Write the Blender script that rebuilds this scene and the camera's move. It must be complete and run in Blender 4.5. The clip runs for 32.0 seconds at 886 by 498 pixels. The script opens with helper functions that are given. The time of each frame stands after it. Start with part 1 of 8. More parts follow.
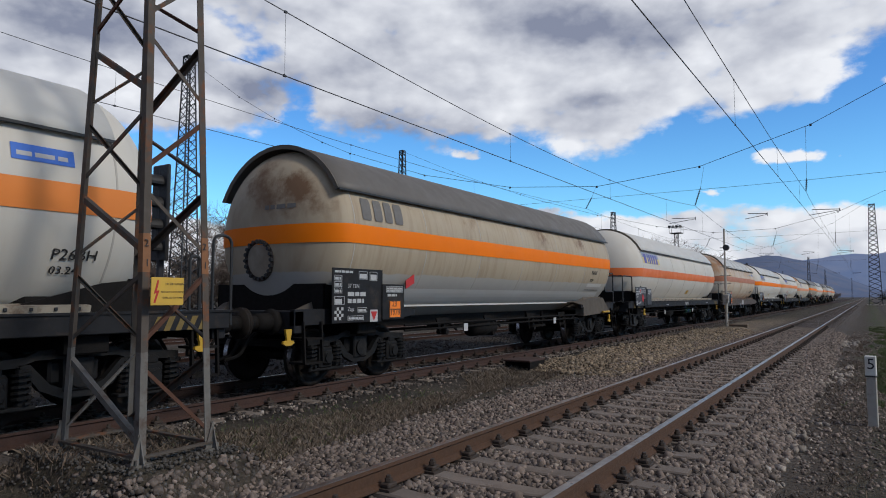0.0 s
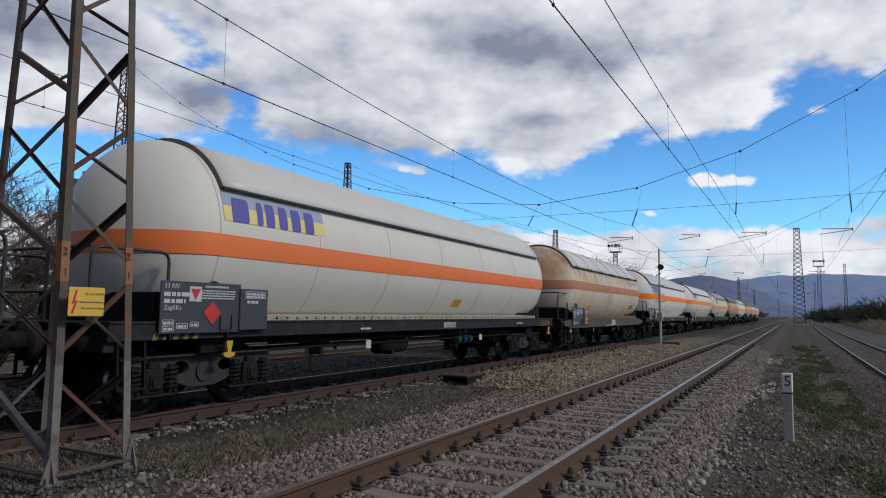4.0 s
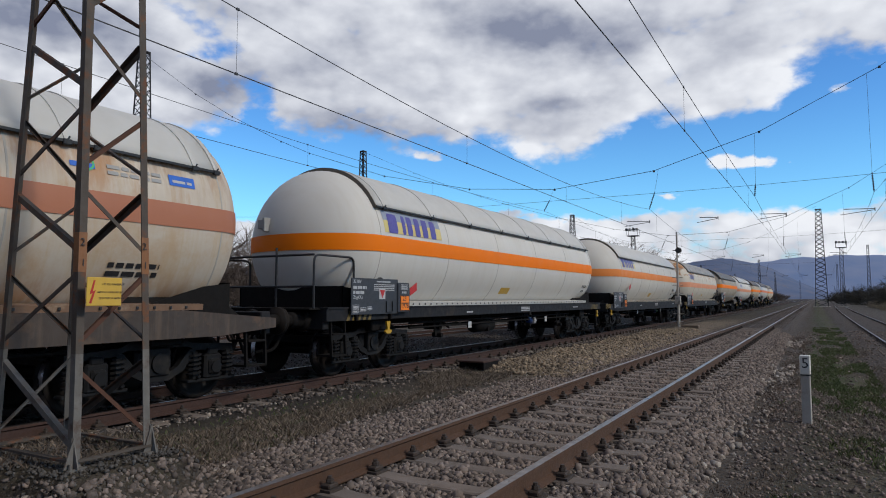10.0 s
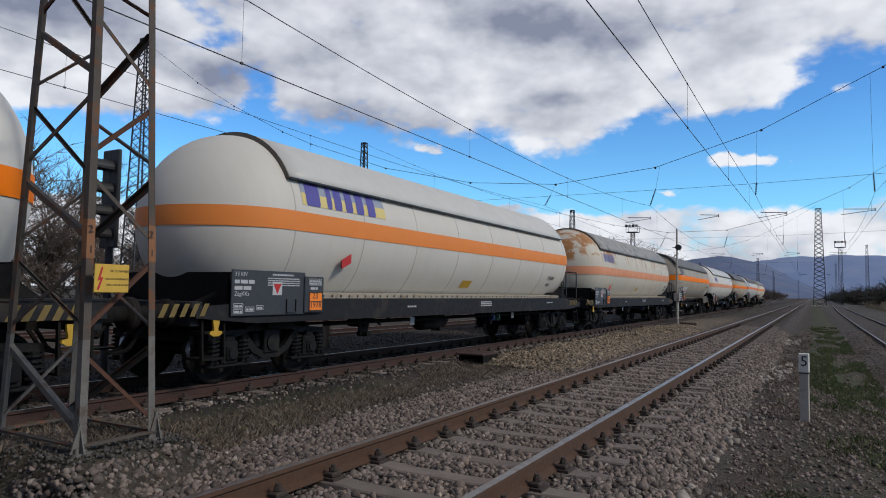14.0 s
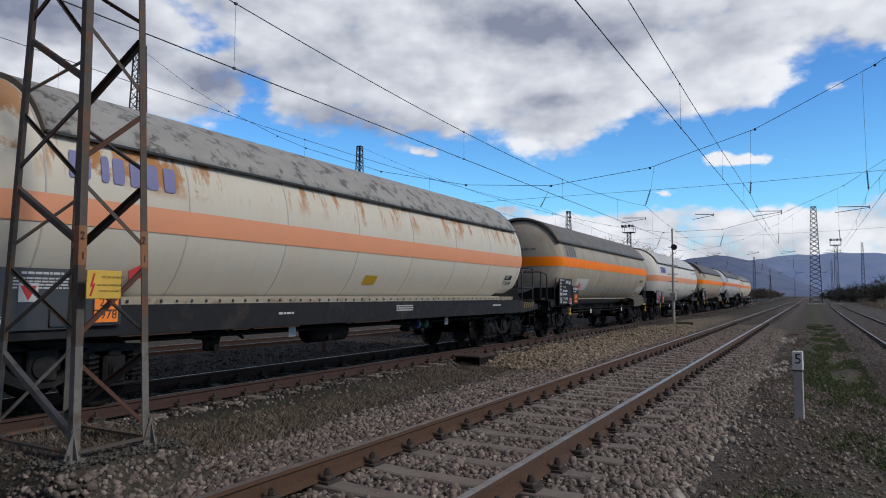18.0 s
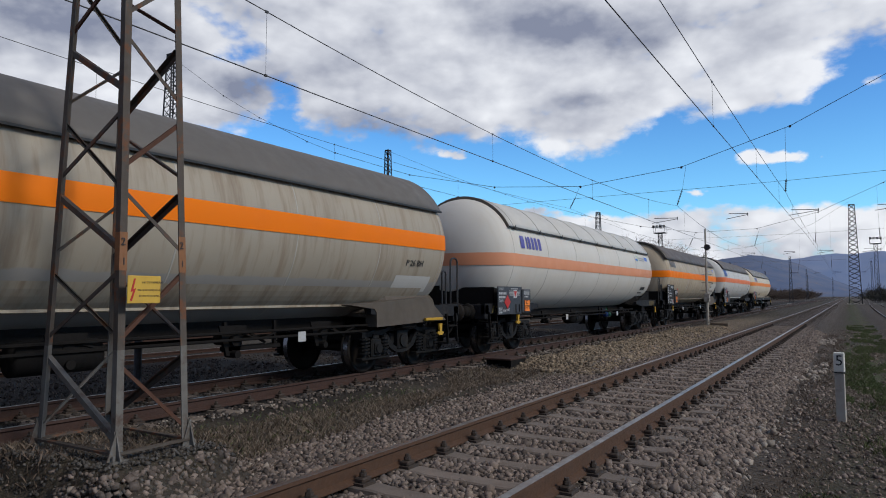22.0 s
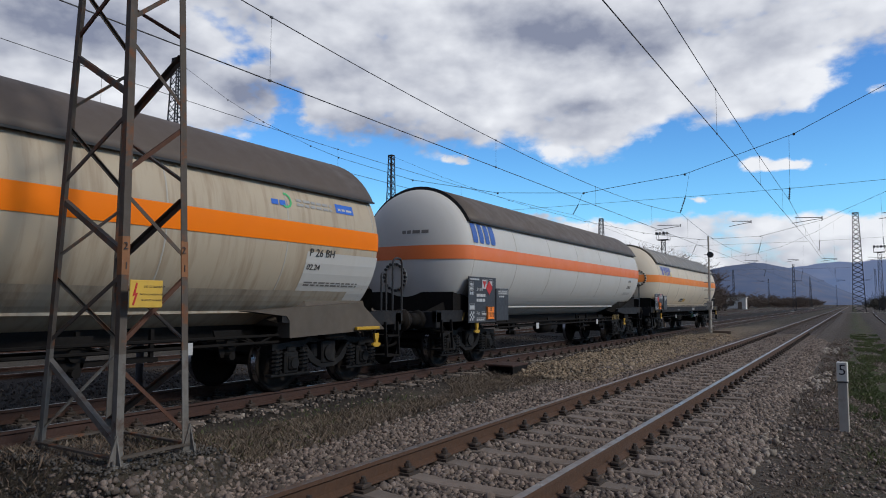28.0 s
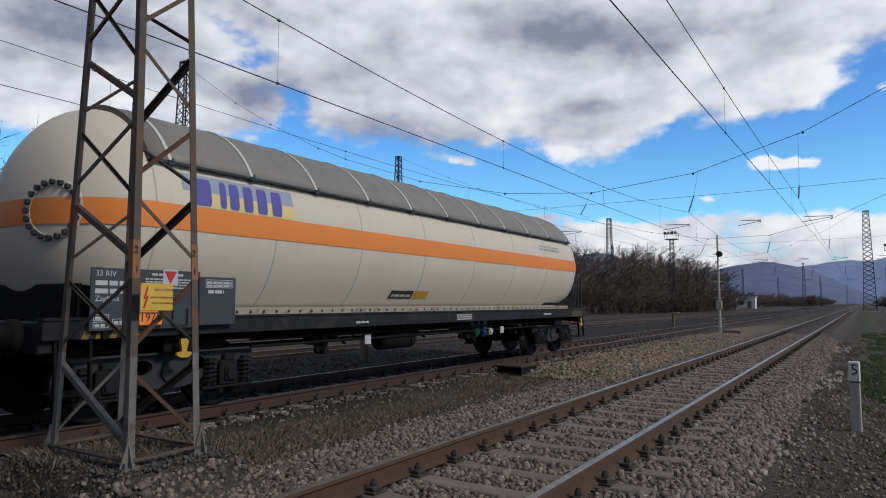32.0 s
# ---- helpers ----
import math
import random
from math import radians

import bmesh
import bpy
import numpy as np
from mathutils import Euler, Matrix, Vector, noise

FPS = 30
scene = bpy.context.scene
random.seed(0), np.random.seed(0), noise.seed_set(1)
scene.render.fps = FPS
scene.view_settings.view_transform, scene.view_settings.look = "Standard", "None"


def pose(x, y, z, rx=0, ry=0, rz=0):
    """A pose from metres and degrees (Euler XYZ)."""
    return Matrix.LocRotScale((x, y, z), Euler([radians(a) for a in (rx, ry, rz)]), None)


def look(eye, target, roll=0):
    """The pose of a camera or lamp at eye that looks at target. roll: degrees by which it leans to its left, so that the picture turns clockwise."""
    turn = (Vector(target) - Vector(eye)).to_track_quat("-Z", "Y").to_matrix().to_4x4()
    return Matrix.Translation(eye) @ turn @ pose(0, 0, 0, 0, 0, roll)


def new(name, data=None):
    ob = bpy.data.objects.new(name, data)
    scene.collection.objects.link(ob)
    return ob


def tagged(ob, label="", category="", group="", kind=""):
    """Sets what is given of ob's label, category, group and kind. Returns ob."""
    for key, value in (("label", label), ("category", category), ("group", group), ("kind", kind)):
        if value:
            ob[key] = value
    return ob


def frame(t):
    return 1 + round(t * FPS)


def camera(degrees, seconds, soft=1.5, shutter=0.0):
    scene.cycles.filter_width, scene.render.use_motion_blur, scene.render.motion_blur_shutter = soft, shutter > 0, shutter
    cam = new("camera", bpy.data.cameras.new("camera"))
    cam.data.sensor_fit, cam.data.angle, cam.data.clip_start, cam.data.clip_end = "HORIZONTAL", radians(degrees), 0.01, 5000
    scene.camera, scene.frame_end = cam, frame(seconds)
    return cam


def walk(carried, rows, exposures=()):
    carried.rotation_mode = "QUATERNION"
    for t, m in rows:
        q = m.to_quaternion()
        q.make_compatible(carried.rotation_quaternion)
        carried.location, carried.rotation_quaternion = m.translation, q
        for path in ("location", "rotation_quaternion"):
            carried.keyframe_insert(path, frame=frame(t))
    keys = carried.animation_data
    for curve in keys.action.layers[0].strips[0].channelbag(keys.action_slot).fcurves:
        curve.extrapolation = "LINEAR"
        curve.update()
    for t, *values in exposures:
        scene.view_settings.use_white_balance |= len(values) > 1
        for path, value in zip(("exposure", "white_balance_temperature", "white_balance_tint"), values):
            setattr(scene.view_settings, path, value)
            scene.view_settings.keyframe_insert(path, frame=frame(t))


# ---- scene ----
# The near track lies along +y; its left rail is at x = 0 and the top of its rails at z = 0.
cam = camera(67.74, 32.0, soft=1.0)
# seconds, eye, turn to the left of +y, pitch up, roll
PATH = [
    (0, (3.398, -4.319, 1.355), 32.74, 4.18, -0.08),
    (0.5, (3.450, -4.255, 1.366), 30.26, 4.79, 1.95),
    (1, (3.490, -4.288, 1.381), 27.61, 5.61, 1.81),
    (1.5, (3.485, -4.295, 1.362), 26.56, 5.26, 1.27),
    (2, (3.476, -4.279, 1.381), 28.15, 5.27, 0.78),
    (2.5, (3.491, -4.279, 1.364), 28.23, 5.50, 0.82),
    (3, (3.489, -4.274, 1.353), 29.25, 4.52, 0.74),
    (3.5, (3.485, -4.276, 1.359), 28.57, 4.96, 0.74),
    (4, (3.496, -4.281, 1.359), 27.94, 5.46, 0.70),
    (4.5, (3.500, -4.299, 1.355), 27.61, 5.01, 0.56),
    (6.5, (3.507, -4.331, 1.353), 27.23, 4.57, 0.78),
    (7, (3.520, -4.319, 1.348), 27.09, 4.36, 0.67),
    (7.5, (3.533, -4.326, 1.352), 26.92, 5.05, 0.43),
    (8, (3.537, -4.317, 1.361), 26.97, 4.51, 0.37),
    (8.5, (3.558, -4.299, 1.353), 27.86, 4.87, 0.69),
    (9, (3.556, -4.280, 1.356), 28.55, 4.63, 0.35),
    (9.5, (3.547, -4.270, 1.362), 29.16, 4.09, 0.10),
    (10, (3.549, -4.273, 1.351), 29.40, 4.29, 0.00),
    (10.5, (3.551, -4.278, 1.352), 29.30, 4.66, 0.19),
    (11, (3.544, -4.291, 1.359), 29.50, 4.67, 0.41),
    (11.5, (3.533, -4.300, 1.348), 29.86, 4.38, 0.20),
    (12, (3.534, -4.287, 1.347), 29.86, 3.82, -0.09),
    (12.5, (3.521, -4.305, 1.337), 29.89, 3.67, -0.10),
    (13, (3.513, -4.317, 1.345), 30.28, 3.71, 0.48),
    (13.5, (3.509, -4.323, 1.344), 29.80, 3.77, 0.84),
    (14, (3.520, -4.332, 1.343), 29.33, 3.70, 0.95),
    (14.5, (3.513, -4.330, 1.348), 29.61, 4.00, 0.81),
    (16.5, (3.541, -4.329, 1.341), 29.32, 3.86, 0.30),
    (17, (3.559, -4.324, 1.327), 29.51, 3.82, 0.12),
    (17.5, (3.560, -4.326, 1.339), 28.89, 3.71, 0.21),
    (18, (3.564, -4.325, 1.340), 29.06, 3.92, 0.25),
    (18.5, (3.557, -4.320, 1.339), 28.72, 3.92, 0.37),
    (19, (3.558, -4.331, 1.334), 29.28, 3.99, 0.16),
    (19.5, (3.561, -4.337, 1.348), 29.18, 4.13, 0.28),
    (20, (3.546, -4.332, 1.335), 29.82, 4.19, 0.09),
    (20.5, (3.544, -4.328, 1.336), 30.24, 3.95, 0.59),
    (21, (3.530, -4.319, 1.340), 30.61, 3.66, 0.38),
    (21.5, (3.519, -4.279, 1.337), 31.81, 2.97, 0.32),
    (22, (3.541, -4.350, 1.339), 31.55, 4.15, -0.14),
    (22.5, (3.550, -4.357, 1.343), 31.30, 4.47, -0.33),
    (23, (3.551, -4.362, 1.339), 31.37, 4.69, -0.45),
    (23.5, (3.566, -4.357, 1.338), 30.94, 4.66, -0.30),
    (24, (3.558, -4.326, 1.346), 30.88, 4.84, -0.33),
    (24.5, (3.559, -4.350, 1.345), 31.13, 4.68, -0.44),
    (25, (3.539, -4.353, 1.346), 30.79, 4.54, -0.19),
    (25.5, (3.544, -4.353, 1.346), 30.89, 4.51, -0.08),
    (27.5, (3.543, -4.353, 1.354), 31.39, 4.67, 0.34),
    (28, (3.544, -4.345, 1.351), 31.79, 4.60, 0.30),
    (28.5, (3.548, -4.343, 1.352), 31.79, 4.76, 0.09),
    (29, (3.546, -4.343, 1.351), 31.94, 4.84, 0.07),
    (29.5, (3.545, -4.349, 1.351), 31.85, 4.86, 0.25),
    (30, (3.551, -4.344, 1.346), 32.14, 4.65, 0.14),
    (30.5, (3.543, -4.344, 1.345), 32.30, 4.78, 0.18),
    (31, (3.536, -4.351, 1.349), 32.40, 5.10, 0.16),
    (31.5, (3.536, -4.348, 1.351), 32.55, 5.00, -0.06),
    (32, (3.534, -4.353, 1.356), 32.44, 4.68, 0.00),
]


def aim(eye, yaw, pitch, roll):
    ya, pa = radians(yaw), radians(pitch)
    ahead = Vector((-math.sin(ya) * math.cos(pa), math.cos(ya) * math.cos(pa), math.sin(pa)))
    return look(eye, Vector(eye) + ahead, roll)


walk(cam, [(t, aim(eye, a, b, c)) for t, eye, a, b, c in PATH])
scene.view_settings.exposure = 0.0

# ---- light ----
SUN_EL, SUN_AZ = 37.0, 88.0  # elevation, and bearing clockwise from +y


def make_world():
    w = bpy.data.worlds.new("sky")
    scene.world = w
    w.use_nodes = True
    nt = w.node_tree
    nd, ln = nt.nodes, nt.links
    nd.clear()

    def val(op, a, b=None, c=None):
        n = nd.new("ShaderNodeMath")
        n.operation = op
        for k, v in enumerate((a, b, c)):
            if v is None:
                continue
            if isinstance(v, (int, float)):
                n.inputs[k].default_value = v
            else:
                ln.new(v, n.inputs[k])
        return n.outputs[0]

    def ramp(x, lo, hi, a=0.0, b=1.0):
        n = nd.new("ShaderNodeMapRange")
        n.interpolation_type = "SMOOTHSTEP"
        ln.new(x, n.inputs[0])
        for k, v in zip((1, 2, 3, 4), (lo, hi, a, b)):
            n.inputs[k].default_value = v
        return n.outputs[0]

    def mixc(f, a, b):
        n = nd.new("ShaderNodeMix")
        n.data_type = "RGBA"
        ln.new(f, n.inputs[0])
        for k, v in ((6, a), (7, b)):
            if isinstance(v, tuple):
                n.inputs[k].default_value = (*v, 1)
            else:
                ln.new(v, n.inputs[k])
        return n.outputs[2]

    tc = nd.new("ShaderNodeTexCoord")
    sep = nd.new("ShaderNodeSeparateXYZ")
    ln.new(tc.outputs["Generated"], sep.inputs[0])
    x, y, z = sep.outputs
    el = val("MULTIPLY", val("ARCSINE", val("MAXIMUM", z, -0.2)), 57.2958)
    az = val("MULTIPLY", val("ARCTAN2", x, y), 57.2958)
    # the clouds are drawn on the dome, a little flattened
    com = nd.new("ShaderNodeCombineXYZ")
    ln.new(x, com.inputs[0]), ln.new(y, com.inputs[1]), ln.new(val("MULTIPLY", z, 1.7), com.inputs[2])

    def noise_at(scale, detail, rough, off, dist=0.0):
        m = nd.new("ShaderNodeMapping")
        ln.new(com.outputs[0], m.inputs[0])
        m.inputs["Location"].default_value = off
        n = nd.new("ShaderNodeTexNoise")
        ln.new(m.outputs[0], n.inputs["Vector"])
        n.inputs["Scale"].default_value = scale
        n.inputs["Detail"].default_value = detail
        n.inputs["Roughness"].default_value = rough
        n.inputs["Distortion"].default_value = dist
        return n.outputs[0]

    def lumps(scale, off):
        m = nd.new("ShaderNodeMapping")
        ln.new(com.outputs[0], m.inputs[0])
        m.inputs["Location"].default_value = off
        v = nd.new("ShaderNodeTexVoronoi")
        v.feature = "SMOOTH_F1"
        ln.new(m.outputs[0], v.inputs["Vector"])
        v.inputs["Scale"].default_value = scale
        v.inputs["Detail"].default_value = 2.0
        v.inputs["Smoothness"].default_value = 0.7
        return v.outputs["Distance"]

    big = noise_at(4.2, 3, 0.5, (1.3, 4.1, 0))
    mid = noise_at(9.0, 12, 0.60, (3.7, 0.6, 2))
    soft = noise_at(9.0, 3, 0.5, (3.7, 0.6, 2))
    lit = noise_at(9.0, 3, 0.5, (3.76, 0.58, 2.08))
    tone = noise_at(6.5, 4, 0.5, (5.1, 2.6, 7))
    fine = noise_at(34.0, 8, 0.62, (0.4, 7.7, 5))
    puff = lumps(21.0, (2.2, 0.7, 0.1))

    # uneven bearings and elevations keep every edge ragged
    az0, el0 = az, el
    az = val("ADD", az0, val("MULTIPLY", val("SUBTRACT", noise_at(7.0, 6, 0.6, (9.3, 1.1, 4)), 0.5), 9.0))
    el = val("ADD", el0, val("MULTIPLY", val("SUBTRACT", noise_at(8.0, 6, 0.6, (2.9, 6.4, 8)), 0.5), 4.0))
    azf = val("ADD", az0, val("MULTIPLY", val("SUBTRACT", noise_at(26.0, 6, 0.6, (4.3, 2.1, 1)), 0.5), 3.0))
    elf = val("ADD", el0, val("MULTIPLY", val("SUBTRACT", noise_at(26.0, 6, 0.6, (1.9, 8.4, 3)), 0.5), 1.4))

    def blob(a, e, wa, we, fine_edge=False):
        """A soft round mask about a bearing and an elevation."""
        u = val("DIVIDE", val("SUBTRACT", azf if fine_edge else az, a), wa)
        v = val("DIVIDE", val("SUBTRACT", elf if fine_edge else el, e), we)
        return val("POWER", 2.718, val("MULTIPLY", val("ADD", val("MULTIPLY", u, u), val("MULTIPLY", v, v)), -1.0))

    def total(*xs):
        out = xs[0]
        for q in xs[1:]:
            out = val("ADD", out, q)
        return out

    def blobs(rows, fine_edge=False):
        return total(*[val("MULTIPLY", blob(a, e, wa, we, fine_edge), k) for a, e, wa, we, k in rows])

    # the deck's edge climbs towards +x; below it lies open sky, then a low bank by the horizon
    edge = val("SUBTRACT", el, total(ramp(az, -26.0, -20.0, 12.6, 11.4), ramp(az, -19.0, -12.0, 0.0, 1.9), ramp(az, -5.5, 0.5, 0.0, 3.2)))
    deck = ramp(edge, -2.0, 3.2, -0.62, 0.66)
    # unseen thick grey cloud, added behind the eye to dim the light from there
    back = ramp(y, 0.15, -0.25)
    bank = ramp(el, 6.0, 8.2, 1.25, 0.0)
    west = val("MULTIPLY", ramp(az, -62.0, -47.0, 0.55, 0.0), ramp(edge, -6.0, 1.0))
    holes = blobs([(-45.2, 15.6, 1.6, 2.6, -0.72), (-49.5, 20.4, 3.0, 1.3, -0.58), (-51.6, 22.4, 1.6, 1.2, -0.40), (-56.0, 18.6, 1.6, 1.0, -0.35), (-41.0, 12.6, 2.6, 1.0, -0.5), (-58.0, 11.6, 4.0, 1.6, -0.3)])
    puffs = blobs([(-6.3, 10.9, 1.4, 0.85, 1.3), (-3.9, 10.6, 1.6, 0.6, 1.2), (-10.3, 8.4, 1.1, 0.40, 1.2), (-30.5, 12.2, 1.3, 0.45, 0.9), (-22.9, 7.5, 1.6, 0.5, 0.9), (2.6, 15.4, 1.2, 0.4, 0.75), (-1.2, 10.4, 0.4, 0.25, 0.7), (-17.5, 8.1, 1.2, 0.25, 0.6), (-20.6, 11.9, 2.2, 0.9, 0.35)], True)
    shape = total(val("MULTIPLY", val("SUBTRACT", mid, 0.5), 1.30), val("MULTIPLY", val("SUBTRACT", big, 0.5), 0.45), val("MULTIPLY", val("SUBTRACT", fine, 0.5), 0.42), val("MULTIPLY", val("SUBTRACT", 0.42, puff), 0.50))
    dens = total(shape, deck, bank, west, holes, puffs, val("MULTIPLY", back, 0.8))
    cover = ramp(dens, -0.20, 0.32)
    # thick parts are grey underneath, thin ones and those turned to the sun are white
    # above the view the deck is greyed to weaken light from overhead
    shade = total(blobs([(-22.0, 22.4, 8.0, 2.9, 0.80), (-14.5, 20.6, 5.0, 1.8, 0.40), (-46.0, 18.6, 9.0, 4.5, 0.30), (-52.0, 22.5, 10.0, 2.5, 0.22), (-37.0, 14.6, 6.0, 1.5, 0.60), (-33.0, 13.6, 3.0, 0.9, 0.25), (-48.3, 17.0, 2.6, 1.5, 0.42), (-49.5, 14.6, 3.0, 1.0, 0.35), (-61.5, 20.4, 6.5, 2.0, 0.62), (-5.0, 18.8, 4.5, 1.6, 0.34), (3.0, 20.4, 6.0, 2.0, 0.14), (-18.0, 16.4, 2.6, 0.9, 0.42), (-29.0, 17.4, 4.0, 0.9, 0.24), (-41.0, 19.0, 3.5, 1.4, 0.22)]), ramp(el, 25.0, 36.0, 0.0, 0.95), val("MULTIPLY", back, 0.9))
    relief = val("ADD", val("MULTIPLY", val("SUBTRACT", lit, soft), 2.2), val("MULTIPLY", val("SUBTRACT", puff, 0.40), 0.75))
    thick = val("MULTIPLY", total(val("MULTIPLY", ramp(dens, 0.25, 1.0), 0.16), ramp(tone, 0.46, 0.70, 0.0, 0.16)), ramp(edge, -1.0, 4.5, 0.15, 0.95))
    dark = val("MINIMUM", val("MAXIMUM", total(val("MULTIPLY", shade, ramp(soft, 0.28, 0.66, 0.65, 1.12)), val("MULTIPLY", relief, 0.50), val("MULTIPLY", val("SUBTRACT", fine, 0.5), 0.30), val("MULTIPLY", val("SUBTRACT", 0.5, mid), 0.30), thick), 0.0), 1.0)
    sky = nd.new("ShaderNodeTexSky")
    sky.sky_type = "NISHITA"
    sky.sun_disc = False
    sky.sun_elevation, sky.sun_rotation = radians(SUN_EL), radians(SUN_AZ)
    sky.air_density, sky.dust_density, sky.ozone_density = 1.0, 0.4, 1.6
    blue = nd.new("ShaderNodeVectorMath")
    blue.operation = "MULTIPLY"
    ln.new(sky.outputs[0], blue.inputs[0])
    ln.new(mixc(ramp(el0, 6.0, 19.0), (0.078, 0.148, 0.190), (0.056, 0.112, 0.172)), blue.inputs[1])
    white = mixc(val("ADD", val("MULTIPLY", fine, 0.6), 0.2), (0.75, 0.785, 0.86), (0.95, 0.965, 1.0))
    cloud = mixc(dark, white, (0.235, 0.265, 0.365))
    out = mixc(cover, blue.outputs[0], cloud)
    bg = nd.new("ShaderNodeBackground")
    ln.new(out, bg.inputs[0])
    bg.inputs[1].default_value = 1.0
    wo = nd.new("ShaderNodeOutputWorld")
    ln.new(bg.outputs[0], wo.inputs[0])


make_world()
sun = new("sun", bpy.data.lights.new("sun", "SUN"))
sun.data.energy, sun.data.angle, sun.data.color = 2.15, radians(9), (1.0, 0.94, 0.85)
sun.matrix_world = look(Vector((math.sin(radians(SUN_AZ)) * math.cos(radians(SUN_EL)), math.cos(radians(SUN_AZ)) * math.cos(radians(SUN_EL)), math.sin(radians(SUN_EL)))) * 60, (0, 0, 0))

# ---- materials ----
MATS = {}


def mat(name, base, second=None, rough=0.6, metal=0.0, scale=6.0, amount=0.5, bump=0.15, bump_scale=60.0, third=None, third_scale=1.2, third_lo=0.55, third_hi=0.7, streak=None, rand=0.0, spec=0.5, bump_dist=0.01, lower=None, third_zone=None, runs=()):
    """Two noise scales between colours, an optional stain colour, optional downward streaks, fine bump."""
    if name in MATS:
        return MATS[name]
    m = bpy.data.materials.new(name)
    m.use_nodes = True
    nt = m.node_tree
    nd, ln = nt.nodes, nt.links
    bsdf = nd["Principled BSDF"]
    tc = nd.new("ShaderNodeTexCoord")

    def noi(sc, det=6, ro=0.6, vec=None):
        n = nd.new("ShaderNodeTexNoise")
        ln.new(vec or tc.outputs["Object"], n.inputs["Vector"])
        n.inputs["Scale"].default_value, n.inputs["Detail"].default_value, n.inputs["Roughness"].default_value = sc, det, ro
        return n.outputs[0]

    def height():
        s = nd.new("ShaderNodeSeparateXYZ")
        ln.new(tc.outputs["Object"], s.inputs[0])
        return s.outputs[2]

    def both(a, b):
        n = nd.new("ShaderNodeMath")
        n.operation = "MULTIPLY"
        ln.new(a, n.inputs[0]), ln.new(b, n.inputs[1])
        return n.outputs[0]

    def rmp(x, lo, hi, a=0.0, b=1.0):
        n = nd.new("ShaderNodeMapRange")
        ln.new(x, n.inputs[0])
        for k, v in zip((1, 2, 3, 4), (lo, hi, a, b)):
            n.inputs[k].default_value = v
        return n.outputs[0]

    def mix(f, a, b):
        n = nd.new("ShaderNodeMix")
        n.data_type = "RGBA"
        ln.new(f, n.inputs[0])
        for k, v in ((6, a), (7, b)):
            if isinstance(v, tuple):
                n.inputs[k].default_value = (*v, 1)
            else:
                ln.new(v, n.inputs[k])
        return n.outputs[2]

    second = second or tuple(c * 0.75 for c in base)
    col = mix(rmp(noi(scale), 0.5 - 0.25 / max(amount, 0.05) * 0.5, 0.5 + 0.25 / max(amount, 0.05) * 0.5, 0, amount * 1.4), base, second)
    if third:
        f = rmp(noi(third_scale, 8, 0.65), third_lo, third_hi)
        if third_zone:  # stains that keep to a stretch of heights
            f = both(f, rmp(height(), third_zone[0], third_zone[1]))
        col = mix(f, col, third)
    if streak:
        sc, amt, low, high = streak
        mp = nd.new("ShaderNodeMapping")
        ln.new(tc.outputs["Object"], mp.inputs[0])
        mp.inputs["Scale"].default_value = (1.0, 5.0, 0.45)
        f = rmp(noi(1.6, 7, 0.6, mp.outputs[0]), low, high, 0, amt)
        col = mix(f, col, sc)
    for rc, amt, lo, hi, z0, z1 in runs:  # rust or soot that has run down from a seam
        mp = nd.new("ShaderNodeMapping")
        ln.new(tc.outputs["Object"], mp.inputs[0])
        mp.inputs["Scale"].default_value = (0.5, 1.7, 0.42)
        mp.inputs["Location"].default_value = (z0 * 3.0, z1 * 5.0, 0)
        col = mix(both(rmp(noi(1.5, 8, 0.66, mp.outputs[0]), lo, hi, 0, amt), rmp(height(), z0, z1)), col, rc)
    if lower:  # a second coat of paint below a height
        w = nd.new("ShaderNodeMath")
        w.operation = "MULTIPLY_ADD"
        ln.new(noi(2.5, 4), w.inputs[0])
        w.inputs[1].default_value = 0.10
        ln.new(height(), w.inputs[2])
        col = mix(rmp(w.outputs[0], lower[0] + 0.03, lower[0] + 0.055, 1.0, 0.0), col, mix(noi(3.0), lower[1], lower[2]))
    if rand:
        oi = nd.new("ShaderNodeObjectInfo")
        geo = nd.new("ShaderNodeNewGeometry")
        ad = nd.new("ShaderNodeMath")
        ln.new(oi.outputs["Random"], ad.inputs[0]), ln.new(geo.outputs["Random Per Island"], ad.inputs[1])
        fr = nd.new("ShaderNodeMath")
        fr.operation = "FRACT"
        ln.new(ad.outputs[0], fr.inputs[0])
        hs = nd.new("ShaderNodeHueSaturation")
        ln.new(rmp(fr.outputs[0], 0, 1, 1 - rand, 1 + rand), hs.inputs["Value"])
        ln.new(col, hs.inputs["Color"])
        col = hs.outputs[0]
    ln.new(col, bsdf.inputs["Base Color"])
    bsdf.inputs["Metallic"].default_value = metal
    bsdf.inputs["Specular IOR Level"].default_value = spec
    ln.new(rmp(noi(scale * 2.3), 0.3, 0.7, max(rough - 0.12, 0.03), min(rough + 0.12, 1)), bsdf.inputs["Roughness"])
    if bump:
        b = nd.new("ShaderNodeBump")
        b.inputs["Strength"].default_value, b.inputs["Distance"].default_value = bump, bump_dist
        ln.new(noi(bump_scale, 5), b.inputs["Height"])
        ln.new(b.outputs[0], bsdf.inputs["Normal"])
    MATS[name] = m
    return m


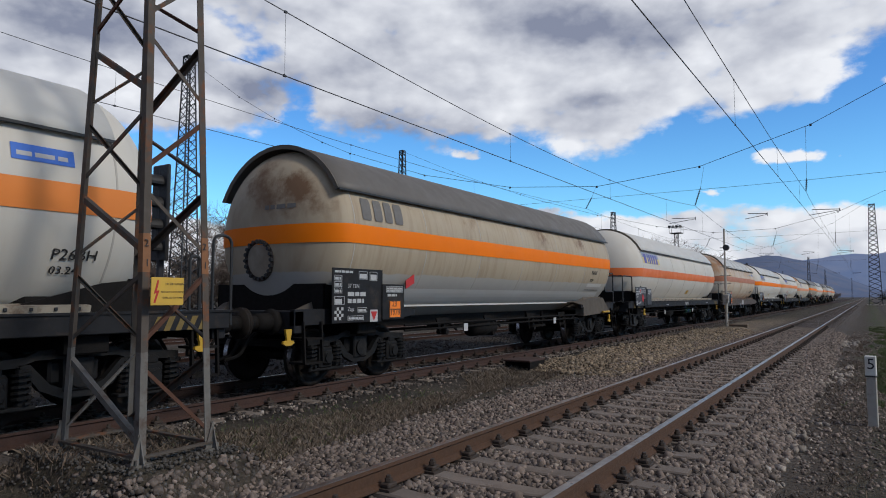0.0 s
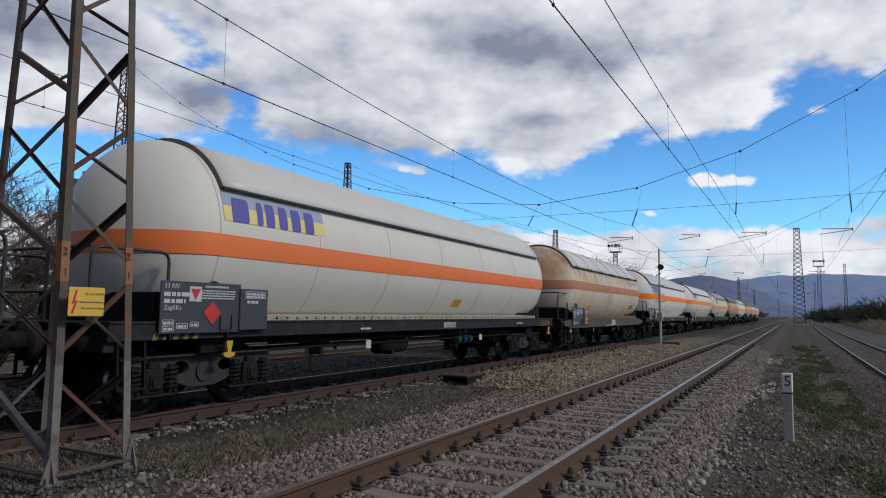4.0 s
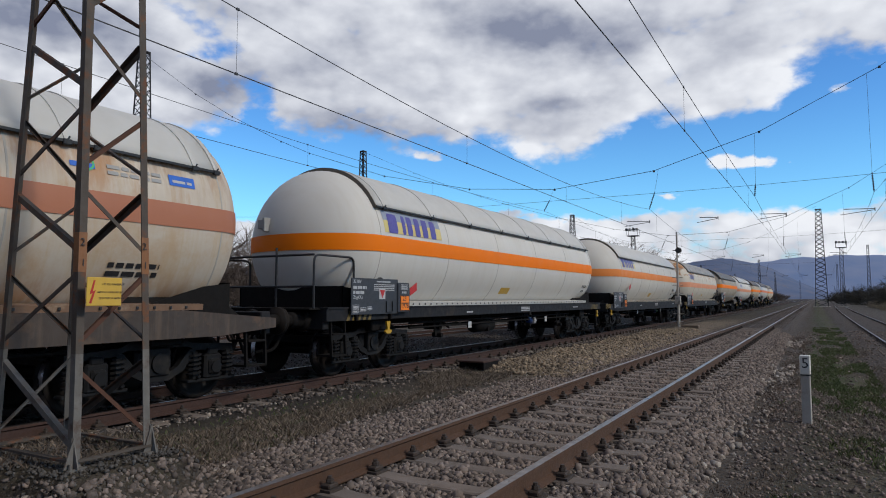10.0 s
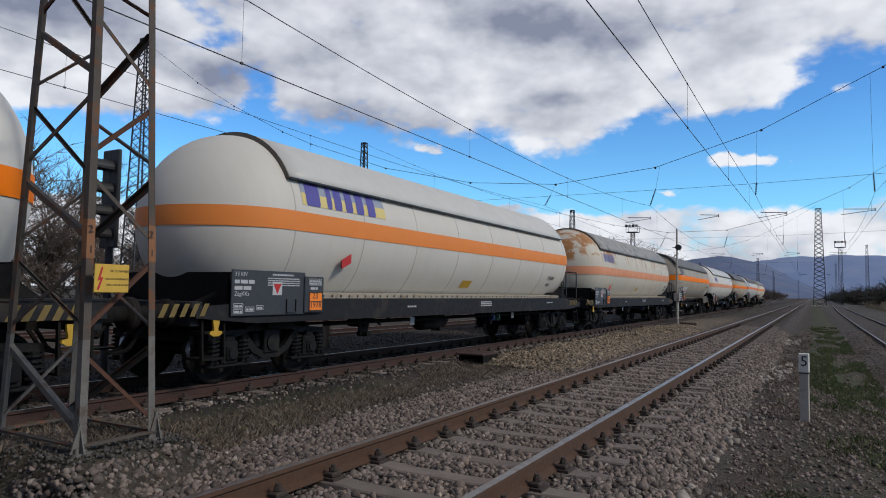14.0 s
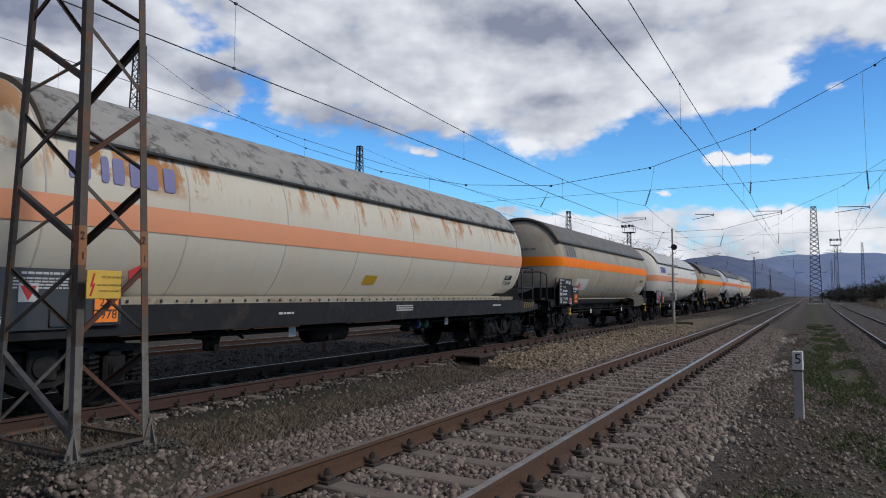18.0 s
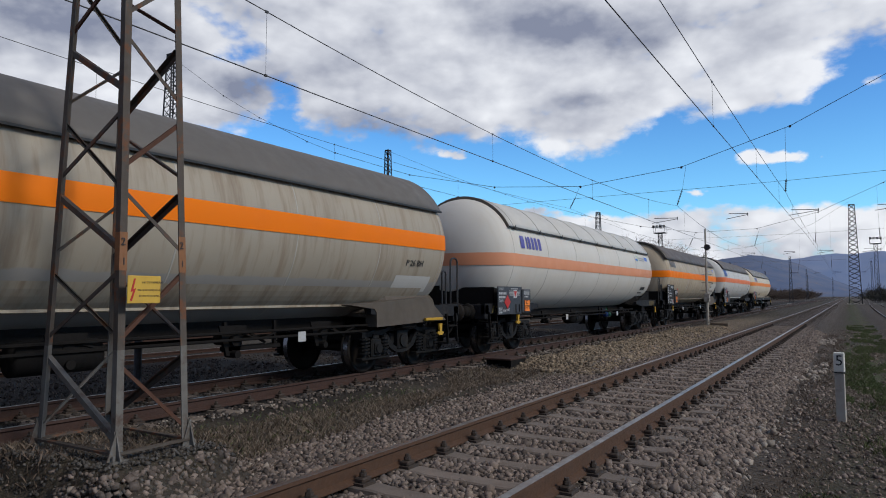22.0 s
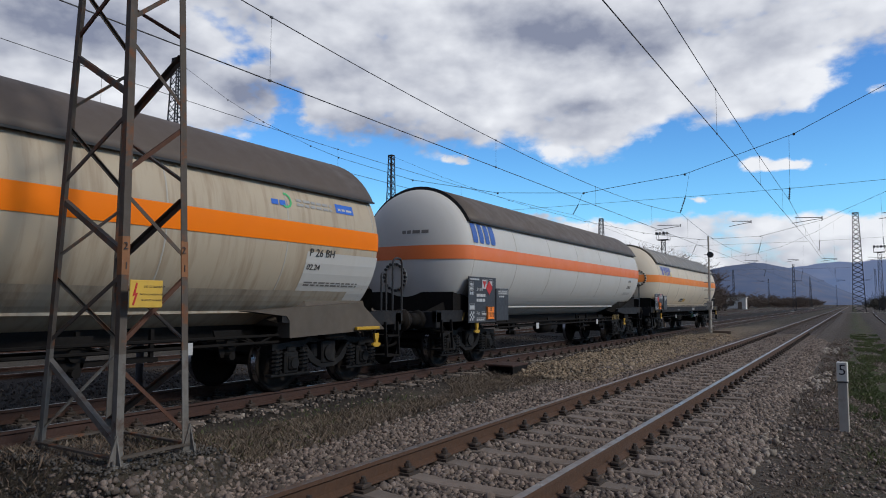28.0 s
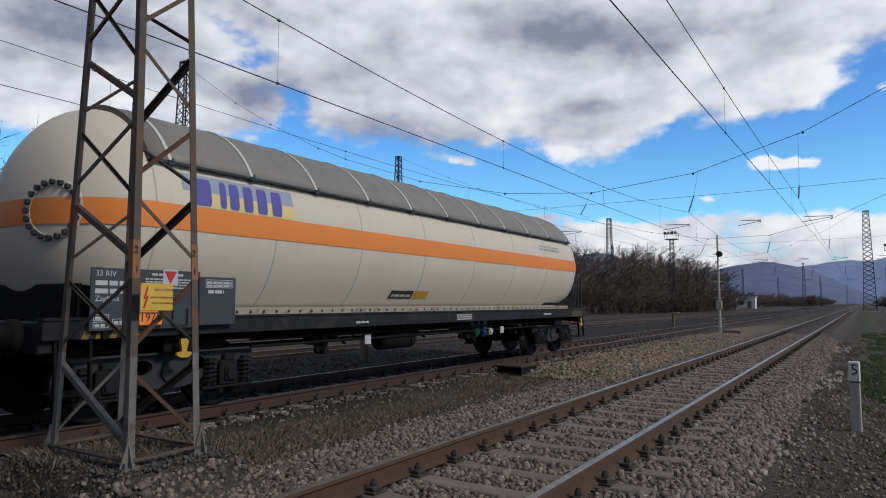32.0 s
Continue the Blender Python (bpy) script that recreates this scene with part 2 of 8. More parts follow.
M_STEEL = mat("worn rail head steel", (0.34, 0.33, 0.32), (0.20, 0.16, 0.13), rough=0.36, metal=1.0, scale=5, amount=0.7, bump=0.05)
M_RAIL = mat("rusty rail side", (0.078, 0.036, 0.017), (0.04, 0.021, 0.013), rough=0.8, scale=14, bump=0.3, bump_scale=90)
M_RAIL2 = mat("dark rusty rail side", (0.050, 0.022, 0.015), (0.026, 0.014, 0.011), rough=0.85, scale=14, bump=0.3, bump_scale=90)
M_CONC = mat("weathered concrete sleeper", (0.175, 0.142, 0.12), (0.105, 0.086, 0.072), rough=0.9, scale=5, bump=0.5, bump_scale=70, third=(0.11, 0.085, 0.068), third_scale=3, rand=0.15)
M_CLIP = mat("dark rail fastening", (0.03, 0.024, 0.02), (0.05, 0.03, 0.02), rough=0.8, bump=0.3)
M_STONE = mat("ballast stone", (0.180, 0.142, 0.121), (0.076, 0.061, 0.052), rough=0.9, scale=24, amount=0.6, bump=0.2, bump_scale=120, rand=0.6)
M_STONE2 = mat("fresh pale gravel", (0.215, 0.165, 0.112), (0.105, 0.082, 0.058), rough=0.9, scale=20, amount=0.6, bump=0.4, bump_scale=120, rand=0.55)
M_CHIP = mat("pale broken stone", (0.30, 0.262, 0.225), (0.17, 0.145, 0.122), rough=0.9, scale=20, amount=0.6, bump=0.4, bump_scale=120, rand=0.35)
M_RUBBLE = mat("dark crumbled rubble", (0.085, 0.077, 0.07), (0.04, 0.037, 0.034), rough=0.95, scale=20, amount=0.6, bump=0.4, bump_scale=120, rand=0.4)
# dirty ballast; shade under and beyond the train is put into its colour
M_BALLAST = mat("dirty ballast stone with shade in colour", (0.055, 0.045, 0.040), (0.022, 0.018, 0.0165), rough=0.92, scale=20, amount=0.6, bump=0.4, bump_scale=120, rand=0.45)
M_FRAME = mat("dark grey wagon frame paint", (0.018, 0.0185, 0.021), (0.010, 0.010, 0.0115), spec=0.18, rough=0.62, scale=4, bump=0.12, third=(0.042, 0.033, 0.027), third_scale=2.2)
# black paint and soot, set deeper to hold the shade under the wagons
M_UNDER = mat("near-black steel with shade in colour", (0.008, 0.0076, 0.0076), (0.013, 0.011, 0.010), spec=0.12, rough=0.8, scale=7, bump=0.3, bump_scale=50)
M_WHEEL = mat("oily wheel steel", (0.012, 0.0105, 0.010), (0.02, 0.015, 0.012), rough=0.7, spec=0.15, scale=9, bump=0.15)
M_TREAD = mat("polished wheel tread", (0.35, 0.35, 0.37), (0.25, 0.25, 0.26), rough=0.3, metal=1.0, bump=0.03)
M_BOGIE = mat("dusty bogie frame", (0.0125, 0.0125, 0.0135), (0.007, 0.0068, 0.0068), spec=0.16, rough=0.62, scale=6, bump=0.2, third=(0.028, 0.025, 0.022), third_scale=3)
M_CAST = mat("dusty grey bogie casting", (0.032, 0.032, 0.033), (0.015, 0.015, 0.015), spec=0.25, rough=0.75, scale=5, bump=0.2)
M_BLACK = mat("black handrail paint", (0.016, 0.016, 0.017), rough=0.5, scale=12, bump=0.1)
M_CHEVWORN = mat("worn dull yellow paint", (0.17, 0.115, 0.025), (0.09, 0.065, 0.025), rough=0.7, scale=12, bump=0.1)
M_YELLOW = mat("yellow hook paint", (0.50, 0.30, 0.02), (0.33, 0.19, 0.02), rough=0.5, scale=20, bump=0.08)
M_COPPER = mat("greased buffer plate", (0.34, 0.19, 0.09), (0.16, 0.08, 0.045), rough=0.42, metal=0.6, scale=6, bump=0.1)
M_BOARD = mat("dark data board", (0.033, 0.037, 0.045), (0.026, 0.028, 0.033), rough=0.5, scale=5, bump=0.05)
M_MARK = mat("white marking paint", (0.44, 0.45, 0.46), (0.33, 0.33, 0.33), rough=0.6, scale=30, bump=0.0)
M_INK = mat("black marking paint", (0.02, 0.02, 0.022), rough=0.6, scale=30, bump=0.0)
M_PLATE = mat("orange hazard plate", (0.85, 0.22, 0.015), (0.75, 0.18, 0.015), rough=0.45, scale=10, bump=0.0)
M_RED = mat("red placard", (0.44, 0.018, 0.016), (0.36, 0.016, 0.014), rough=0.5, scale=10, bump=0.0)
M_CREAMSTRIP = mat("riveted cream strip", (0.38, 0.34, 0.27), (0.27, 0.22, 0.17), rough=0.7, scale=7, bump=0.15, third=(0.15, 0.09, 0.05), third_scale=4)
M_RUSTSTRIP = mat("rust stained strip", (0.20, 0.115, 0.07), (0.12, 0.075, 0.05), rough=0.75, scale=7, bump=0.15, third=(0.30, 0.22, 0.15), third_scale=4)
M_GALV = mat("weathered lattice steel", (0.092, 0.078, 0.066), (0.048, 0.038, 0.032), rough=0.75, spec=0.3, scale=6, bump=0.25, third=(0.140, 0.060, 0.030), third_scale=5.5, third_lo=0.52, third_hi=0.62)
M_RUSTY = mat("rusted bracing steel", (0.10, 0.046, 0.030), (0.055, 0.033, 0.026), rough=0.85, spec=0.2, scale=9, bump=0.3)
M_WHITEWASH = mat("pale painted lattice foot", (0.155, 0.148, 0.138), (0.085, 0.078, 0.07), rough=0.8, spec=0.2, scale=8, bump=0.2, third=(0.08, 0.052, 0.04), third_scale=5)
M_FARSTEEL = mat("far lattice mast steel", (0.036, 0.039, 0.047), (0.026, 0.027, 0.031), rough=0.7, scale=3, bump=0.0)
M_WIRE = mat("dark overhead wire", (0.03, 0.032, 0.036), rough=0.5, scale=3, bump=0.0)
M_SIGN = mat("yellow warning sign enamel", (0.58, 0.37, 0.045), (0.46, 0.28, 0.045), rough=0.45, scale=9, bump=0.03)
M_TREEBARK = mat("bare grey brown twigs", (0.15, 0.118, 0.10), (0.095, 0.076, 0.066), rough=0.9, spec=0.1, scale=0.8, bump=0.0, rand=0.3)
M_HUT = mat("whitewashed hut wall", (0.62, 0.60, 0.55), (0.5, 0.47, 0.43), rough=0.85, scale=1.5, bump=0.1)
M_POST = mat("pale concrete post", (0.40, 0.38, 0.34), (0.28, 0.26, 0.23), rough=0.9, scale=9, bump=0.35, third=(0.15, 0.13, 0.1), third_scale=5)
M_POSTTOP = mat("white painted post top", (0.66, 0.65, 0.6), (0.5, 0.49, 0.45), rough=0.7, scale=9, bump=0.2)
M_WOOD = mat("grey weathered timber", (0.16, 0.12, 0.085), (0.09, 0.068, 0.05), rough=0.9, scale=6, bump=0.4)
M_GLASSDARK = mat("dark signal lens", (0.01, 0.01, 0.012), rough=0.15, scale=3, bump=0.0)


def tank_paint(name, base, second, streakcol=None, amt=0.0, stain=None, lo=0.6, hi=0.75, stain_scale=0.9, rough=0.58, lower=None, zone=None, runs=()):
    return mat(name, base, second, rough=rough, spec=0.3, scale=0.8, amount=0.5, bump=0.05, bump_scale=5, third=stain, third_scale=stain_scale, third_lo=lo, third_hi=hi, streak=(streakcol, amt, 0.48, 0.66) if streakcol else None, bump_dist=0.02, lower=lower, third_zone=zone, runs=runs)

# ---- mesh helpers ----


def finish(name, bm, material, parent=None, label="", smooth=False):
    me = bpy.data.meshes.new(name)
    bm.normal_update()
    bm.to_mesh(me)
    bm.free()
    return place(name, me, material, parent, label, smooth)


def place(name, me, material, parent=None, label="", smooth=False):
    if not me.materials:
        me.materials.append(material)
    if smooth:
        me.shade_smooth()
    ob = new(name, me)
    if parent:
        ob.parent = parent
    if label:
        ob["label"] = label
    return ob


def part(name, bm, material, parent, label="", smooth=False):
    return finish(name, bm, material, parent, label, smooth)


def thing(name, label, category, group="", kind="", at=None):
    ob = new(name)
    ob.empty_display_size = 0.3
    if at is not None:
        ob.matrix_basis = at
    return tagged(ob, label, category, group, kind)


def box(bm, x0, x1, y0, y1, z0, z1, bevel=0.0):
    geo = bmesh.ops.create_cube(bm, size=1.0, matrix=Matrix.LocRotScale(((x0 + x1) / 2, (y0 + y1) / 2, (z0 + z1) / 2), None, (abs(x1 - x0), abs(y1 - y0), abs(z1 - z0))))
    if bevel:
        edges = list({e for v in geo["verts"] for e in v.link_edges})
        bmesh.ops.bevel(bm, geom=edges, offset=bevel, segments=1, affect="EDGES", profile=0.5)
    return bm


def bar(bm, a, b, w, h=None, up=(0, 0, 1)):
    """A straight rectangular bar from a to b."""
    a, b = Vector(a), Vector(b)
    d = b - a
    q = d.to_track_quat("Y", "Z")
    bmesh.ops.create_cube(bm, size=1.0, matrix=Matrix.LocRotScale((a + b) / 2, q, (w, d.length, h or w)))
    return bm


def rod(bm, a, b, r, n=8, r2=None):
    a, b = Vector(a), Vector(b)
    d = b - a
    bmesh.ops.create_cone(bm, cap_ends=True, segments=n, radius1=r, radius2=r if r2 is None else r2, depth=d.length, matrix=Matrix.LocRotScale((a + b) / 2, d.to_track_quat("Z", "Y"), None))
    return bm


def tube(bm, pts, r, n=6, closed=False):
    pts = [Vector(p) for p in pts]
    rings = []
    side = None
    for k, p in enumerate(pts):
        d = (pts[min(k + 1, len(pts) - 1)] - pts[max(k - 1, 0)]).normalized()
        if side is None:
            side = d.orthogonal().normalized()
        side = (side - d * side.dot(d)).normalized()
        o = d.cross(side)
        rings.append([bm.verts.new(p + side * (r * math.cos(2 * math.pi * j / n)) + o * (r * math.sin(2 * math.pi * j / n))) for j in range(n)])
    for a, b in zip(rings, rings[1:]):
        for j in range(n):
            bm.faces.new((a[j], a[(j + 1) % n], b[(j + 1) % n], b[j]))
    bm.faces.new(rings[0][::-1]), bm.faces.new(rings[-1])
    return bm


def bend(pts, r=0.12, n=4):
    """Rounds the corners of a polyline."""
    pts = [Vector(p) for p in pts]
    out = [pts[0]]
    for a, b, c in zip(pts, pts[1:], pts[2:]):
        u, v = (a - b), (c - b)
        k = min(r, u.length * 0.45, v.length * 0.45)
        p, q = b + u.normalized() * k, b + v.normalized() * k
        for i in range(n + 1):
            s = i / n
            out.append(p * (1 - s) ** 2 + b * (2 * s * (1 - s)) + q * s**2)
    out.append(pts[-1])
    return out


def plate(bm, outline, x0, x1):
    """A flat outline of (y, z) points given thickness along x."""
    lo, hi = [bm.verts.new((x0, y, z)) for y, z in outline], [bm.verts.new((x1, y, z)) for y, z in outline]
    n = len(outline)
    bm.faces.new(lo), bm.faces.new(hi[::-1])
    for k in range(n):
        bm.faces.new((lo[k], hi[k], hi[(k + 1) % n], lo[(k + 1) % n]))
    bmesh.ops.recalc_face_normals(bm, faces=bm.faces[:])
    return bm


def lathe(bm, prof, n=48, a0=0.0, a1=2 * math.pi, axis="Y"):
    """Turns (r, along) points round the y axis; angle 0 is +x, 90 degrees +z."""
    full = abs(a1 - a0 - 2 * math.pi) < 1e-6
    m = n if full else n + 1
    rings = [[bm.verts.new((r * math.cos(a0 + (a1 - a0) * j / n), y, r * math.sin(a0 + (a1 - a0) * j / n))) for j in range(m)] for r, y in prof]
    for a, b in zip(rings, rings[1:]):
        for j in range(n):
            k = (j + 1) % m
            bm.faces.new((a[j], b[j], b[k], a[k]))
    return rings


FONT_CACHE = {}


def lettering(text, size, material, parent, m, name="lettering", label="", depth=0.002):
    """Writing as a thin mesh; its plane is local xy."""
    key = (text, round(size, 3), depth)
    if key not in FONT_CACHE:
        cu = bpy.data.curves.new("lettering", "FONT")
        cu.body, cu.size, cu.extrude, cu.resolution_u = text, size, depth, 2
        cu.align_x, cu.align_y = "LEFT", "BOTTOM"
        ob = bpy.data.objects.new("lettering", cu)
        scene.collection.objects.link(ob)
        me = bpy.data.meshes.new_from_object(ob.evaluated_get(bpy.context.evaluated_depsgraph_get()))
        bpy.data.objects.remove(ob)
        FONT_CACHE[key] = me
    me = FONT_CACHE[key].copy()
    me.materials.clear()
    ob = place(name, me, material, parent, label)
    ob.matrix_basis = m
    return tagged(ob, label, kind="stuff") if name == "lettering" else ob


# ---- ground ----
def step(x, a, b):
    s = min(max((x - a) / (b - a), 0.0), 1.0)
    return s * s * (3 - 2 * s)


def hill_noise(x, y, s):
    return noise.noise(Vector((x * s, y * s, 0.37)))


TRAIN_X, TRAIN_Z = -5.053, -0.064


def ground_z(x, y):
    """Height of the earth under ballast and grass."""
    z = -0.36
    # near track bed
    z = max(z, -0.222 - 0.21 * step(abs(x - 0.753), 1.35, 2.1) * 1.0 if abs(x - 0.753) < 2.1 else -9)
    # train track bed
    z = max(z, -0.27 - 0.1 * step(abs(x - TRAIN_X), 1.2, 1.8) if abs(x - TRAIN_X) < 1.8 else -9)
    # gravel bank between the tracks beyond the trough
    bank = step(y, 9.2, 11.0) * (1 - step(y, 38, 55)) * step(x, -3.9, -3.0) * (1 - step(x, -1.6, -0.7))
    z += bank * (0.20 + 0.09 * hill_noise(x, y, 0.6) + 0.05 * hill_noise(x, y, 2.0))
    # raised footing of the lattice tower
    r = max(abs(x + 2.25) / 0.80, abs(y + 0.7) / 0.56)
    z = max(z, -0.02 - 0.33 * step(r, 0.98, 1.35)) if r < 1.4 else z
    # camera side: a low path, rising a little to the right hand siding
    if x > 2.5:
        z += 0.12 * step(x, 4.4, 5.2) + 0.015 * hill_noise(x, y, 1.3)
    if x < -7:
        z += 0.10 * step(-x, 7.0, 9.0)
    return z + 0.02 * hill_noise(x, y, 0.9) + 0.012 * hill_noise(x, y, 3.1)


def make_ground():
    xs = sorted(set([-1600, -900, -500, -300, -200, -120, -80, -60, -45, -34] + [round(v, 2) for v in np.arange(-27, -8, 1.0)] + [round(v, 2) for v in np.arange(-8, 8.01, 0.2)] + [9, 10, 12, 15, 20, 30, 50, 90, 200, 500, 900, 1600]))
    ys = sorted(set([-400, -150, -60, -30, -15] + [round(v, 2) for v in np.arange(-8, 20, 0.3)] + [round(v, 2) for v in np.arange(20, 60, 1.5)] + [64, 70, 78, 90, 105, 125, 150, 190, 240, 320, 450, 700, 1100, 1700, 2600, 4200]))
    verts = [(x, y, ground_z(x, y)) for y in ys for x in xs]
    nx = len(xs)
    faces = [(j * nx + i, j * nx + i + 1, (j + 1) * nx + i + 1, (j + 1) * nx + i) for j in range(len(ys) - 1) for i in range(nx - 1)]
    me = bpy.data.meshes.new("ground")
    me.from_pydata(verts, [], faces)
    m = bpy.data.materials.new("yard ground")
    m.use_nodes = True
    nt = m.node_tree
    nd, ln = nt.nodes, nt.links
    bsdf = nd["Principled BSDF"]
    tc = nd.new("ShaderNodeTexCoord")
    sep = nd.new("ShaderNodeSeparateXYZ")
    ln.new(tc.outputs["Object"], sep.inputs[0])

    def noi(sc, det=6, ro=0.6):
        n = nd.new("ShaderNodeTexNoise")
        ln.new(tc.outputs["Object"], n.inputs["Vector"])
        n.inputs["Scale"].default_value, n.inputs["Detail"].default_value, n.inputs["Roughness"].default_value = sc, det, ro
        return n.outputs[0]

    def math_(op, a, b):
        n = nd.new("ShaderNodeMath")
        n.operation = op
        for k, v in enumerate((a, b)):
            if isinstance(v, (int, float)):
                n.inputs[k].default_value = v
            else:
                ln.new(v, n.inputs[k])
        return n.outputs[0]

    def rmp(x, lo, hi, a=0.0, b=1.0):
        n = nd.new("ShaderNodeMapRange")
        ln.new(x, n.inputs[0])
        for k, v in zip((1, 2, 3, 4), (lo, hi, a, b)):
            n.inputs[k].default_value = v
        return n.outputs[0]

    def mix(f, a, b):
        n = nd.new("ShaderNodeMix")
        n.data_type = "RGBA"
        ln.new(f, n.inputs[0])
        for k, v in ((6, a), (7, b)):
            if isinstance(v, tuple):
                n.inputs[k].default_value = (*v, 1)
            else:
                ln.new(v, n.inputs[k])
        return n.outputs[2]

    X, Y = sep.outputs[0], sep.outputs[1]
    wob = math_("MULTIPLY", math_("SUBTRACT", noi(0.9), 0.5), 1.6)
    xw = math_("ADD", X, wob)

    def along(sc):
        """Noise drawn out along the tracks."""
        mp = nd.new("ShaderNodeMapping")
        ln.new(tc.outputs["Object"], mp.inputs[0])
        mp.inputs["Scale"].default_value = (1.0, 0.22, 1.0)
        n = nd.new("ShaderNodeTexNoise")
        ln.new(mp.outputs[0], n.inputs["Vector"])
        n.inputs["Scale"].default_value, n.inputs["Detail"].default_value, n.inputs["Roughness"].default_value = sc, 6, 0.62
        return n.outputs[0]

    def band(centre, half, soft):
        return rmp(math_("ABSOLUTE", math_("SUBTRACT", xw, centre), 0), half - soft, half + soft, 1, 0)

    vo = nd.new("ShaderNodeTexVoronoi")
    ln.new(tc.outputs["Object"], vo.inputs["Vector"])
    vo.inputs["Scale"].default_value = 19
    stone = mix(rmp(vo.outputs["Color"], 0.1, 0.9), (0.036, 0.030, 0.027), (0.105, 0.088, 0.079))
    pale = mix(rmp(vo.outputs["Color"], 0.1, 0.9), (0.08, 0.062, 0.046), (0.20, 0.16, 0.118))
    soil = mix(rmp(noi(3.0), 0.35, 0.65), (0.030, 0.025, 0.020), (0.062, 0.051, 0.040))
    soil = mix(rmp(noi(14), 0.45, 0.6), soil, (0.046, 0.041, 0.029))
    soil = mix(rmp(noi(48), 0.56, 0.66), soil, (0.125, 0.108, 0.086))
    green = mix(rmp(noi(9), 0.35, 0.65), (0.034, 0.058, 0.016), (0.05, 0.06, 0.022))
    col = mix(rmp(noi(0.5), 0.42, 0.62, 0.0, 0.35), soil, stone)
    # brown weeds at the ballast's toe, a patchy green verge, a trodden path in it, then grey gravel
    col = mix(math_("MULTIPLY", band(2.95, 0.42, 0.25), rmp(along(2.4), 0.30, 0.55, 0.3, 0.85)), col, mix(rmp(noi(22), 0.4, 0.62), (0.038, 0.031, 0.026), (0.092, 0.073, 0.058)))
    g = math_("MULTIPLY", band(3.95, 0.55, 0.35), rmp(Y, 6, 13, 0.25, 1.0))
    col = mix(math_("MULTIPLY", g, rmp(along(2.2), 0.36, 0.62)), col, green)
    col = mix(math_("MULTIPLY", band(4.15, 0.22, 0.25), rmp(along(2.6), 0.35, 0.65, 0.15, 0.6)), col, (0.105, 0.084, 0.062))
    grit = mix(rmp(vo.outputs["Color"], 0.1, 0.9), (0.042, 0.038, 0.035), (0.135, 0.122, 0.110))
    col = mix(math_("MULTIPLY", rmp(xw, 4.6, 5.2), rmp(along(2.6), 0.30, 0.62, 0.45, 1.0)), col, grit)
    col = mix(math_("MULTIPLY", band(-3.1, 0.9, 0.5), rmp(noi(1.1), 0.45, 0.65, 0, 0.5)), col, (0.075, 0.066, 0.05))
    # beds under and beyond the train: the wagons' shade is put into this colour
    darkened = mix(rmp(vo.outputs["Color"], 0.1, 0.9), (0.012, 0.0105, 0.010), (0.038, 0.032, 0.029))
    for centre, half, what in ((0.753, 1.85, stone), (TRAIN_X, 1.5, darkened), (6.3, 1.7, stone), (-8.6, 2.2, darkened), (-11.7, 1.5, darkened), (-17.5, 1.5, stone)):
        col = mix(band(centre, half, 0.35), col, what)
    pb = math_("MULTIPLY", band(-2.2, 1.1, 0.5), math_("MULTIPLY", rmp(Y, 8, 10.5), rmp(Y, 40, 60, 1, 0)))
    col = mix(pb, col, pale)
    ln.new(col, bsdf.inputs["Base Color"])
    bsdf.inputs["Roughness"].default_value = 0.95
    bsdf.inputs["Specular IOR Level"].default_value = 0.2
    b = nd.new("ShaderNodeBump")
    b.inputs["Strength"].default_value, b.inputs["Distance"].default_value = 0.7, 0.03
    ln.new(math_("ADD", math_("MULTIPLY", vo.outputs["Distance"], -1.0), noi(30)), b.inputs["Height"])
    ln.new(b.outputs[0], bsdf.inputs["Normal"])
    ob = place("ground", me, m, None, "", True)
    tagged(ob, "brown yard earth with ballast, dry grass and gravel", "ground", kind="structure")


make_ground()

# ---- tracks ----
RAIL_PROFILE = [(-0.036, 0.0), (0.036, 0.0), (0.037, -0.03), (0.012, -0.045), (0.009, -0.135), (0.07, -0.16), (0.07, -0.172), (-0.07, -0.172), (-0.07, -0.16), (-0.009, -0.135), (-0.012, -0.045), (-0.037, -0.03)]


def rail(name, pts, parent, side, wear=0.026):
    """A rail along points (x, y, z of its top); the worn head is a strip of its own."""
    bm = bmesh.new()
    rings = [[bm.verts.new((x + a, y, z - 0.003 + b)) for a, b in RAIL_PROFILE] for x, y, z in pts]
    n = len(RAIL_PROFILE)
    for r, s in zip(rings, rings[1:]):
        for k in range(n):
            bm.faces.new((r[k], r[(k + 1) % n], s[(k + 1) % n], s[k]))
    bm.faces.new(rings[0]), bm.faces.new(rings[-1][::-1])
    bmesh.ops.recalc_face_normals(bm, faces=bm.faces[:])
    ob = part(name, bm, side, parent)
    bm = bmesh.new()
    rows = [[bm.verts.new((x + a, y, z + b)) for a, b in ((-wear - 0.008, -0.002), (-wear, 0.0), (wear, 0.0), (wear + 0.008, -0.002))] for x, y, z in pts]
    for r, s in zip(rows, rows[1:]):
        for k in range(3):
            bm.faces.new((r[k], r[k + 1], s[k + 1], s[k]))
    part("worn_head", bm, M_STEEL, ob, "shiny worn rail head")
    return ob


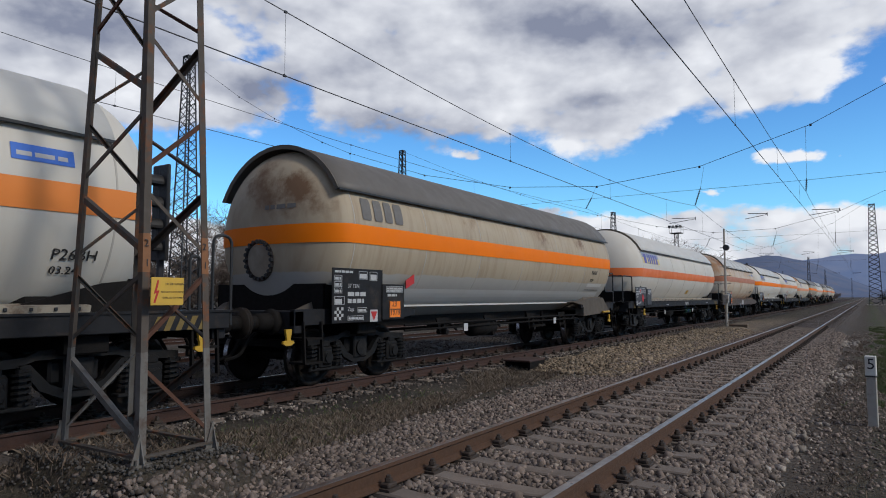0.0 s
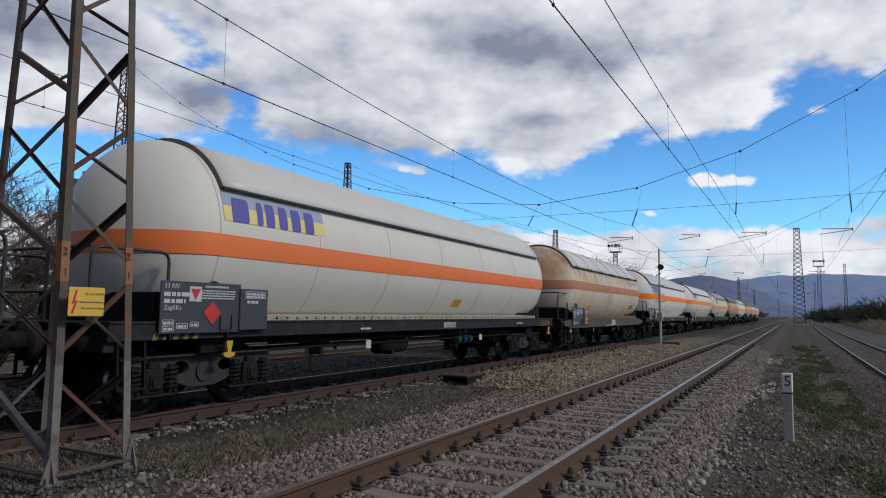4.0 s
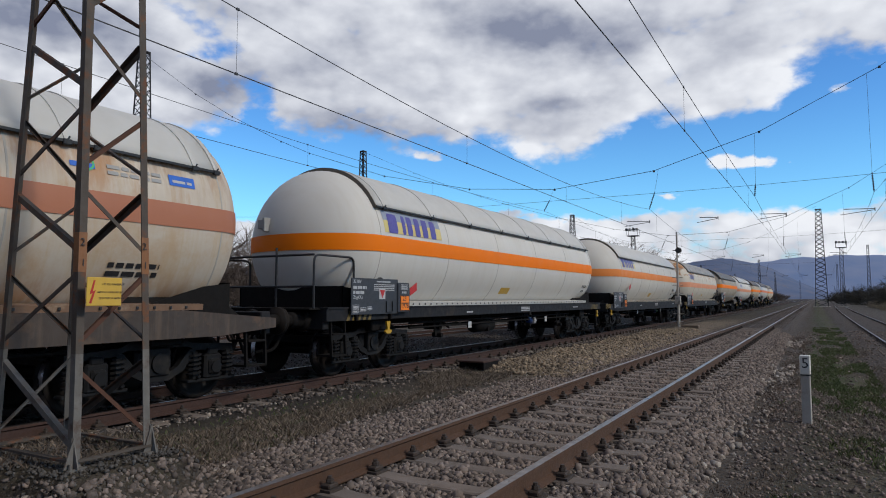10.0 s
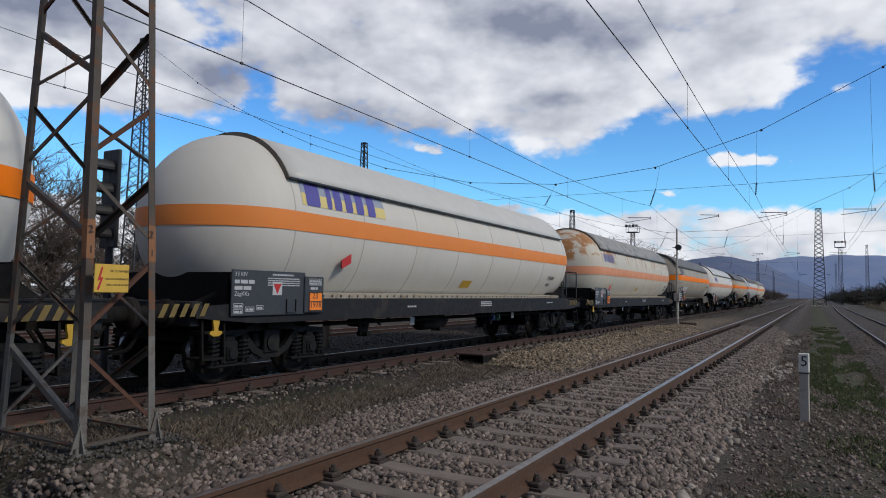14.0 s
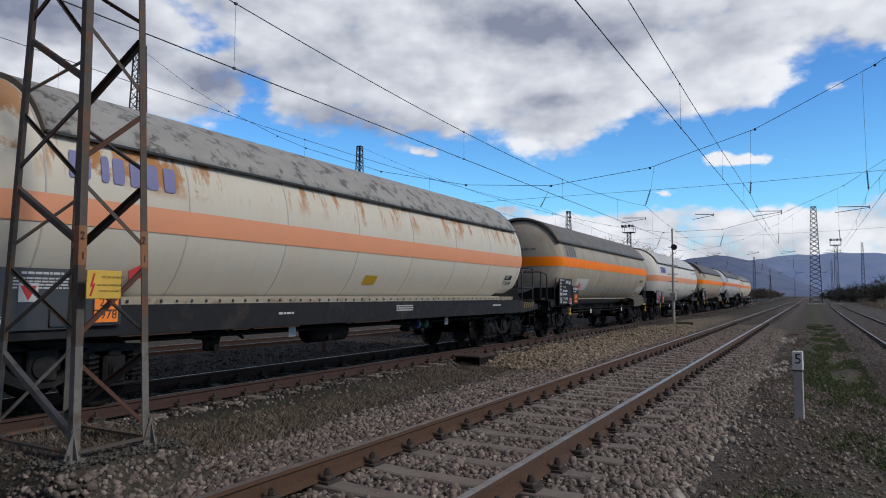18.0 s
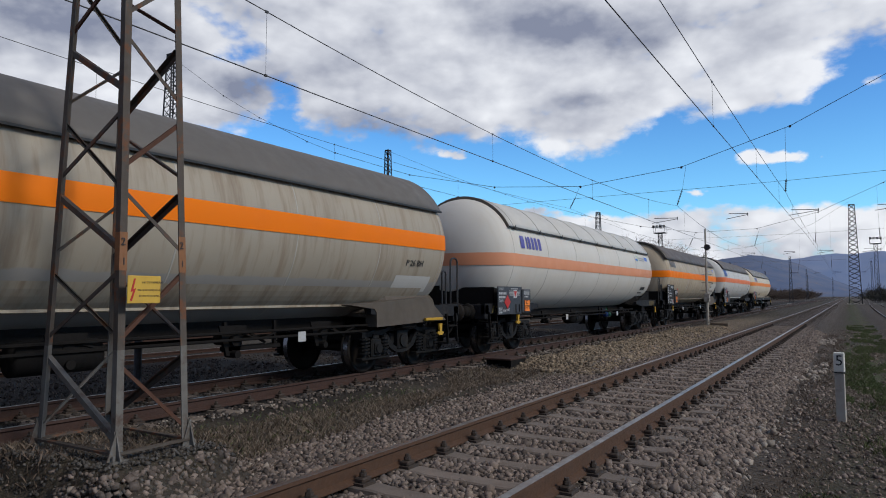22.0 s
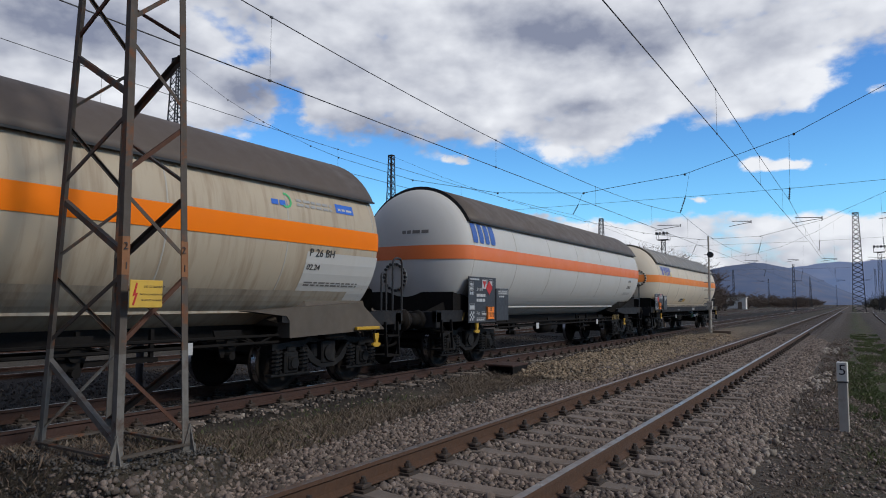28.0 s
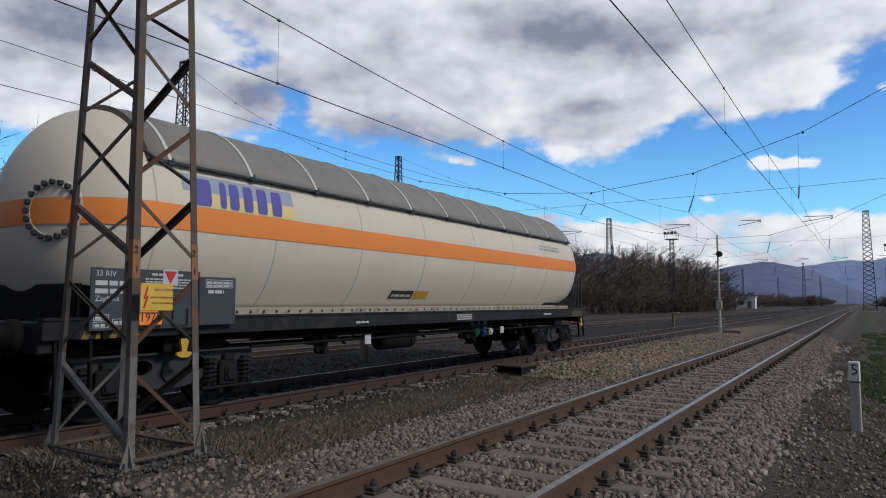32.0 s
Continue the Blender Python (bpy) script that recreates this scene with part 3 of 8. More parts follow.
def sleeper_mesh(length=2.5):
    bm = bmesh.new()
    prof = [(-1.25, 0.0), (-0.5, 0.0), (-0.35, -0.012), (0.35, -0.012), (0.5, 0.0), (1.25, 0.0)]
    rings = []
    for x, dz in prof:
        x *= length / 2.5
        rings.append([bm.verts.new((x, s * w, z)) for s, w, z in ((-1, 0.14, -0.2), (-1, 0.105, dz - 0.012), (-1, 0.09, dz), (1, 0.09, dz), (1, 0.105, dz - 0.012), (1, 0.14, -0.2))])
    for a, b in zip(rings, rings[1:]):
        for k in range(5):
            bm.faces.new((a[k], a[k + 1], b[k + 1], b[k]))
    bm.faces.new(rings[0][::-1]), bm.faces.new(rings[-1])
    bmesh.ops.recalc_face_normals(bm, faces=bm.faces[:])
    me = bpy.data.meshes.new("sleeper")
    bm.to_mesh(me)
    bm.free()
    return me


def clip_mesh():
    """Base plate, clamp and bolt on both sides of one rail seat."""
    bm = bmesh.new()
    box(bm, -0.17, 0.17, -0.085, 0.085, -0.012, 0.012)
    for s in (-1, 1):
        box(bm, s * 0.055, s * 0.145, -0.06, 0.06, 0.01, 0.05, 0.01)
        rod(bm, (s * 0.10, 0, 0.04), (s * 0.10, 0, 0.105), 0.02, 6)
        rod(bm, (s * 0.10, 0, 0.055), (s * 0.10, 0, 0.082), 0.032, 6)
    me = bpy.data.meshes.new("rail_fastening")
    bm.to_mesh(me)
    bm.free()
    return me


def make_track(name, label, x_of, top, y0, y1, side, pitch, near0, near1, concrete=True, first=0.0, wear=0.026):
    tr = thing(name, label, "railway track", kind="structure")
    ys = [y0 + (y1 - y0) * (k / 60) ** 1.6 for k in range(61)] if y1 - y0 > 300 else list(np.linspace(y0, y1, 40))
    for s in (-0.7535, 0.7535):
        rail("rail", [(x_of(y) + s, y, top) for y in ys], tr, side, wear)
    sm, cm = sleeper_mesh(), clip_mesh()
    k = math.ceil((near0 - first) / pitch)
    while first + k * pitch < near1:
        y = first + k * pitch
        so = place("sleeper", sm, M_CONC if concrete else M_WOOD, tr)
        so.matrix_basis = pose(x_of(y), y + 0.01 * math.sin(k * 7.3), top - 0.182, 0, 0, 0.5 * math.sin(k * 3.1))
        for s in (-0.7535, 0.7535):
            co = place("rail_fastening", cm, M_CLIP, so)
            co.matrix_basis = pose(s, 0, 0.01)
        k += 1
    # the far sleepers and fastenings in one mesh
    bm = bmesh.new()
    while first + k * pitch < min(y1, 130):
        y = first + k * pitch
        box(bm, x_of(y) - 1.25, x_of(y) + 1.25, y - 0.1, y + 0.1, top - 0.3, top - 0.185)
        for s in (-0.7535, 0.7535):
            box(bm, x_of(y) + s - 0.13, x_of(y) + s + 0.13, y - 0.05, y + 0.05, top - 0.185, top - 0.09)
        k += 1
    if len(bm.verts):
        tagged(part("far_sleepers", bm, M_CONC if concrete else M_WOOD, tr), kind="stuff")
    else:
        bm.free()
    return tr


make_track("track_near", "single track with rusty rails and concrete sleepers", lambda y: 0.7535, 0.0, -25, 1500, M_RAIL, 0.625, -6.0, 34.0)
make_track("track_train", "older track with dark rusty rails in low ballast", lambda y: TRAIN_X, TRAIN_Z, -40, 1500, M_RAIL2, 0.625, -9.0, 26.0, first=0.2, wear=0.012)
make_track("track_siding", "disused siding with pale rails in gravel", lambda y: 6.35 + 0.00012 * max(y - 20, 0) ** 1.9, -0.15, 2, 420, M_RAIL2, 0.65, 2.0, 30.0, concrete=False, wear=0.012)
make_track("track_yard_1", "yard track with dark rails beyond the train", lambda y: -11.9, -0.16, -20, 900, M_RAIL2, 0.65, -4, 30, concrete=False, wear=0.012)
make_track("track_yard_2", "far yard track with dark rails in dry grass", lambda y: -17.6, -0.16, -20, 900, M_RAIL2, 0.65, 2, 20, concrete=False, wear=0.012)

# ---- the train ----
CACHE = {}


def shared(key, build):
    """One mesh for all alike parts."""
    if key not in CACHE:
        bm = build()
        me = bpy.data.meshes.new(key)
        bm.normal_update()
        bm.to_mesh(me)
        bm.free()
        CACHE[key] = me
    return CACHE[key]


def put(name, key, build, material, parent, m=None, label="", smooth=False):
    ob = place(name, shared(key, build), material, parent, label, smooth)
    if m is not None:
        ob.matrix_basis = m
    return ob


def head_y(r, R, h, p):
    """How far a head bulges at radius r."""
    return h * math.sqrt(max(0.0, 1 - (min(r, R) / R) ** p))


def b_tank(R, f, r, h, p):
    def go():
        bm = bmesh.new()
        rs = [R * math.sin(math.pi / 2 * k / 14) for k in range(15)]
        rs[0] = 0.001
        prof = [(q, f - head_y(q, R, h, p)) for q in rs] + [(R, f + (r - f) * k / 10) for k in range(1, 10)] + [(q, r + head_y(q, R, h, p)) for q in rs[::-1]]
        lathe(bm, prof, 64)
        bmesh.ops.recalc_face_normals(bm, faces=bm.faces[:])
        return bm
    return go


def b_band(R, f, r, h, p, z0, z1, e=0.010):
    """Band of constant height that runs round the barrel and both heads."""
    def go():
        bm = bmesh.new()
        rows = []
        for z in np.linspace(z0, z1, 5):
            w = math.sqrt((R + e) ** 2 - z * z)
            loop = []
            for k in range(41):
                x = w * math.cos(math.pi * k / 40)
                loop.append((x, f - e - head_y(math.hypot(x, z), R + e, h, p), z))
            for k in range(1, 12):
                loop.append((-w, f + (r - f) * k / 12, z))
            for k in range(41):
                x = -w * math.cos(math.pi * k / 40)
                loop.append((x, r + e + head_y(math.hypot(x, z), R + e, h, p), z))
            for k in range(1, 12):
                loop.append((w, r - (r - f) * k / 12, z))
            rows.append([bm.verts.new(v) for v in loop])
        n = len(rows[0])
        for a, b in zip(rows, rows[1:]):
            for k in range(n):
                bm.faces.new((a[k], a[(k + 1) % n], b[(k + 1) % n], b[k]))
        bmesh.ops.recalc_face_normals(bm, faces=bm.faces[:])
        return bm
    return go


def b_shield(Rs, y0, y1, a0, wave=0.0):
    """Curved sun roof with thickness."""
    def go():
        bm = bmesh.new()
        n = 22
        outer, inner = [], []
        ys = np.linspace(y0, y1, 20)
        for y in ys:
            outer.append([bm.verts.new(((Rs) * math.cos(a), y, (Rs) * math.sin(a))) for a in np.linspace(a0, math.pi - a0, n)])
            inner.append([bm.verts.new(((Rs - 0.022) * math.cos(a), y, (Rs - 0.022) * math.sin(a))) for a in np.linspace(a0, math.pi - a0, n)])
        for A in (outer, inner):
            for p, q in zip(A, A[1:]):
                for k in range(n - 1):
                    bm.faces.new((p[k], p[k + 1], q[k + 1], q[k]))
        for o, i in zip(zip(outer, outer[1:]), zip(inner, inner[1:])):
            for k in (0, n - 1):
                bm.faces.new((o[0][k], o[1][k], i[1][k], i[0][k]))
        for o, i in ((outer[0], inner[0]), (outer[-1], inner[-1])):
            for k in range(n - 1):
                bm.faces.new((o[k], o[k + 1], i[k + 1], i[k]))
        bmesh.ops.recalc_face_normals(bm, faces=bm.faces[:])
        return bm
    return go


def b_ring(R, w, t):
    def go():
        bm = bmesh.new()
        lathe(bm, [(R - 0.002, -w / 2), (R + t, -w / 2 * 0.6), (R + t, w / 2 * 0.6), (R - 0.002, w / 2)], 64)
        bmesh.ops.recalc_face_normals(bm, faces=bm.faces[:])
        return bm
    return go


def b_arc(R, w, t, a0):
    """A strap over the roof."""
    def go():
        bm = bmesh.new()
        n = 20
        rows = [[bm.verts.new((q * math.cos(a), y, q * math.sin(a))) for q, y in ((R, -w), (R + t, -w), (R + t, w), (R, w))] for a in np.linspace(a0, math.pi - a0, n)]
        for p, q in zip(rows, rows[1:]):
            for k in range(4):
                bm.faces.new((p[k], p[(k + 1) % 4], q[(k + 1) % 4], q[k]))
        bmesh.ops.recalc_face_normals(bm, faces=bm.faces[:])
        return bm
    return go


def b_wheelset():
    bm = bmesh.new()
    for s in (-1, 1):
        prof = [(0.10, 0.66), (0.10, 0.67), (0.30, 0.695), (0.39, 0.68), (0.46, 0.68), (0.46, 0.815), (0.40, 0.815), (0.385, 0.775), (0.28, 0.74), (0.16, 0.80), (0.11, 0.86), (0.10, 1.10), (0.001, 1.10)]
        rings = []
        for r, x in prof:
            rings.append([bm.verts.new((s * x, r * math.cos(2 * math.pi * j / 32), r * math.sin(2 * math.pi * j / 32))) for j in range(32)])
        for a, b in zip(rings, rings[1:]):
            for j in range(32):
                bm.faces.new((a[j], a[(j + 1) % 32], b[(j + 1) % 32], b[j]))
        # flange
        rings = []
        for r, x in ((0.455, 0.655), (0.488, 0.66), (0.488, 0.675), (0.46, 0.69)):
            rings.append([bm.verts.new((s * x, r * math.cos(2 * math.pi * j / 32), r * math.sin(2 * math.pi * j / 32))) for j in range(32)])
        for a, b in zip(rings, rings[1:]):
            for j in range(32):
                bm.faces.new((a[j], a[(j + 1) % 32], b[(j + 1) % 32], b[j]))
        # bolts that show the turning
        for k in range(3):
            a = 2 * math.pi * k / 3
            box(bm, s * 1.09, s * 1.115, 0.06 * math.cos(a) - 0.014, 0.06 * math.cos(a) + 0.014, 0.06 * math.sin(a) - 0.014, 0.06 * math.sin(a) + 0.014)
    rod(bm, (-0.7, 0, 0), (0.7, 0, 0), 0.085, 12)
    bmesh.ops.recalc_face_normals(bm, faces=bm.faces[:])
    return bm


def b_tread():
    bm = bmesh.new()
    for s in (1,):
        rings = [[bm.verts.new((s * x, 0.4615 * math.cos(2 * math.pi * j / 32), 0.4615 * math.sin(2 * math.pi * j / 32))) for j in range(32)] for x in (0.70, 0.80)]
        for j in range(32):
            bm.faces.new((rings[0][j], rings[0][(j + 1) % 32], rings[1][(j + 1) % 32], rings[1][j]))
    return bm


def b_sideframe_open():
    """Cast side frame with a deep belly and an open window."""
    bm = bmesh.new()
    for s in (-1, 1):
        x0, x1 = s * 0.985, s * 1.075
        top = [(-1.25, 0.66), (-1.25, 0.76), (-0.55, 0.80), (-0.42, 0.86), (0.42, 0.86), (0.55, 0.80), (1.25, 0.76), (1.25, 0.66), (0.62, 0.70), (0.45, 0.76), (-0.45, 0.76), (-0.62, 0.70)]
        plate(bm, top, x0, x1)
        low = [(-0.62, 0.72), (-0.50, 0.72), (-0.30, 0.50), (-0.12, 0.42), (0.12, 0.42), (0.30, 0.50), (0.50, 0.72), (0.62, 0.72), (0.40, 0.44), (0.16, 0.33), (-0.16, 0.33), (-0.40, 0.44)]
        plate(bm, low, x0, x1)
        box(bm, x0 - s * 0.02, x1 + s * 0.03, -0.17, 0.17, 0.40, 0.78, 0.02)
        rod(bm, (x1 - s * 0.02, 0, 0.57), (x1 + s * 0.06, 0, 0.57), 0.13, 16)
    box(bm, -1.0, 1.0, -0.28, 0.28, 0.48, 0.74, 0.03)
    for y in (-1.2, 1.2):
        box(bm, -1.02, 1.02, y - 0.05, y + 0.05, 0.62, 0.74)
    return bm


def b_sideframe_holed():
    """Pressed side frame with round lightening holes."""
    bm = bmesh.new()
    for s in (-1, 1):
        x0, x1 = s * 1.0, s * 1.05
        edge = [(-1.32, 0.60), (-1.32, 0.76), (-0.85, 0.80), (0.85, 0.80), (1.32, 0.76), (1.32, 0.60), (0.98, 0.60), (0.62, 0.52), (0.42, 0.40), (0.2, 0.34), (-0.2, 0.34), (-0.42, 0.40), (-0.62, 0.52), (-0.98, 0.60)]
        holes = [(-0.40, 0.62, 0.135, 0.09), (0.0, 0.55, 0.12, 0.12), (0.40, 0.62, 0.135, 0.09)]
        vo = [bm.verts.new((x1, y, z)) for y, z in edge]
        es = [bm.edges.new((vo[k], vo[(k + 1) % len(vo)])) for k in range(len(vo))]
        for cy, cz, ry, rz in holes:
            vh = [bm.verts.new((x1, cy + ry * math.cos(a), cz + rz * math.sin(a))) for a in np.linspace(0, 2 * math.pi, 15)[:-1]]
            es += [bm.edges.new((vh[k], vh[(k + 1) % 14])) for k in range(14)]
        got = bmesh.ops.triangle_fill(bm, use_beauty=True, edges=es)
        fs = [g for g in got["geom"] if isinstance(g, bmesh.types.BMFace)]
        ex = bmesh.ops.extrude_face_region(bm, geom=fs)
        for v in [g for g in ex["geom"] if isinstance(g, bmesh.types.BMVert)]:
            v.co.x = x0
        bar(bm, (x1 + s * 0.02, -1.3, 0.79), (x1 + s * 0.02, 1.3, 0.79), 0.14, 0.025)
        rod(bm, (x0, 0, 0.55), (x1 + s * 0.03, 0, 0.55), 0.145, 16)
    box(bm, -1.0, 1.0, -0.28, 0.28, 0.48, 0.74, 0.03)
    bmesh.ops.recalc_face_normals(bm, faces=bm.faces[:])
    return bm


def b_axlebox():
    bm = bmesh.new()
    box(bm, -0.09, 0.10, -0.15, 0.15, -0.17, 0.18, 0.03)
    box(bm, 0.08, 0.15, -0.10, 0.10, -0.11, 0.11, 0.03)
    rod(bm, (0.10, 0, 0), (0.165, 0, 0), 0.085, 12)
    box(bm, -0.07, 0.08, -0.42, 0.42, -0.20, -0.155, 0.01)
    box(bm, -0.05, 0.09, -0.09, 0.09, 0.16, 0.26, 0.02)
    return bm


def b_spring():
    bm = bmesh.new()
    pts = [(0.085 * math.cos(k * 0.7), 0.085 * math.sin(k * 0.7), -0.15 + 0.34 * k / 50) for k in range(51)]
    tube(bm, pts, 0.02, 5)
    rod(bm, (0, 0, -0.17), (0, 0, 0.20), 0.055, 8)
    return bm


def b_hook():
    """Towing hook plate."""
    bm = bmesh.new()
    plate(bm, [(-0.06, 0.0), (0.06, 0.0), (0.05, -0.08), (0.035, -0.12), (0.035, -0.16), (0.10, -0.17), (0.11, -0.20), (0.05, -0.235), (-0.05, -0.235), (-0.11, -0.20), (-0.10, -0.17), (-0.035, -0.16), (-0.035, -0.12), (-0.05, -0.08)], -0.02, 0.02)
    return bm


def b_buffer():
    bm = bmesh.new()
    rod(bm, (0, -0.10, 0), (0, 0.0, 0), 0.20, 8)
    rod(bm, (0, -0.36, 0), (0, -0.05, 0), 0.135, 16)
    rod(bm, (0, -0.58, 0), (0, -0.30, 0), 0.105, 16)
    return bm


def b_bufferhead():
    bm = bmesh.new()
    rod(bm, (0, -0.62, 0), (0, -0.575, 0), 0.225, 20)
    return bm


def b_ladder_step():
    bm = bmesh.new()
    box(bm, -0.22, 0.12, -0.20, 0.20, 0.42, 0.45)
    box(bm, -0.22, 0.12, -0.17, 0.17, 0.78, 0.81)
    bar(bm, (0.10, -0.19, 0.43), (0.06, -0.19, 1.05), 0.03, 0.05)
    bar(bm, (0.10, 0.19, 0.43), (0.06, 0.19, 1.05), 0.03, 0.05)
    return bm


SIDE = pose(0, 0, 0) @ Matrix(((0, 0, 1, 0), (1, 0, 0, 0), (0, 1, 0, 0), (0, 0, 0, 1)))  # local xy to the (y, z) plane that faces +x
HEAD = Matrix(((1, 0, 0, 0), (0, 0, -1, 0), (0, 1, 0, 0), (0, 0, 0, 1)))  # local xy to the (x, z) plane that faces -y


def on_side(x, y, z):
    return Matrix.Translation((x, y, z)) @ SIDE


def bars(bm, x, y, z, w, h, rows, seed, thick=0.003, gap=0.35):
    """Lines of unreadable small writing as plain bars on a board that faces +x."""
    rnd = random.Random(seed)
    lh = h / rows
    for k in range(rows):
        yy = y
        zz = z - (k + 1) * lh
        while yy < y + w - 0.01:
            ww = min(rnd.uniform(0.35, 1.1) * lh * 2.2, y + w - yy)
            box(bm, x, x + thick, yy, yy + ww, zz, zz + lh * (1 - gap))
            yy += ww + lh * 0.35


def on_barrel(bm, R, y0, y1, a0, a1, e=0.007, n=6):
    """A patch painted on the barrel between two angles, facing +x."""
    rows = [[bm.verts.new(((R + e) * math.cos(a), y, (R + e) * math.sin(a))) for y in np.linspace(y0, y1, 4)] for a in np.linspace(a0, a1, n)]
    for p, q in zip(rows, rows[1:]):
        for k in range(3):
            bm.faces.new((p[k], p[k + 1], q[k + 1], q[k]))


def travel(t):
    """How far the train has come by t seconds."""
    return 4.3333 * t + 0.030206 * t * t


WAGONS = []
ZC = 2.46  # height of the barrel's axis over the rail


def make_wagon(spec):
    """One pressure tank wagon. Its space: y = 0 at the leading buffers, z = 0 at the rail, +x the side shown."""
    c0, c1 = spec["c0"], spec["c1"]
    R, h, p = spec.get("R", 1.5), spec["h"], spec["p"]
    f, r = spec["f"] - c0, spec["r"] - c0
    L = c1 - c0
    zc = ZC + spec.get("dz", 0.0)
    key = spec["key"]
    w = thing("tank_wagon", spec["label"], "tank wagon", "wagons of the train")
    axis = pose(0, 0, zc)
    tank = put("tank", key + "_tank", b_tank(R, f, r, h, p), spec["paint"], w, axis, spec.get("tank_label", ""), True)
    dz = spec.get("band_dz", 0.0)
    put("warning_band", key + "_band", b_band(R, f, r, h, p, dz - 0.16, dz + 0.15), spec["band"], tank, None, spec.get("band_label", "orange band round the barrel"), True)
    # welds
    n = spec.get("seams", 6)
    for k in range(n + 1):
        q = put("weld_seam", f"ring_{R}", b_ring(R, 0.03, 0.004), spec["seam_paint"], tank, pose(0, f + 0.02 + (r - f - 0.04) * k / n, 0))
    # sun roof
    a0 = spec.get("roof_a", radians(27))
    Rs = R + 0.065
    roof = put("sun_roof", key + "_roof", b_shield(Rs, f + spec.get("roof0", -0.02), r + spec.get("roof1", 0.0), a0), spec["roof"], w, axis, spec.get("roof_label", ""), True)

    def b_edge():
        bm = bmesh.new()
        for s in (-1, 1):
            x, z = s * (Rs + 0.004) * math.cos(a0), Rs * math.sin(a0)
            box(bm, x - 0.02, x + 0.02, f + spec.get("roof0", -0.02), r + spec.get("roof1", 0.0), z - 0.022, z + 0.008)
        return bm
    put("roof_edge", key + "_edge", b_edge, M_BLACK, roof, None, "dark roof edge")
    put("roof_lip", f"lip_{R}_{a0:.3f}", b_arc(R - 0.004, 0.010, Rs - R + 0.010, a0), SEAM_D if spec["roof"] in (ROOF_LIGHT, ROOF_GREY, ROOF_WORN) else M_FRAME, roof, pose(0, f + spec.get("roof0", -0.02), 0), "dark front lip of the roof")
    ns = spec.get("straps", 0)
    for k in range(ns):
        y = f + 0.25 + (r - f - 0.5) * k / (ns - 1)
        if spec.get("pairs"):
            y = f + 0.5 + (r - f - 0.75) * (k // 2) / (ns // 2 - 1) + (0.18 if k % 2 else -0.18)
        st = put("roof_strap", f"strap_{R}_{a0:.3f}", b_arc(Rs + 0.001, 0.025, 0.012, a0), spec.get("strap_paint", spec["roof"]), roof, pose(0, y, 0))

        for s in (-1, 1):
            def b_clip():
                bm = bmesh.new()
                x, z = s * (Rs + 0.02) * math.cos(a0), Rs * math.sin(a0)
                box(bm, x - 0.03, x + 0.02, -0.05, 0.05, z - 0.05, z + 0.015, 0.008)
                rod(bm, (x + s * 0.012, -0.02, z - 0.03), (x + s * 0.012, 0.02, z + 0.045), 0.011, 6)
                return bm
            put("strap_clamp", f"clip_{R}_{a0:.3f}_{s}", b_clip, M_BLACK, roof, pose(0, y, 0), "dark strap clamp")
    # manhole on the leading head
    if "manhole" in spec:
        mx, mz, mr, mcol = spec["manhole"]

        def b_man():
            """A thin raised rim that follows the head."""
            bm = bmesh.new()
            rows = []
            for rr, up in ((mr * 0.985, 0.0), (mr * 0.975, 0.012), (mr * 0.79, 0.012), (mr * 0.78, 0.0)):
                row = []
                for k in range(48):
                    x, z = mx + rr * math.cos(math.pi * k / 24), mz + rr * math.sin(math.pi * k / 24)
                    row.append(bm.verts.new((x, f - head_y(math.hypot(x, z), R, h, p) - 0.004 - up, z)))
                rows.append(row)
            for a, b in zip(rows, rows[1:]):
                for k in range(48):
                    bm.faces.new((a[k], a[(k + 1) % 48], b[(k + 1) % 48], b[k]))
            bmesh.ops.recalc_face_normals(bm, faces=bm.faces[:])
            return bm

        if "cover" in spec:
            bm = bmesh.new()
            mid = bm.verts.new((mx, f - head_y(math.hypot(mx, mz), R, h, p) - 0.012, zc + mz))
            rim = []
            for k in range(32):
                x, z = mx + mr * 0.79 * math.cos(math.pi * k / 16), mz + mr * 0.79 * math.sin(math.pi * k / 16)
                rim.append(bm.verts.new((x, f - head_y(math.hypot(x, z), R, h, p) - 0.010, zc + z)))
            for k in range(32):
                bm.faces.new((mid, rim[k], rim[(k + 1) % 32]))
            part("manhole_lid", bm, spec["cover"], w, "dusty manhole lid")

        def b_bolt():
            bm = bmesh.new()
            rod(bm, (0, -0.06, 0), (0, -0.01, 0), 0.034, 6)
            return bm
        mh = put("manhole_cover", key + "_man", b_man, mcol, w, axis, "round bolted manhole rim")
        for k in range(20):
            a = 2 * math.pi * k / 20
            bx, bz = mx + mr * 0.88 * math.cos(a), mz + mr * 0.88 * math.sin(a)
            put("bolt", "bolt", b_bolt, M_BLACK, mh, pose(bx, f - head_y(math.hypot(bx, bz), R, h, p), bz))
    # frame
    style = spec["style"]

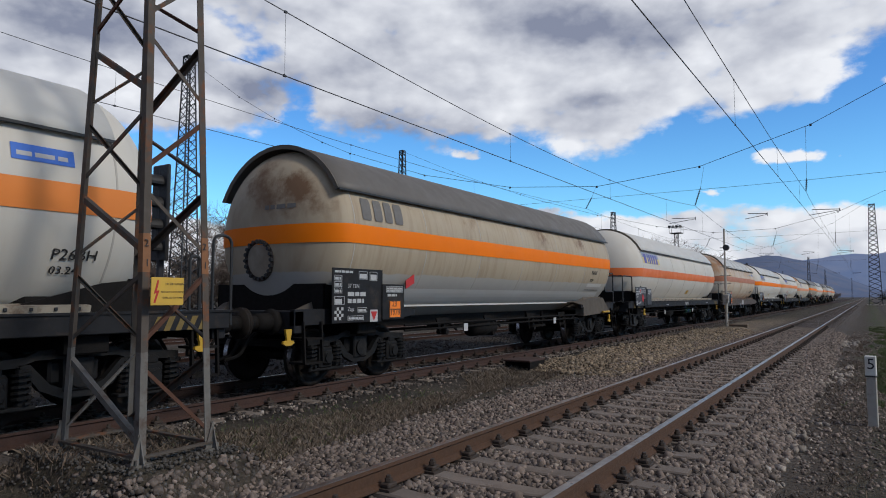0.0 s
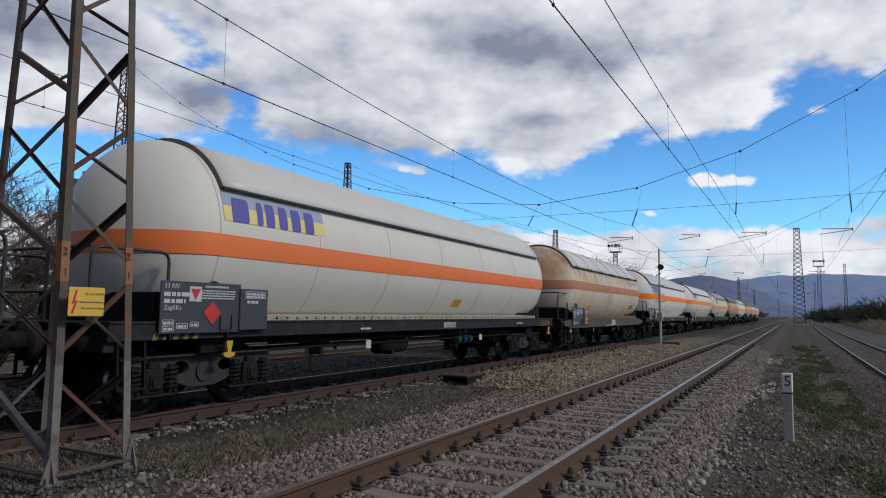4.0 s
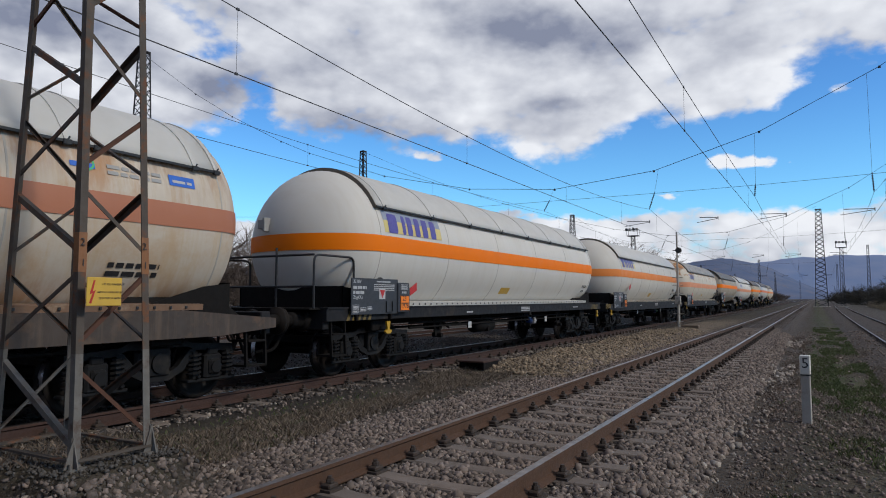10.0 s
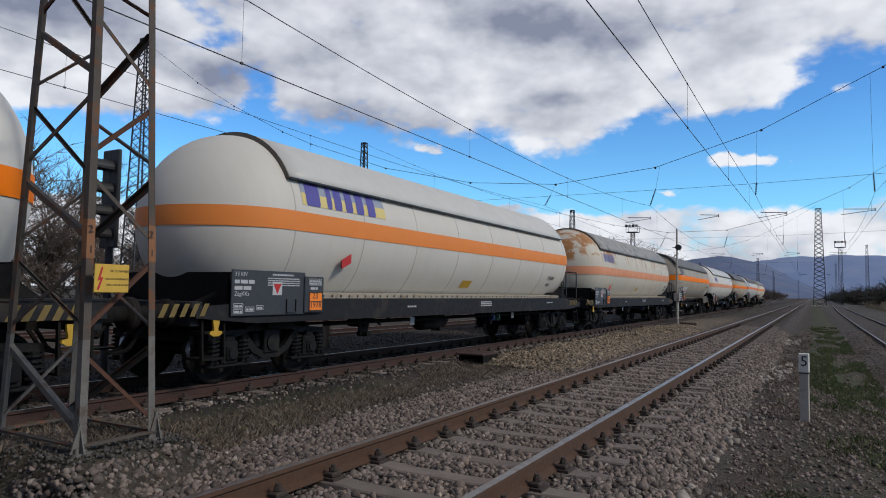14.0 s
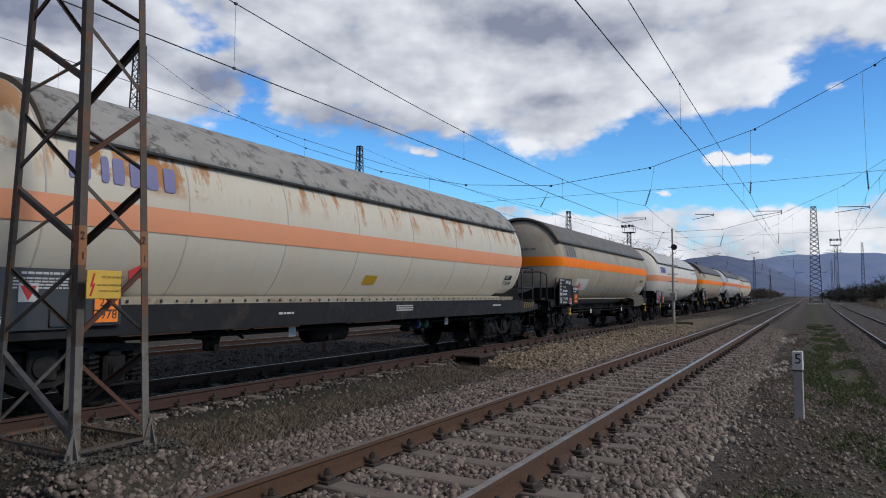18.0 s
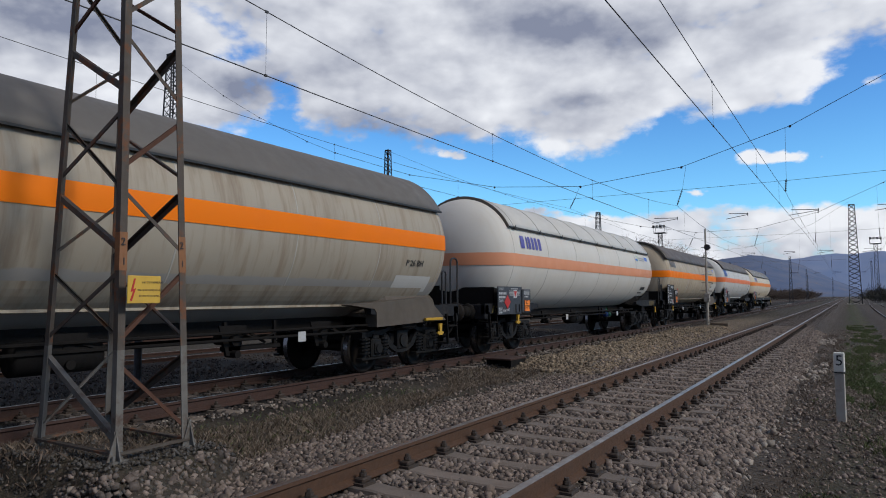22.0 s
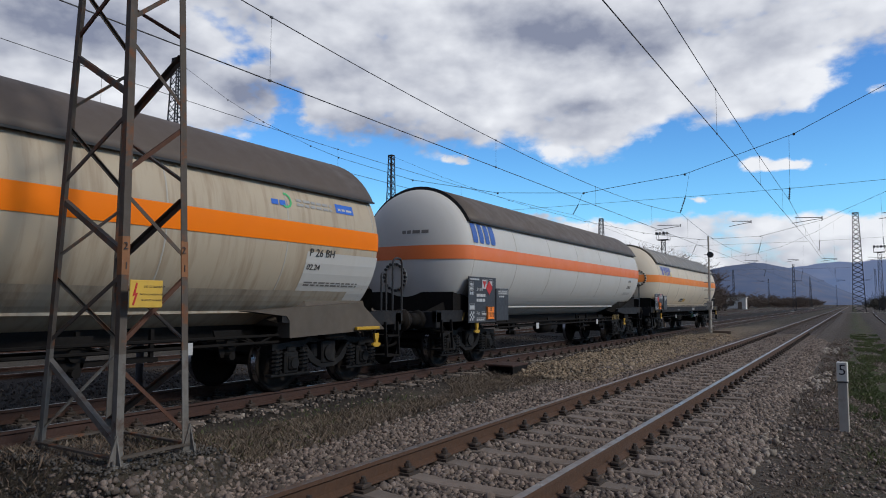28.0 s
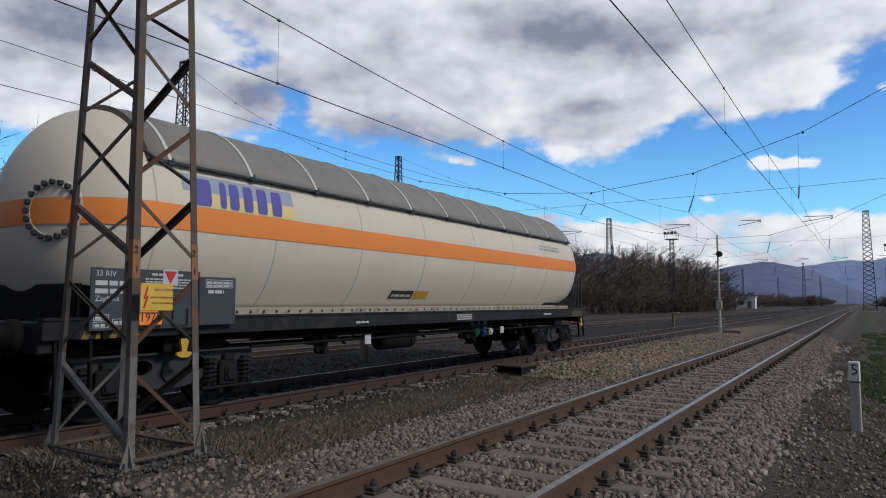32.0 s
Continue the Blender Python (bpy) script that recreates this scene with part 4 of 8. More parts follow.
    for s in (-1, 1):
        if style == "sole":
            bm = bmesh.new()
            box(bm, s * 1.28, s * 1.40, 0.62, L - 0.62, 1.02, 1.25, 0.01)
            box(bm, s * 1.22, s * 1.42, 0.62, L - 0.62, 1.235, 1.262)
            part("sole_bar", bm, M_FRAME, w, "long dark grey side beam")
        elif style == "skirt":
            bm = bmesh.new()
            plate(bm, [(0.62, 1.0), (1.7, 0.90), (L - 1.7, 0.90), (L - 0.62, 0.98), (L - 0.62, 1.12), (L - 2.3, 1.26), (2.3, 1.26), (0.62, 1.14)], s * 1.33, s * 1.43)
            part("side_apron", bm, spec.get("apron_paint", M_FRAME), w, "sloped dark side apron")
        else:
            for ya, yb in ((0.62, 3.7), (L - 3.7, L - 0.62)):
                bm = bmesh.new()
                out = [(ya, 1.0), (yb - 0.9, 1.0), (yb, 1.10), (yb, 1.2), (yb - 0.5, 1.24), (ya, 1.24)] if ya < 2 else [(ya, 1.10), (ya + 0.9, 1.0), (yb, 1.0), (yb, 1.24), (ya + 0.5, 1.24), (ya, 1.2)]
                plate(bm, out, s * 1.22, s * 1.32)
                part("end_beam", bm, M_FRAME, w, "short dark end beam")
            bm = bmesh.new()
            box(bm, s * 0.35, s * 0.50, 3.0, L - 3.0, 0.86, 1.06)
            part("inner_beam", bm, M_UNDER, w, "near-black inner beam")
        if style == "open" and "saddle_paint" in spec:
            bm = bmesh.new()
            plate(bm, [(L - 4.35, 1.27), (L - 3.62, 1.19), (L - 3.56, 1.12), (L - 3.55, 0.86), (L - 2.2, 0.90), (L - 1.16, 0.92), (L - 1.87, 1.40)], s * 1.08, s * 1.335)
            part("end_apron", bm, spec["saddle_paint"], w, "dusty apron that carries the rear of the barrel")
    for y0, y1, z0, z1 in spec.get("plates", ()):
        bm = bmesh.new()
        box(bm, 1.431, 1.437, y0, y1, z0, z1, 0.002)
        dp = part("data_plate", bm, M_MARK, w, "white instruction plate on the apron")
        if y1 - y0 > 0.4:
            bm = bmesh.new()
            for u in (0.04, 0.32):
                bars(bm, 1.4375, y0 + u, z1 - 0.03, 0.24, z1 - z0 - 0.06, 6, key + str(u), gap=0.6)
            tagged(part("plate_writing", bm, M_GREYLINE, dp, "grey lines of small print"), kind="stuff")
    for ya, yb in ((0.62, 0.82), (L - 0.82, L - 0.62)):
        bm = bmesh.new()
        box(bm, -1.32, 1.32, ya, yb, 0.88, 1.22, 0.015)
        part("headstock", bm, M_FRAME, w, "dark buffer beam")
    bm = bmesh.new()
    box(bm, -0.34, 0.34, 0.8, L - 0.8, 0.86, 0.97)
    part("centre_sill", bm, M_UNDER, w, "near-black centre beam")
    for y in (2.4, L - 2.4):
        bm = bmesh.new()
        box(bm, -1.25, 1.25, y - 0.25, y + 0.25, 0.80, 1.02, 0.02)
        part("bolster", bm, M_UNDER, w, "near-black cross beam over the bogie")

    # saddles between barrel and frame
    for y0, y1 in ((0.95, 3.5), (L - 3.5, L - 0.95)):
        bm = bmesh.new()
        rr = R + 0.005
        ring = []
        for y, sp in ((y0, 0.5), (y0 + 0.5, 0.82), (y1 - 0.5, 0.82), (y1, 0.5)):
            arc = [(rr * math.sin(a), zc - rr * math.cos(a)) for a in np.linspace(-sp, sp, 10)]
            ring.append([bm.verts.new((x, y, z)) for x, z in arc] + [bm.verts.new((x, y, z)) for x, z in ((1.22, 1.03), (-1.22, 1.03))])
        m = len(ring[0])
        for p0, p1 in zip(ring, ring[1:]):
            for k in range(m):
                bm.faces.new((p0[k], p0[(k + 1) % m], p1[(k + 1) % m], p1[k]))
        bm.faces.new(ring[0]), bm.faces.new(ring[-1][::-1])
        bmesh.ops.recalc_face_normals(bm, faces=bm.faces[:])
        part("saddle", bm, spec.get("saddle_paint", M_UNDER), w, "dark cradle under the barrel")

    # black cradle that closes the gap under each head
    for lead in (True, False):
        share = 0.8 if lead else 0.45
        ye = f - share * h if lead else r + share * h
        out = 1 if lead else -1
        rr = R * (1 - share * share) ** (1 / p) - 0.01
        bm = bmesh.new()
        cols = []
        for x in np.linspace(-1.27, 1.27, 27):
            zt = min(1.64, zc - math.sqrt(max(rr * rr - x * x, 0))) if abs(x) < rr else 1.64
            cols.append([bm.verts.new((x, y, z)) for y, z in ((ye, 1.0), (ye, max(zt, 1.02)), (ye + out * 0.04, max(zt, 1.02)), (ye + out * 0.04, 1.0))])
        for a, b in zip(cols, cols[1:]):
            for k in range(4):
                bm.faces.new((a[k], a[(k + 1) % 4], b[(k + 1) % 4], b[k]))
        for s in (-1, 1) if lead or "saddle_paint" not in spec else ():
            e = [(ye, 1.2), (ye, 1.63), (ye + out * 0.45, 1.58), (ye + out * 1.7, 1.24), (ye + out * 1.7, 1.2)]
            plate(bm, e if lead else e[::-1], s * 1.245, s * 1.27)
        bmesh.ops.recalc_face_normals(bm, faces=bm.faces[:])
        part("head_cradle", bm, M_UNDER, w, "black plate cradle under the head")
    if "head_bars" in spec:
        bx, bz = spec["head_bars"]
        bm = bmesh.new()
        for x0, ww in ((0.0, 0.10), (0.13, 0.10), (0.27, 0.19), (0.50, 0.17)):
            row = []
            for u in (x0, x0 + ww / 2, x0 + ww):
                col = []
                for v in (0.0, 0.075):
                    x, z = bx + u, bz + v
                    col.append(bm.verts.new((x, f - head_y(math.hypot(x, z), R, h, p) - 0.006, zc + z)))
                row.append(col)
            for a, b in zip(row, row[1:]):
                bm.faces.new((a[0], b[0], b[1], a[1]))
        tagged(part("head_number", bm, M_GREYMARK, w, "grey bars of a painted number"), kind="stuff")
    if "fitting" in spec:
        fx, fz = spec["fitting"]
        y = f - head_y(math.hypot(fx, fz), R, h, p)
        bm = bmesh.new()
        box(bm, fx - 0.10, fx + 0.06, y - 0.12, y + 0.10, zc + fz - 0.09, zc + fz + 0.09, 0.01)
        box(bm, fx + 0.06, fx + 0.12, y - 0.16, y + 0.06, zc + fz - 0.14, zc + fz + 0.12, 0.008)
        part("head_fitting", bm, M_GREYLINE, w, "small grey box on the leading head")
    if "hook_bar" in spec:
        bm = bmesh.new()
        box(bm, 1.36, 1.42, L - 2.05, L - 1.42, 0.93, 0.985, 0.008)
        part("hook_bar", bm, M_YELLOW, w, "yellow bar beside the hook")
    if style in ("sole", "skirt"):
        def b_strip():
            bm = bmesh.new()
            xa = math.sqrt(R * R - (zc - 1.36) ** 2) if zc - 1.36 < R else 0.9
            for s in (-1, 1):
                y0, y1 = (f + 0.3, r - 0.2)
                out = [(s * 1.36, 1.262), (s * 1.375, 1.34), (s * (xa + 0.05), 1.36), (s * (xa - 0.1), 1.262)]
                a = [bm.verts.new((x, y0, z)) for x, z in out]
                b = [bm.verts.new((x, y1, z)) for x, z in out]
                for k in range(4):
                    bm.faces.new((a[k], a[(k + 1) % 4], b[(k + 1) % 4], b[k]))
                bm.faces.new(a), bm.faces.new(b[::-1])
            bmesh.ops.recalc_face_normals(bm, faces=bm.faces[:])
            return bm
        strip = put("rivet_strip", key + "_strip", b_strip, spec["strip_paint"], w, None, "long strip of rivets under the barrel")

        def b_rivets():
            bm = bmesh.new()
            y = f + 0.4
            while y < r - 0.3:
                box(bm, 1.372, 1.386, y - 0.018, y + 0.018, 1.283, 1.319, 0.005)
                y += 0.24
            return bm
        tagged(put("rivets", key + "_rivets", b_rivets, M_BLACK, strip, None, "row of dark rivet heads"), kind="stuff")
    elif "skirt_paint" in spec:
        # plain skirt of barrel paint that ends in a pale lip
        def b_skirt():
            bm = bmesh.new()
            for s in (-1, 1):
                a = [(s * (R + 0.012) * math.cos(q), zc - (R + 0.012) * math.sin(q)) for q in np.linspace(0.62, 0.90, 5)]
                rows = [[bm.verts.new((x, y, z)) for x, z in a + [(a[-1][0], a[-1][1] - 0.035)]] for y in (f + 0.6, r - 0.4)]
                for k in range(5):
                    bm.faces.new((rows[0][k], rows[0][k + 1], rows[1][k + 1], rows[1][k]))
            bmesh.ops.recalc_face_normals(bm, faces=bm.faces[:])
            return bm
        put("side_skirt", key + "_skirt", b_skirt, spec["skirt_paint"], w, None, "paler skirt along the foot of the barrel")

    # bogies
    for y in (2.4, L - 2.4):
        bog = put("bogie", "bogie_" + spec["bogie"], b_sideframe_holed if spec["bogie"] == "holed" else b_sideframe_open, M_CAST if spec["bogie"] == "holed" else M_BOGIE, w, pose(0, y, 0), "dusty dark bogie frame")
        for s in (-1, 1):
            for d in (-0.87, 0.87):
                m = Matrix.Translation((s * 1.03, d, 0.46)) @ Matrix.Diagonal((s, 1, 1, 1))
                ab = put("axle_box", "axle_box", b_axlebox, M_BOGIE, bog, pose(s * 1.03, d, 0.46, 0, 0, 0 if s > 0 else 180))
                for e in (-0.29, 0.29):
                    put("coil_spring", "coil_spring", b_spring, M_BOGIE, bog, pose(s * 1.06, d + e, 0.48))
        for d in (-0.87, 0.87):
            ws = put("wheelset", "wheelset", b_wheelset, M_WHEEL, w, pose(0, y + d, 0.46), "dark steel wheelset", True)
            for turn in (0, 180):
                put("tread", "tread", b_tread, M_TREAD, ws, pose(0, 0, 0, 0, 0, turn), "bright worn wheel tread", True)
            WAGONS.append((None, ws, y + d))
    # buffers and coupling
    for y, turn in ((0.62, 0), (L - 0.62, 180)):
        for x in (-0.875, 0.875):
            bu = put("buffer", "buffer", b_buffer, M_UNDER, w, pose(x, y, 1.05, 0, 0, turn), "", True)
            put("buffer_plate", "buffer_plate", b_bufferhead, M_COPPER if x > 0 and turn == 0 else M_WHEEL, bu, None, "greasy brown buffer plate", True)

        def b_coupling():
            bm = bmesh.new()
            box(bm, -0.06, 0.06, -0.42, 0.0, 0.94, 1.06, 0.02)
            tube(bm, bend([(-0.05, -0.3, 0.98), (-0.05, -0.46, 0.7), (0.05, -0.46, 0.7), (0.05, -0.3, 0.98)], 0.05), 0.022)
            for x in (-0.42, 0.42, 0.62):
                tube(bm, bend([(x, 0.02, 0.92), (x, -0.2, 0.85), (x * 0.9, -0.36, 0.55), (x * 0.7, -0.5, 0.5)], 0.1), 0.028)
            return bm
        put("screw_coupling", "screw_coupling", b_coupling, M_UNDER, w, pose(0, y, 0, 0, 0, turn), "black screw coupling and brake hoses")
        for s in (-1, 1):
            put("footstep", "footstep", b_ladder_step, M_UNDER, w, pose(s * 1.28, y + (0.35 if turn == 0 else -0.35), 0, 0, 0, 0 if s > 0 else 180), "steel corner step")
    # hooks and chevrons
    for y in (spec["board"][0] - c0 + spec.get("hook_at", 1.25), L + spec.get("hook_end", -1.05))[:1 if style == "skirt" else 2]:
        put("towing_hook", "hook", b_hook, M_YELLOW, w, pose(1.40, y, (0.98 if style != "open" else 0.96) - (0.1 if y > L - 8 and "hook_end" in spec else 0)), "yellow towing hook")
    if spec.get("chevron", style != "skirt"):
        def b_chev():
            bm = bmesh.new()
            for k in range(5):
                y = k * 0.16
                a = [bm.verts.new(v) for v in ((0.004, y, 0.03), (0.004, y + 0.08, 0.03), (0.004, y + 0.16, 0.20), (0.004, y + 0.08, 0.20))]
                bm.faces.new(a)
            return bm
        for y, worn in ((spec["board"][0] - c0 + spec.get("chevron_at", -0.05), spec.get("chevron_worn", True)), (L + spec.get("chevron_end", -1.75), False)):
            put("chevron_strip", "chevrons", b_chev, M_CHEVWORN if worn else M_YELLOW, w, pose(1.402 if style == "sole" else 1.434 if style == "skirt" else 1.324, y, 0.995 if worn or "chevron_end" not in spec else 0.80), "yellow and black warning stripes")
    # data board
    y0, y1, z0, z1, box_part, kind = spec["board"][0] - c0, spec["board"][1] - c0, spec["board"][2] + 0.064, spec["board"][3] + 0.064, spec["board"][4], spec["board"][5]
    bm = bmesh.new()
    yb = y0 + (y1 - y0) * box_part
    box(bm, 1.45, 1.47, y0, yb, z0, z1, 0.004)
    box(bm, 1.30, 1.50, yb - 0.03, y1, z0 + 0.02, z1 - 0.06 - (0.18 if kind == "B" else 0), 0.012)
    board = part("data_board", bm, spec.get("board_paint", M_BOARD), w, "dark data board with white markings")
    for y in (y0 + 0.2, yb - 0.2):
        bm = bmesh.new()
        box(bm, 1.25, 1.46, y - 0.03, y + 0.03, z0 + 0.1, z0 + 0.16)
        box(bm, 1.28, 1.46, y - 0.03, y + 0.03, 1.02, z0 + 0.12)
        part("bracket", bm, M_UNDER, board)
    H, W = z1 - z0, yb - y0
    bm = bmesh.new()
    X = 1.4705
    def framed(ya, yz, za, zz, seed):
        """A ruled box with a line of small writing in it."""
        for u0, u1, v0, v1 in ((ya, yz, za, za + 0.007), (ya, yz, zz - 0.007, zz), (ya, ya + 0.007, za, zz), (yz - 0.007, yz, za, zz)):
            box(bm, X, X + 0.003, u0, u1, v0, v1)
        bars(bm, X, ya + 0.02, zz - 0.014, yz - ya - 0.04, zz - za - 0.028, 1, seed, gap=0.25)

    if kind == "A":  # type and number lines, an address block, ruled boxes below, a dark recess with a clip
        for text, zz in (("33 RIV", 0.11), ("ZagKKs", 0.39)):
            lettering(text, 0.088, M_MARK, board, on_side(X, y0 + 0.05, z1 - zz), "lettering", "white stencilled letters")
        bars(bm, X, y0 + 0.05, z1 - 0.135, 0.40, 0.062, 1, key, gap=0.15)
        bars(bm, X, y0 + 0.05, z1 - 0.225, 0.34, 0.062, 1, key + "n", gap=0.15)
        bars(bm, X, y0 + W * 0.52, z1 - 0.035, W * 0.30, 0.032, 1, key + "o", gap=0.2)
        bars(bm, X, y0 + W * 0.46, z1 - 0.085, W * 0.46, 0.135, 4, key + "q", gap=0.5)
        framed(y0 + 0.04, y0 + 0.22, z0 + 0.03, z0 + 0.10, key + "1")
        framed(y0 + 0.04, y0 + 0.22, z0 + 0.11, z0 + 0.18, key + "2")
        framed(y0 + 0.26, y0 + 0.44, z0 + 0.06, z0 + 0.13, key + "3")
        framed(y0 + 0.48, y0 + 0.62, z0 + 0.08, z0 + 0.15, key + "4")
        ya = y0 + W * 0.72
        for u0, u1, v0, v1 in ((ya, ya + 0.22, 0.03, 0.045), (ya, ya + 0.012, 0.03, 0.24), (ya + 0.208, ya + 0.22, 0.03, 0.24)):
            cm2 = bmesh.new()
            box(cm2, 1.470, 1.492, u0, u1, z0 + v0, z0 + v1)
            part("card_clip", cm2, M_BLACK, board, "black card holder")
    else:
        bars(bm, X, y0 + 0.05, z1 - 0.03, W * 0.34, 0.045, 1, key, gap=0.2)
        lettering("37 TEN", 0.09, M_MARK, board, on_side(X, y0 + 0.36, z1 - 0.33), "lettering", "white stencilled letters")
        for k in range(3):
            framed(y0 + 0.04, y0 + 0.22, z1 - 0.20 - k * 0.10, z1 - 0.115 - k * 0.10, key + str(k))
        framed(y0 + 0.04, y0 + 0.28, z0 + 0.29, z0 + 0.42, key + "s")
        for k, ww in enumerate((0.44, 0.40)):
            bars(bm, X, y0 + 0.36, z1 - 0.37 - 0.11 * k, ww, 0.075, 1, key + "w" + str(k), gap=0.12)
        lettering("Zags", 0.085, M_MARK, board, on_side(X, y0 + 0.36, z0 + 0.17), "lettering", "white stencilled letters")
        framed(y0 + 0.60, y0 + 0.84, z0 + 0.16, z0 + 0.24, key + "u")
        framed(y0 + 0.36, y0 + 0.76, z0 + 0.04, z0 + 0.11, key + "v")
        for k in range(4):
            for m in range(4):
                if (k + m) % 2 == 0:
                    box(bm, X, X + 0.003, y0 + 0.05 + m * 0.052, y0 + 0.10 + m * 0.052, z0 + 0.05 + k * 0.05, z0 + 0.098 + k * 0.05)
        framed(y0 + W * 0.50, y0 + W * 0.50 + 0.22, z1 - 0.17, z1 - 0.04, key + "e")
        framed(y0 + W * 0.72, y0 + W * 0.72 + 0.20, z1 - 0.19, z1 - 0.04, key + "f")
    tagged(part("white_markings", bm, M_MARK, board, "white painted lines of small writing"), kind="stuff")
    bm = bmesh.new()
    zt = z1 - 0.20 - (0.18 if kind == "B" else 0)
    for v in (0.0, 0.05, 0.10):
        box(bm, 1.5005, 1.5035, yb + 0.06, y1 - 0.06, zt + v, zt + v + 0.007)
    for k in range(6):
        u = yb + 0.06 + (y1 - yb - 0.127) * k / 5
        box(bm, 1.5005, 1.5035, u, u + 0.007, zt, zt + 0.107)
    bars(bm, 1.5005, yb + 0.08, zt + 0.098, y1 - yb - 0.16, 0.085, 2, key + "t", gap=0.35)
    bars(bm, 1.5005, yb + 0.10, zt - 0.02, (y1 - yb) * 0.45, 0.05, 1, key + "p", gap=0.2)
    tagged(part("load_table", bm, M_MARK, board, "small white load table"), kind="stuff")
    if spec.get("hazard", True):
        bm = bmesh.new()
        hy, hz = yb + (y1 - yb) * 0.5 - 0.15, z0 + 0.05
        if spec.get("hazard_at"):
            hy, hz = y0 + spec["hazard_at"][0], z0 + spec["hazard_at"][1]
        box(bm, 1.474, 1.512, hy, hy + 0.32, hz, hz + 0.30, 0.004)
        part("hazard_plate", bm, M_PLATE, board, "orange plate with black numbers")
        bm = bmesh.new()
        for a, b, c, d in ((0, 0.32, 0, 0.012), (0, 0.32, 0.145, 0.157), (0, 0.32, 0.288, 0.30), (0, 0.012, 0, 0.30), (0.308, 0.32, 0, 0.30)):
            box(bm, 1.5125, 1.5145, hy + a, hy + b, hz + c, hz + d)
        part("plate_border", bm, M_INK, board, "black plate border")
        lettering("23", 0.14, M_INK, board, on_side(1.513, hy + 0.07, hz + 0.17), "number", "black number 23")
        lettering("1978", 0.14, M_INK, board, on_side(1.513, hy + 0.015, hz + 0.025), "number", "black number 1978")
    if spec.get("placard"):
        a, b, s = spec["placard"]
        bm = bmesh.new()
        plate(bm, [(y0 + a - s, z0 + b), (y0 + a, z0 + b - s), (y0 + a + s, z0 + b), (y0 + a, z0 + b + s)], 1.474, 1.480)
        part("flame_placard", bm, M_RED, board, "red diamond flammable gas placard")
    a, b = spec.get("triangle", (0.62, 0.55))
    bm = bmesh.new()
    box(bm, 1.4715, 1.475, y0 + a - 0.10, y0 + a + 0.10, z0 + b - 0.10, z0 + b + 0.10)
    part("shunting_mark", bm, M_MARK, board, "white square with a red triangle")
    bm = bmesh.new()
    plate(bm, [(y0 + a - 0.085, z0 + b + 0.07), (y0 + a + 0.085, z0 + b + 0.07), (y0 + a, z0 + b - 0.085)], 1.4755, 1.478)
    part("red_triangle", bm, M_RED, board, "red triangle on the white square")
    # red flag plate beside the board
    if spec.get("flag"):
        a, b = spec["flag"]
        bm = bmesh.new()
        plate(bm, [(a - c0, b + 0.02), (a - c0 + 0.26, b + 0.13), (a - c0 + 0.26, b + 0.29), (a - c0, b + 0.17)], math.sqrt(R * R - (zc - b - 0.36) ** 2) + 0.03, math.sqrt(R * R - (zc - b - 0.36) ** 2) + 0.045)
        part("red_flag_plate", bm, M_RED, w, "small red slanted plate")
    # brake gear and pipes under the middle
    rnd = random.Random(key)
    for k in range(4):
        y = 4.7 + (L - 9.6) * k / 3 + rnd.uniform(-0.3, 0.3)
        bm = bmesh.new()
        hgt = rnd.uniform(0.30, 0.46)
        plate(bm, [(y, 1.0), (y + 0.5, 1.0), (y + 0.36, 1.0 - hgt), (y + 0.14, 1.0 - hgt)], 1.02, 1.05)
        rod(bm, (0.92, y + 0.25, 1.02 - hgt), (1.16, y + 0.25, 1.02 - hgt), 0.055, 10)
        rod(bm, (0.7, y + 0.25, 0.96 - hgt * 0.4), (1.12, y + 0.25, 0.96 - hgt * 0.4), 0.08, 10)
        bar(bm, (0.95, y + 0.45, 0.98), (0.95, y + 0.95, 0.72), 0.035)
        tube(bm, bend([(1.1, y + 0.3, 0.9), (1.14, y + 0.7, 0.78), (1.14, y + 1.1, 0.92)], 0.1), 0.016, 5)
        part("brake_rigging", bm, M_UNDER, w, "near-black bracket with rods and a bent pipe")
    for y in (L * 0.36, L * 0.66):
        bm = bmesh.new()
        box(bm, 1.165, 1.175, y, y + 0.17, 0.70, 0.86, 0.003)
        part("tag_plate", bm, M_MARK, w, "small white tag under the frame")
    if style != "open" and "plates" not in spec:
        bm = bmesh.new()
        bars(bm, 1.436 if style == "skirt" else 1.402, L * 0.52, 1.20, 0.62, 0.13, 3, key + "g", gap=0.4)
        bars(bm, 1.436 if style == "skirt" else 1.402, L * 0.78, 1.16, 0.5, 0.05, 1, key + "h", gap=0.3)
        bars(bm, 1.436 if style == "skirt" else 1.402, L * 0.33, 1.13, 0.34, 0.05, 1, key + "i", gap=0.3)
        tagged(part("frame_writing", bm, M_MARK, w, "small white lines of writing on the side beam"), kind="stuff")
    bm = bmesh.new()
    for z in (0.90, 0.80):
        rod(bm, (1.15, 3.6, z), (1.15, L - 3.6, z), 0.022, 6)
    rod(bm, (-0.6, 3.2, 0.7), (-0.6, L - 3.2, 0.7), 0.03, 6)
    part("brake_gear", bm, M_UNDER, w, "near-black boxes, rods and pipes of the brake")
    bm = bmesh.new()
    y = L * 0.40
    rod(bm, (0.95, y, 0.74), (0.95, y + 0.95, 0.74), 0.19, 16)
    part("air_tank", bm, M_UNDER, w, "dark cylindrical air tank", True)
    bm = bmesh.new()
    y = L * 0.58
    box(bm, 0.86, 1.05, y, y + 1.0, 0.64, 0.70)
    for yy in (y, y + 0.96):
        bar(bm, (0.95, yy, 0.62), (0.95, yy, 1.05), 0.05)
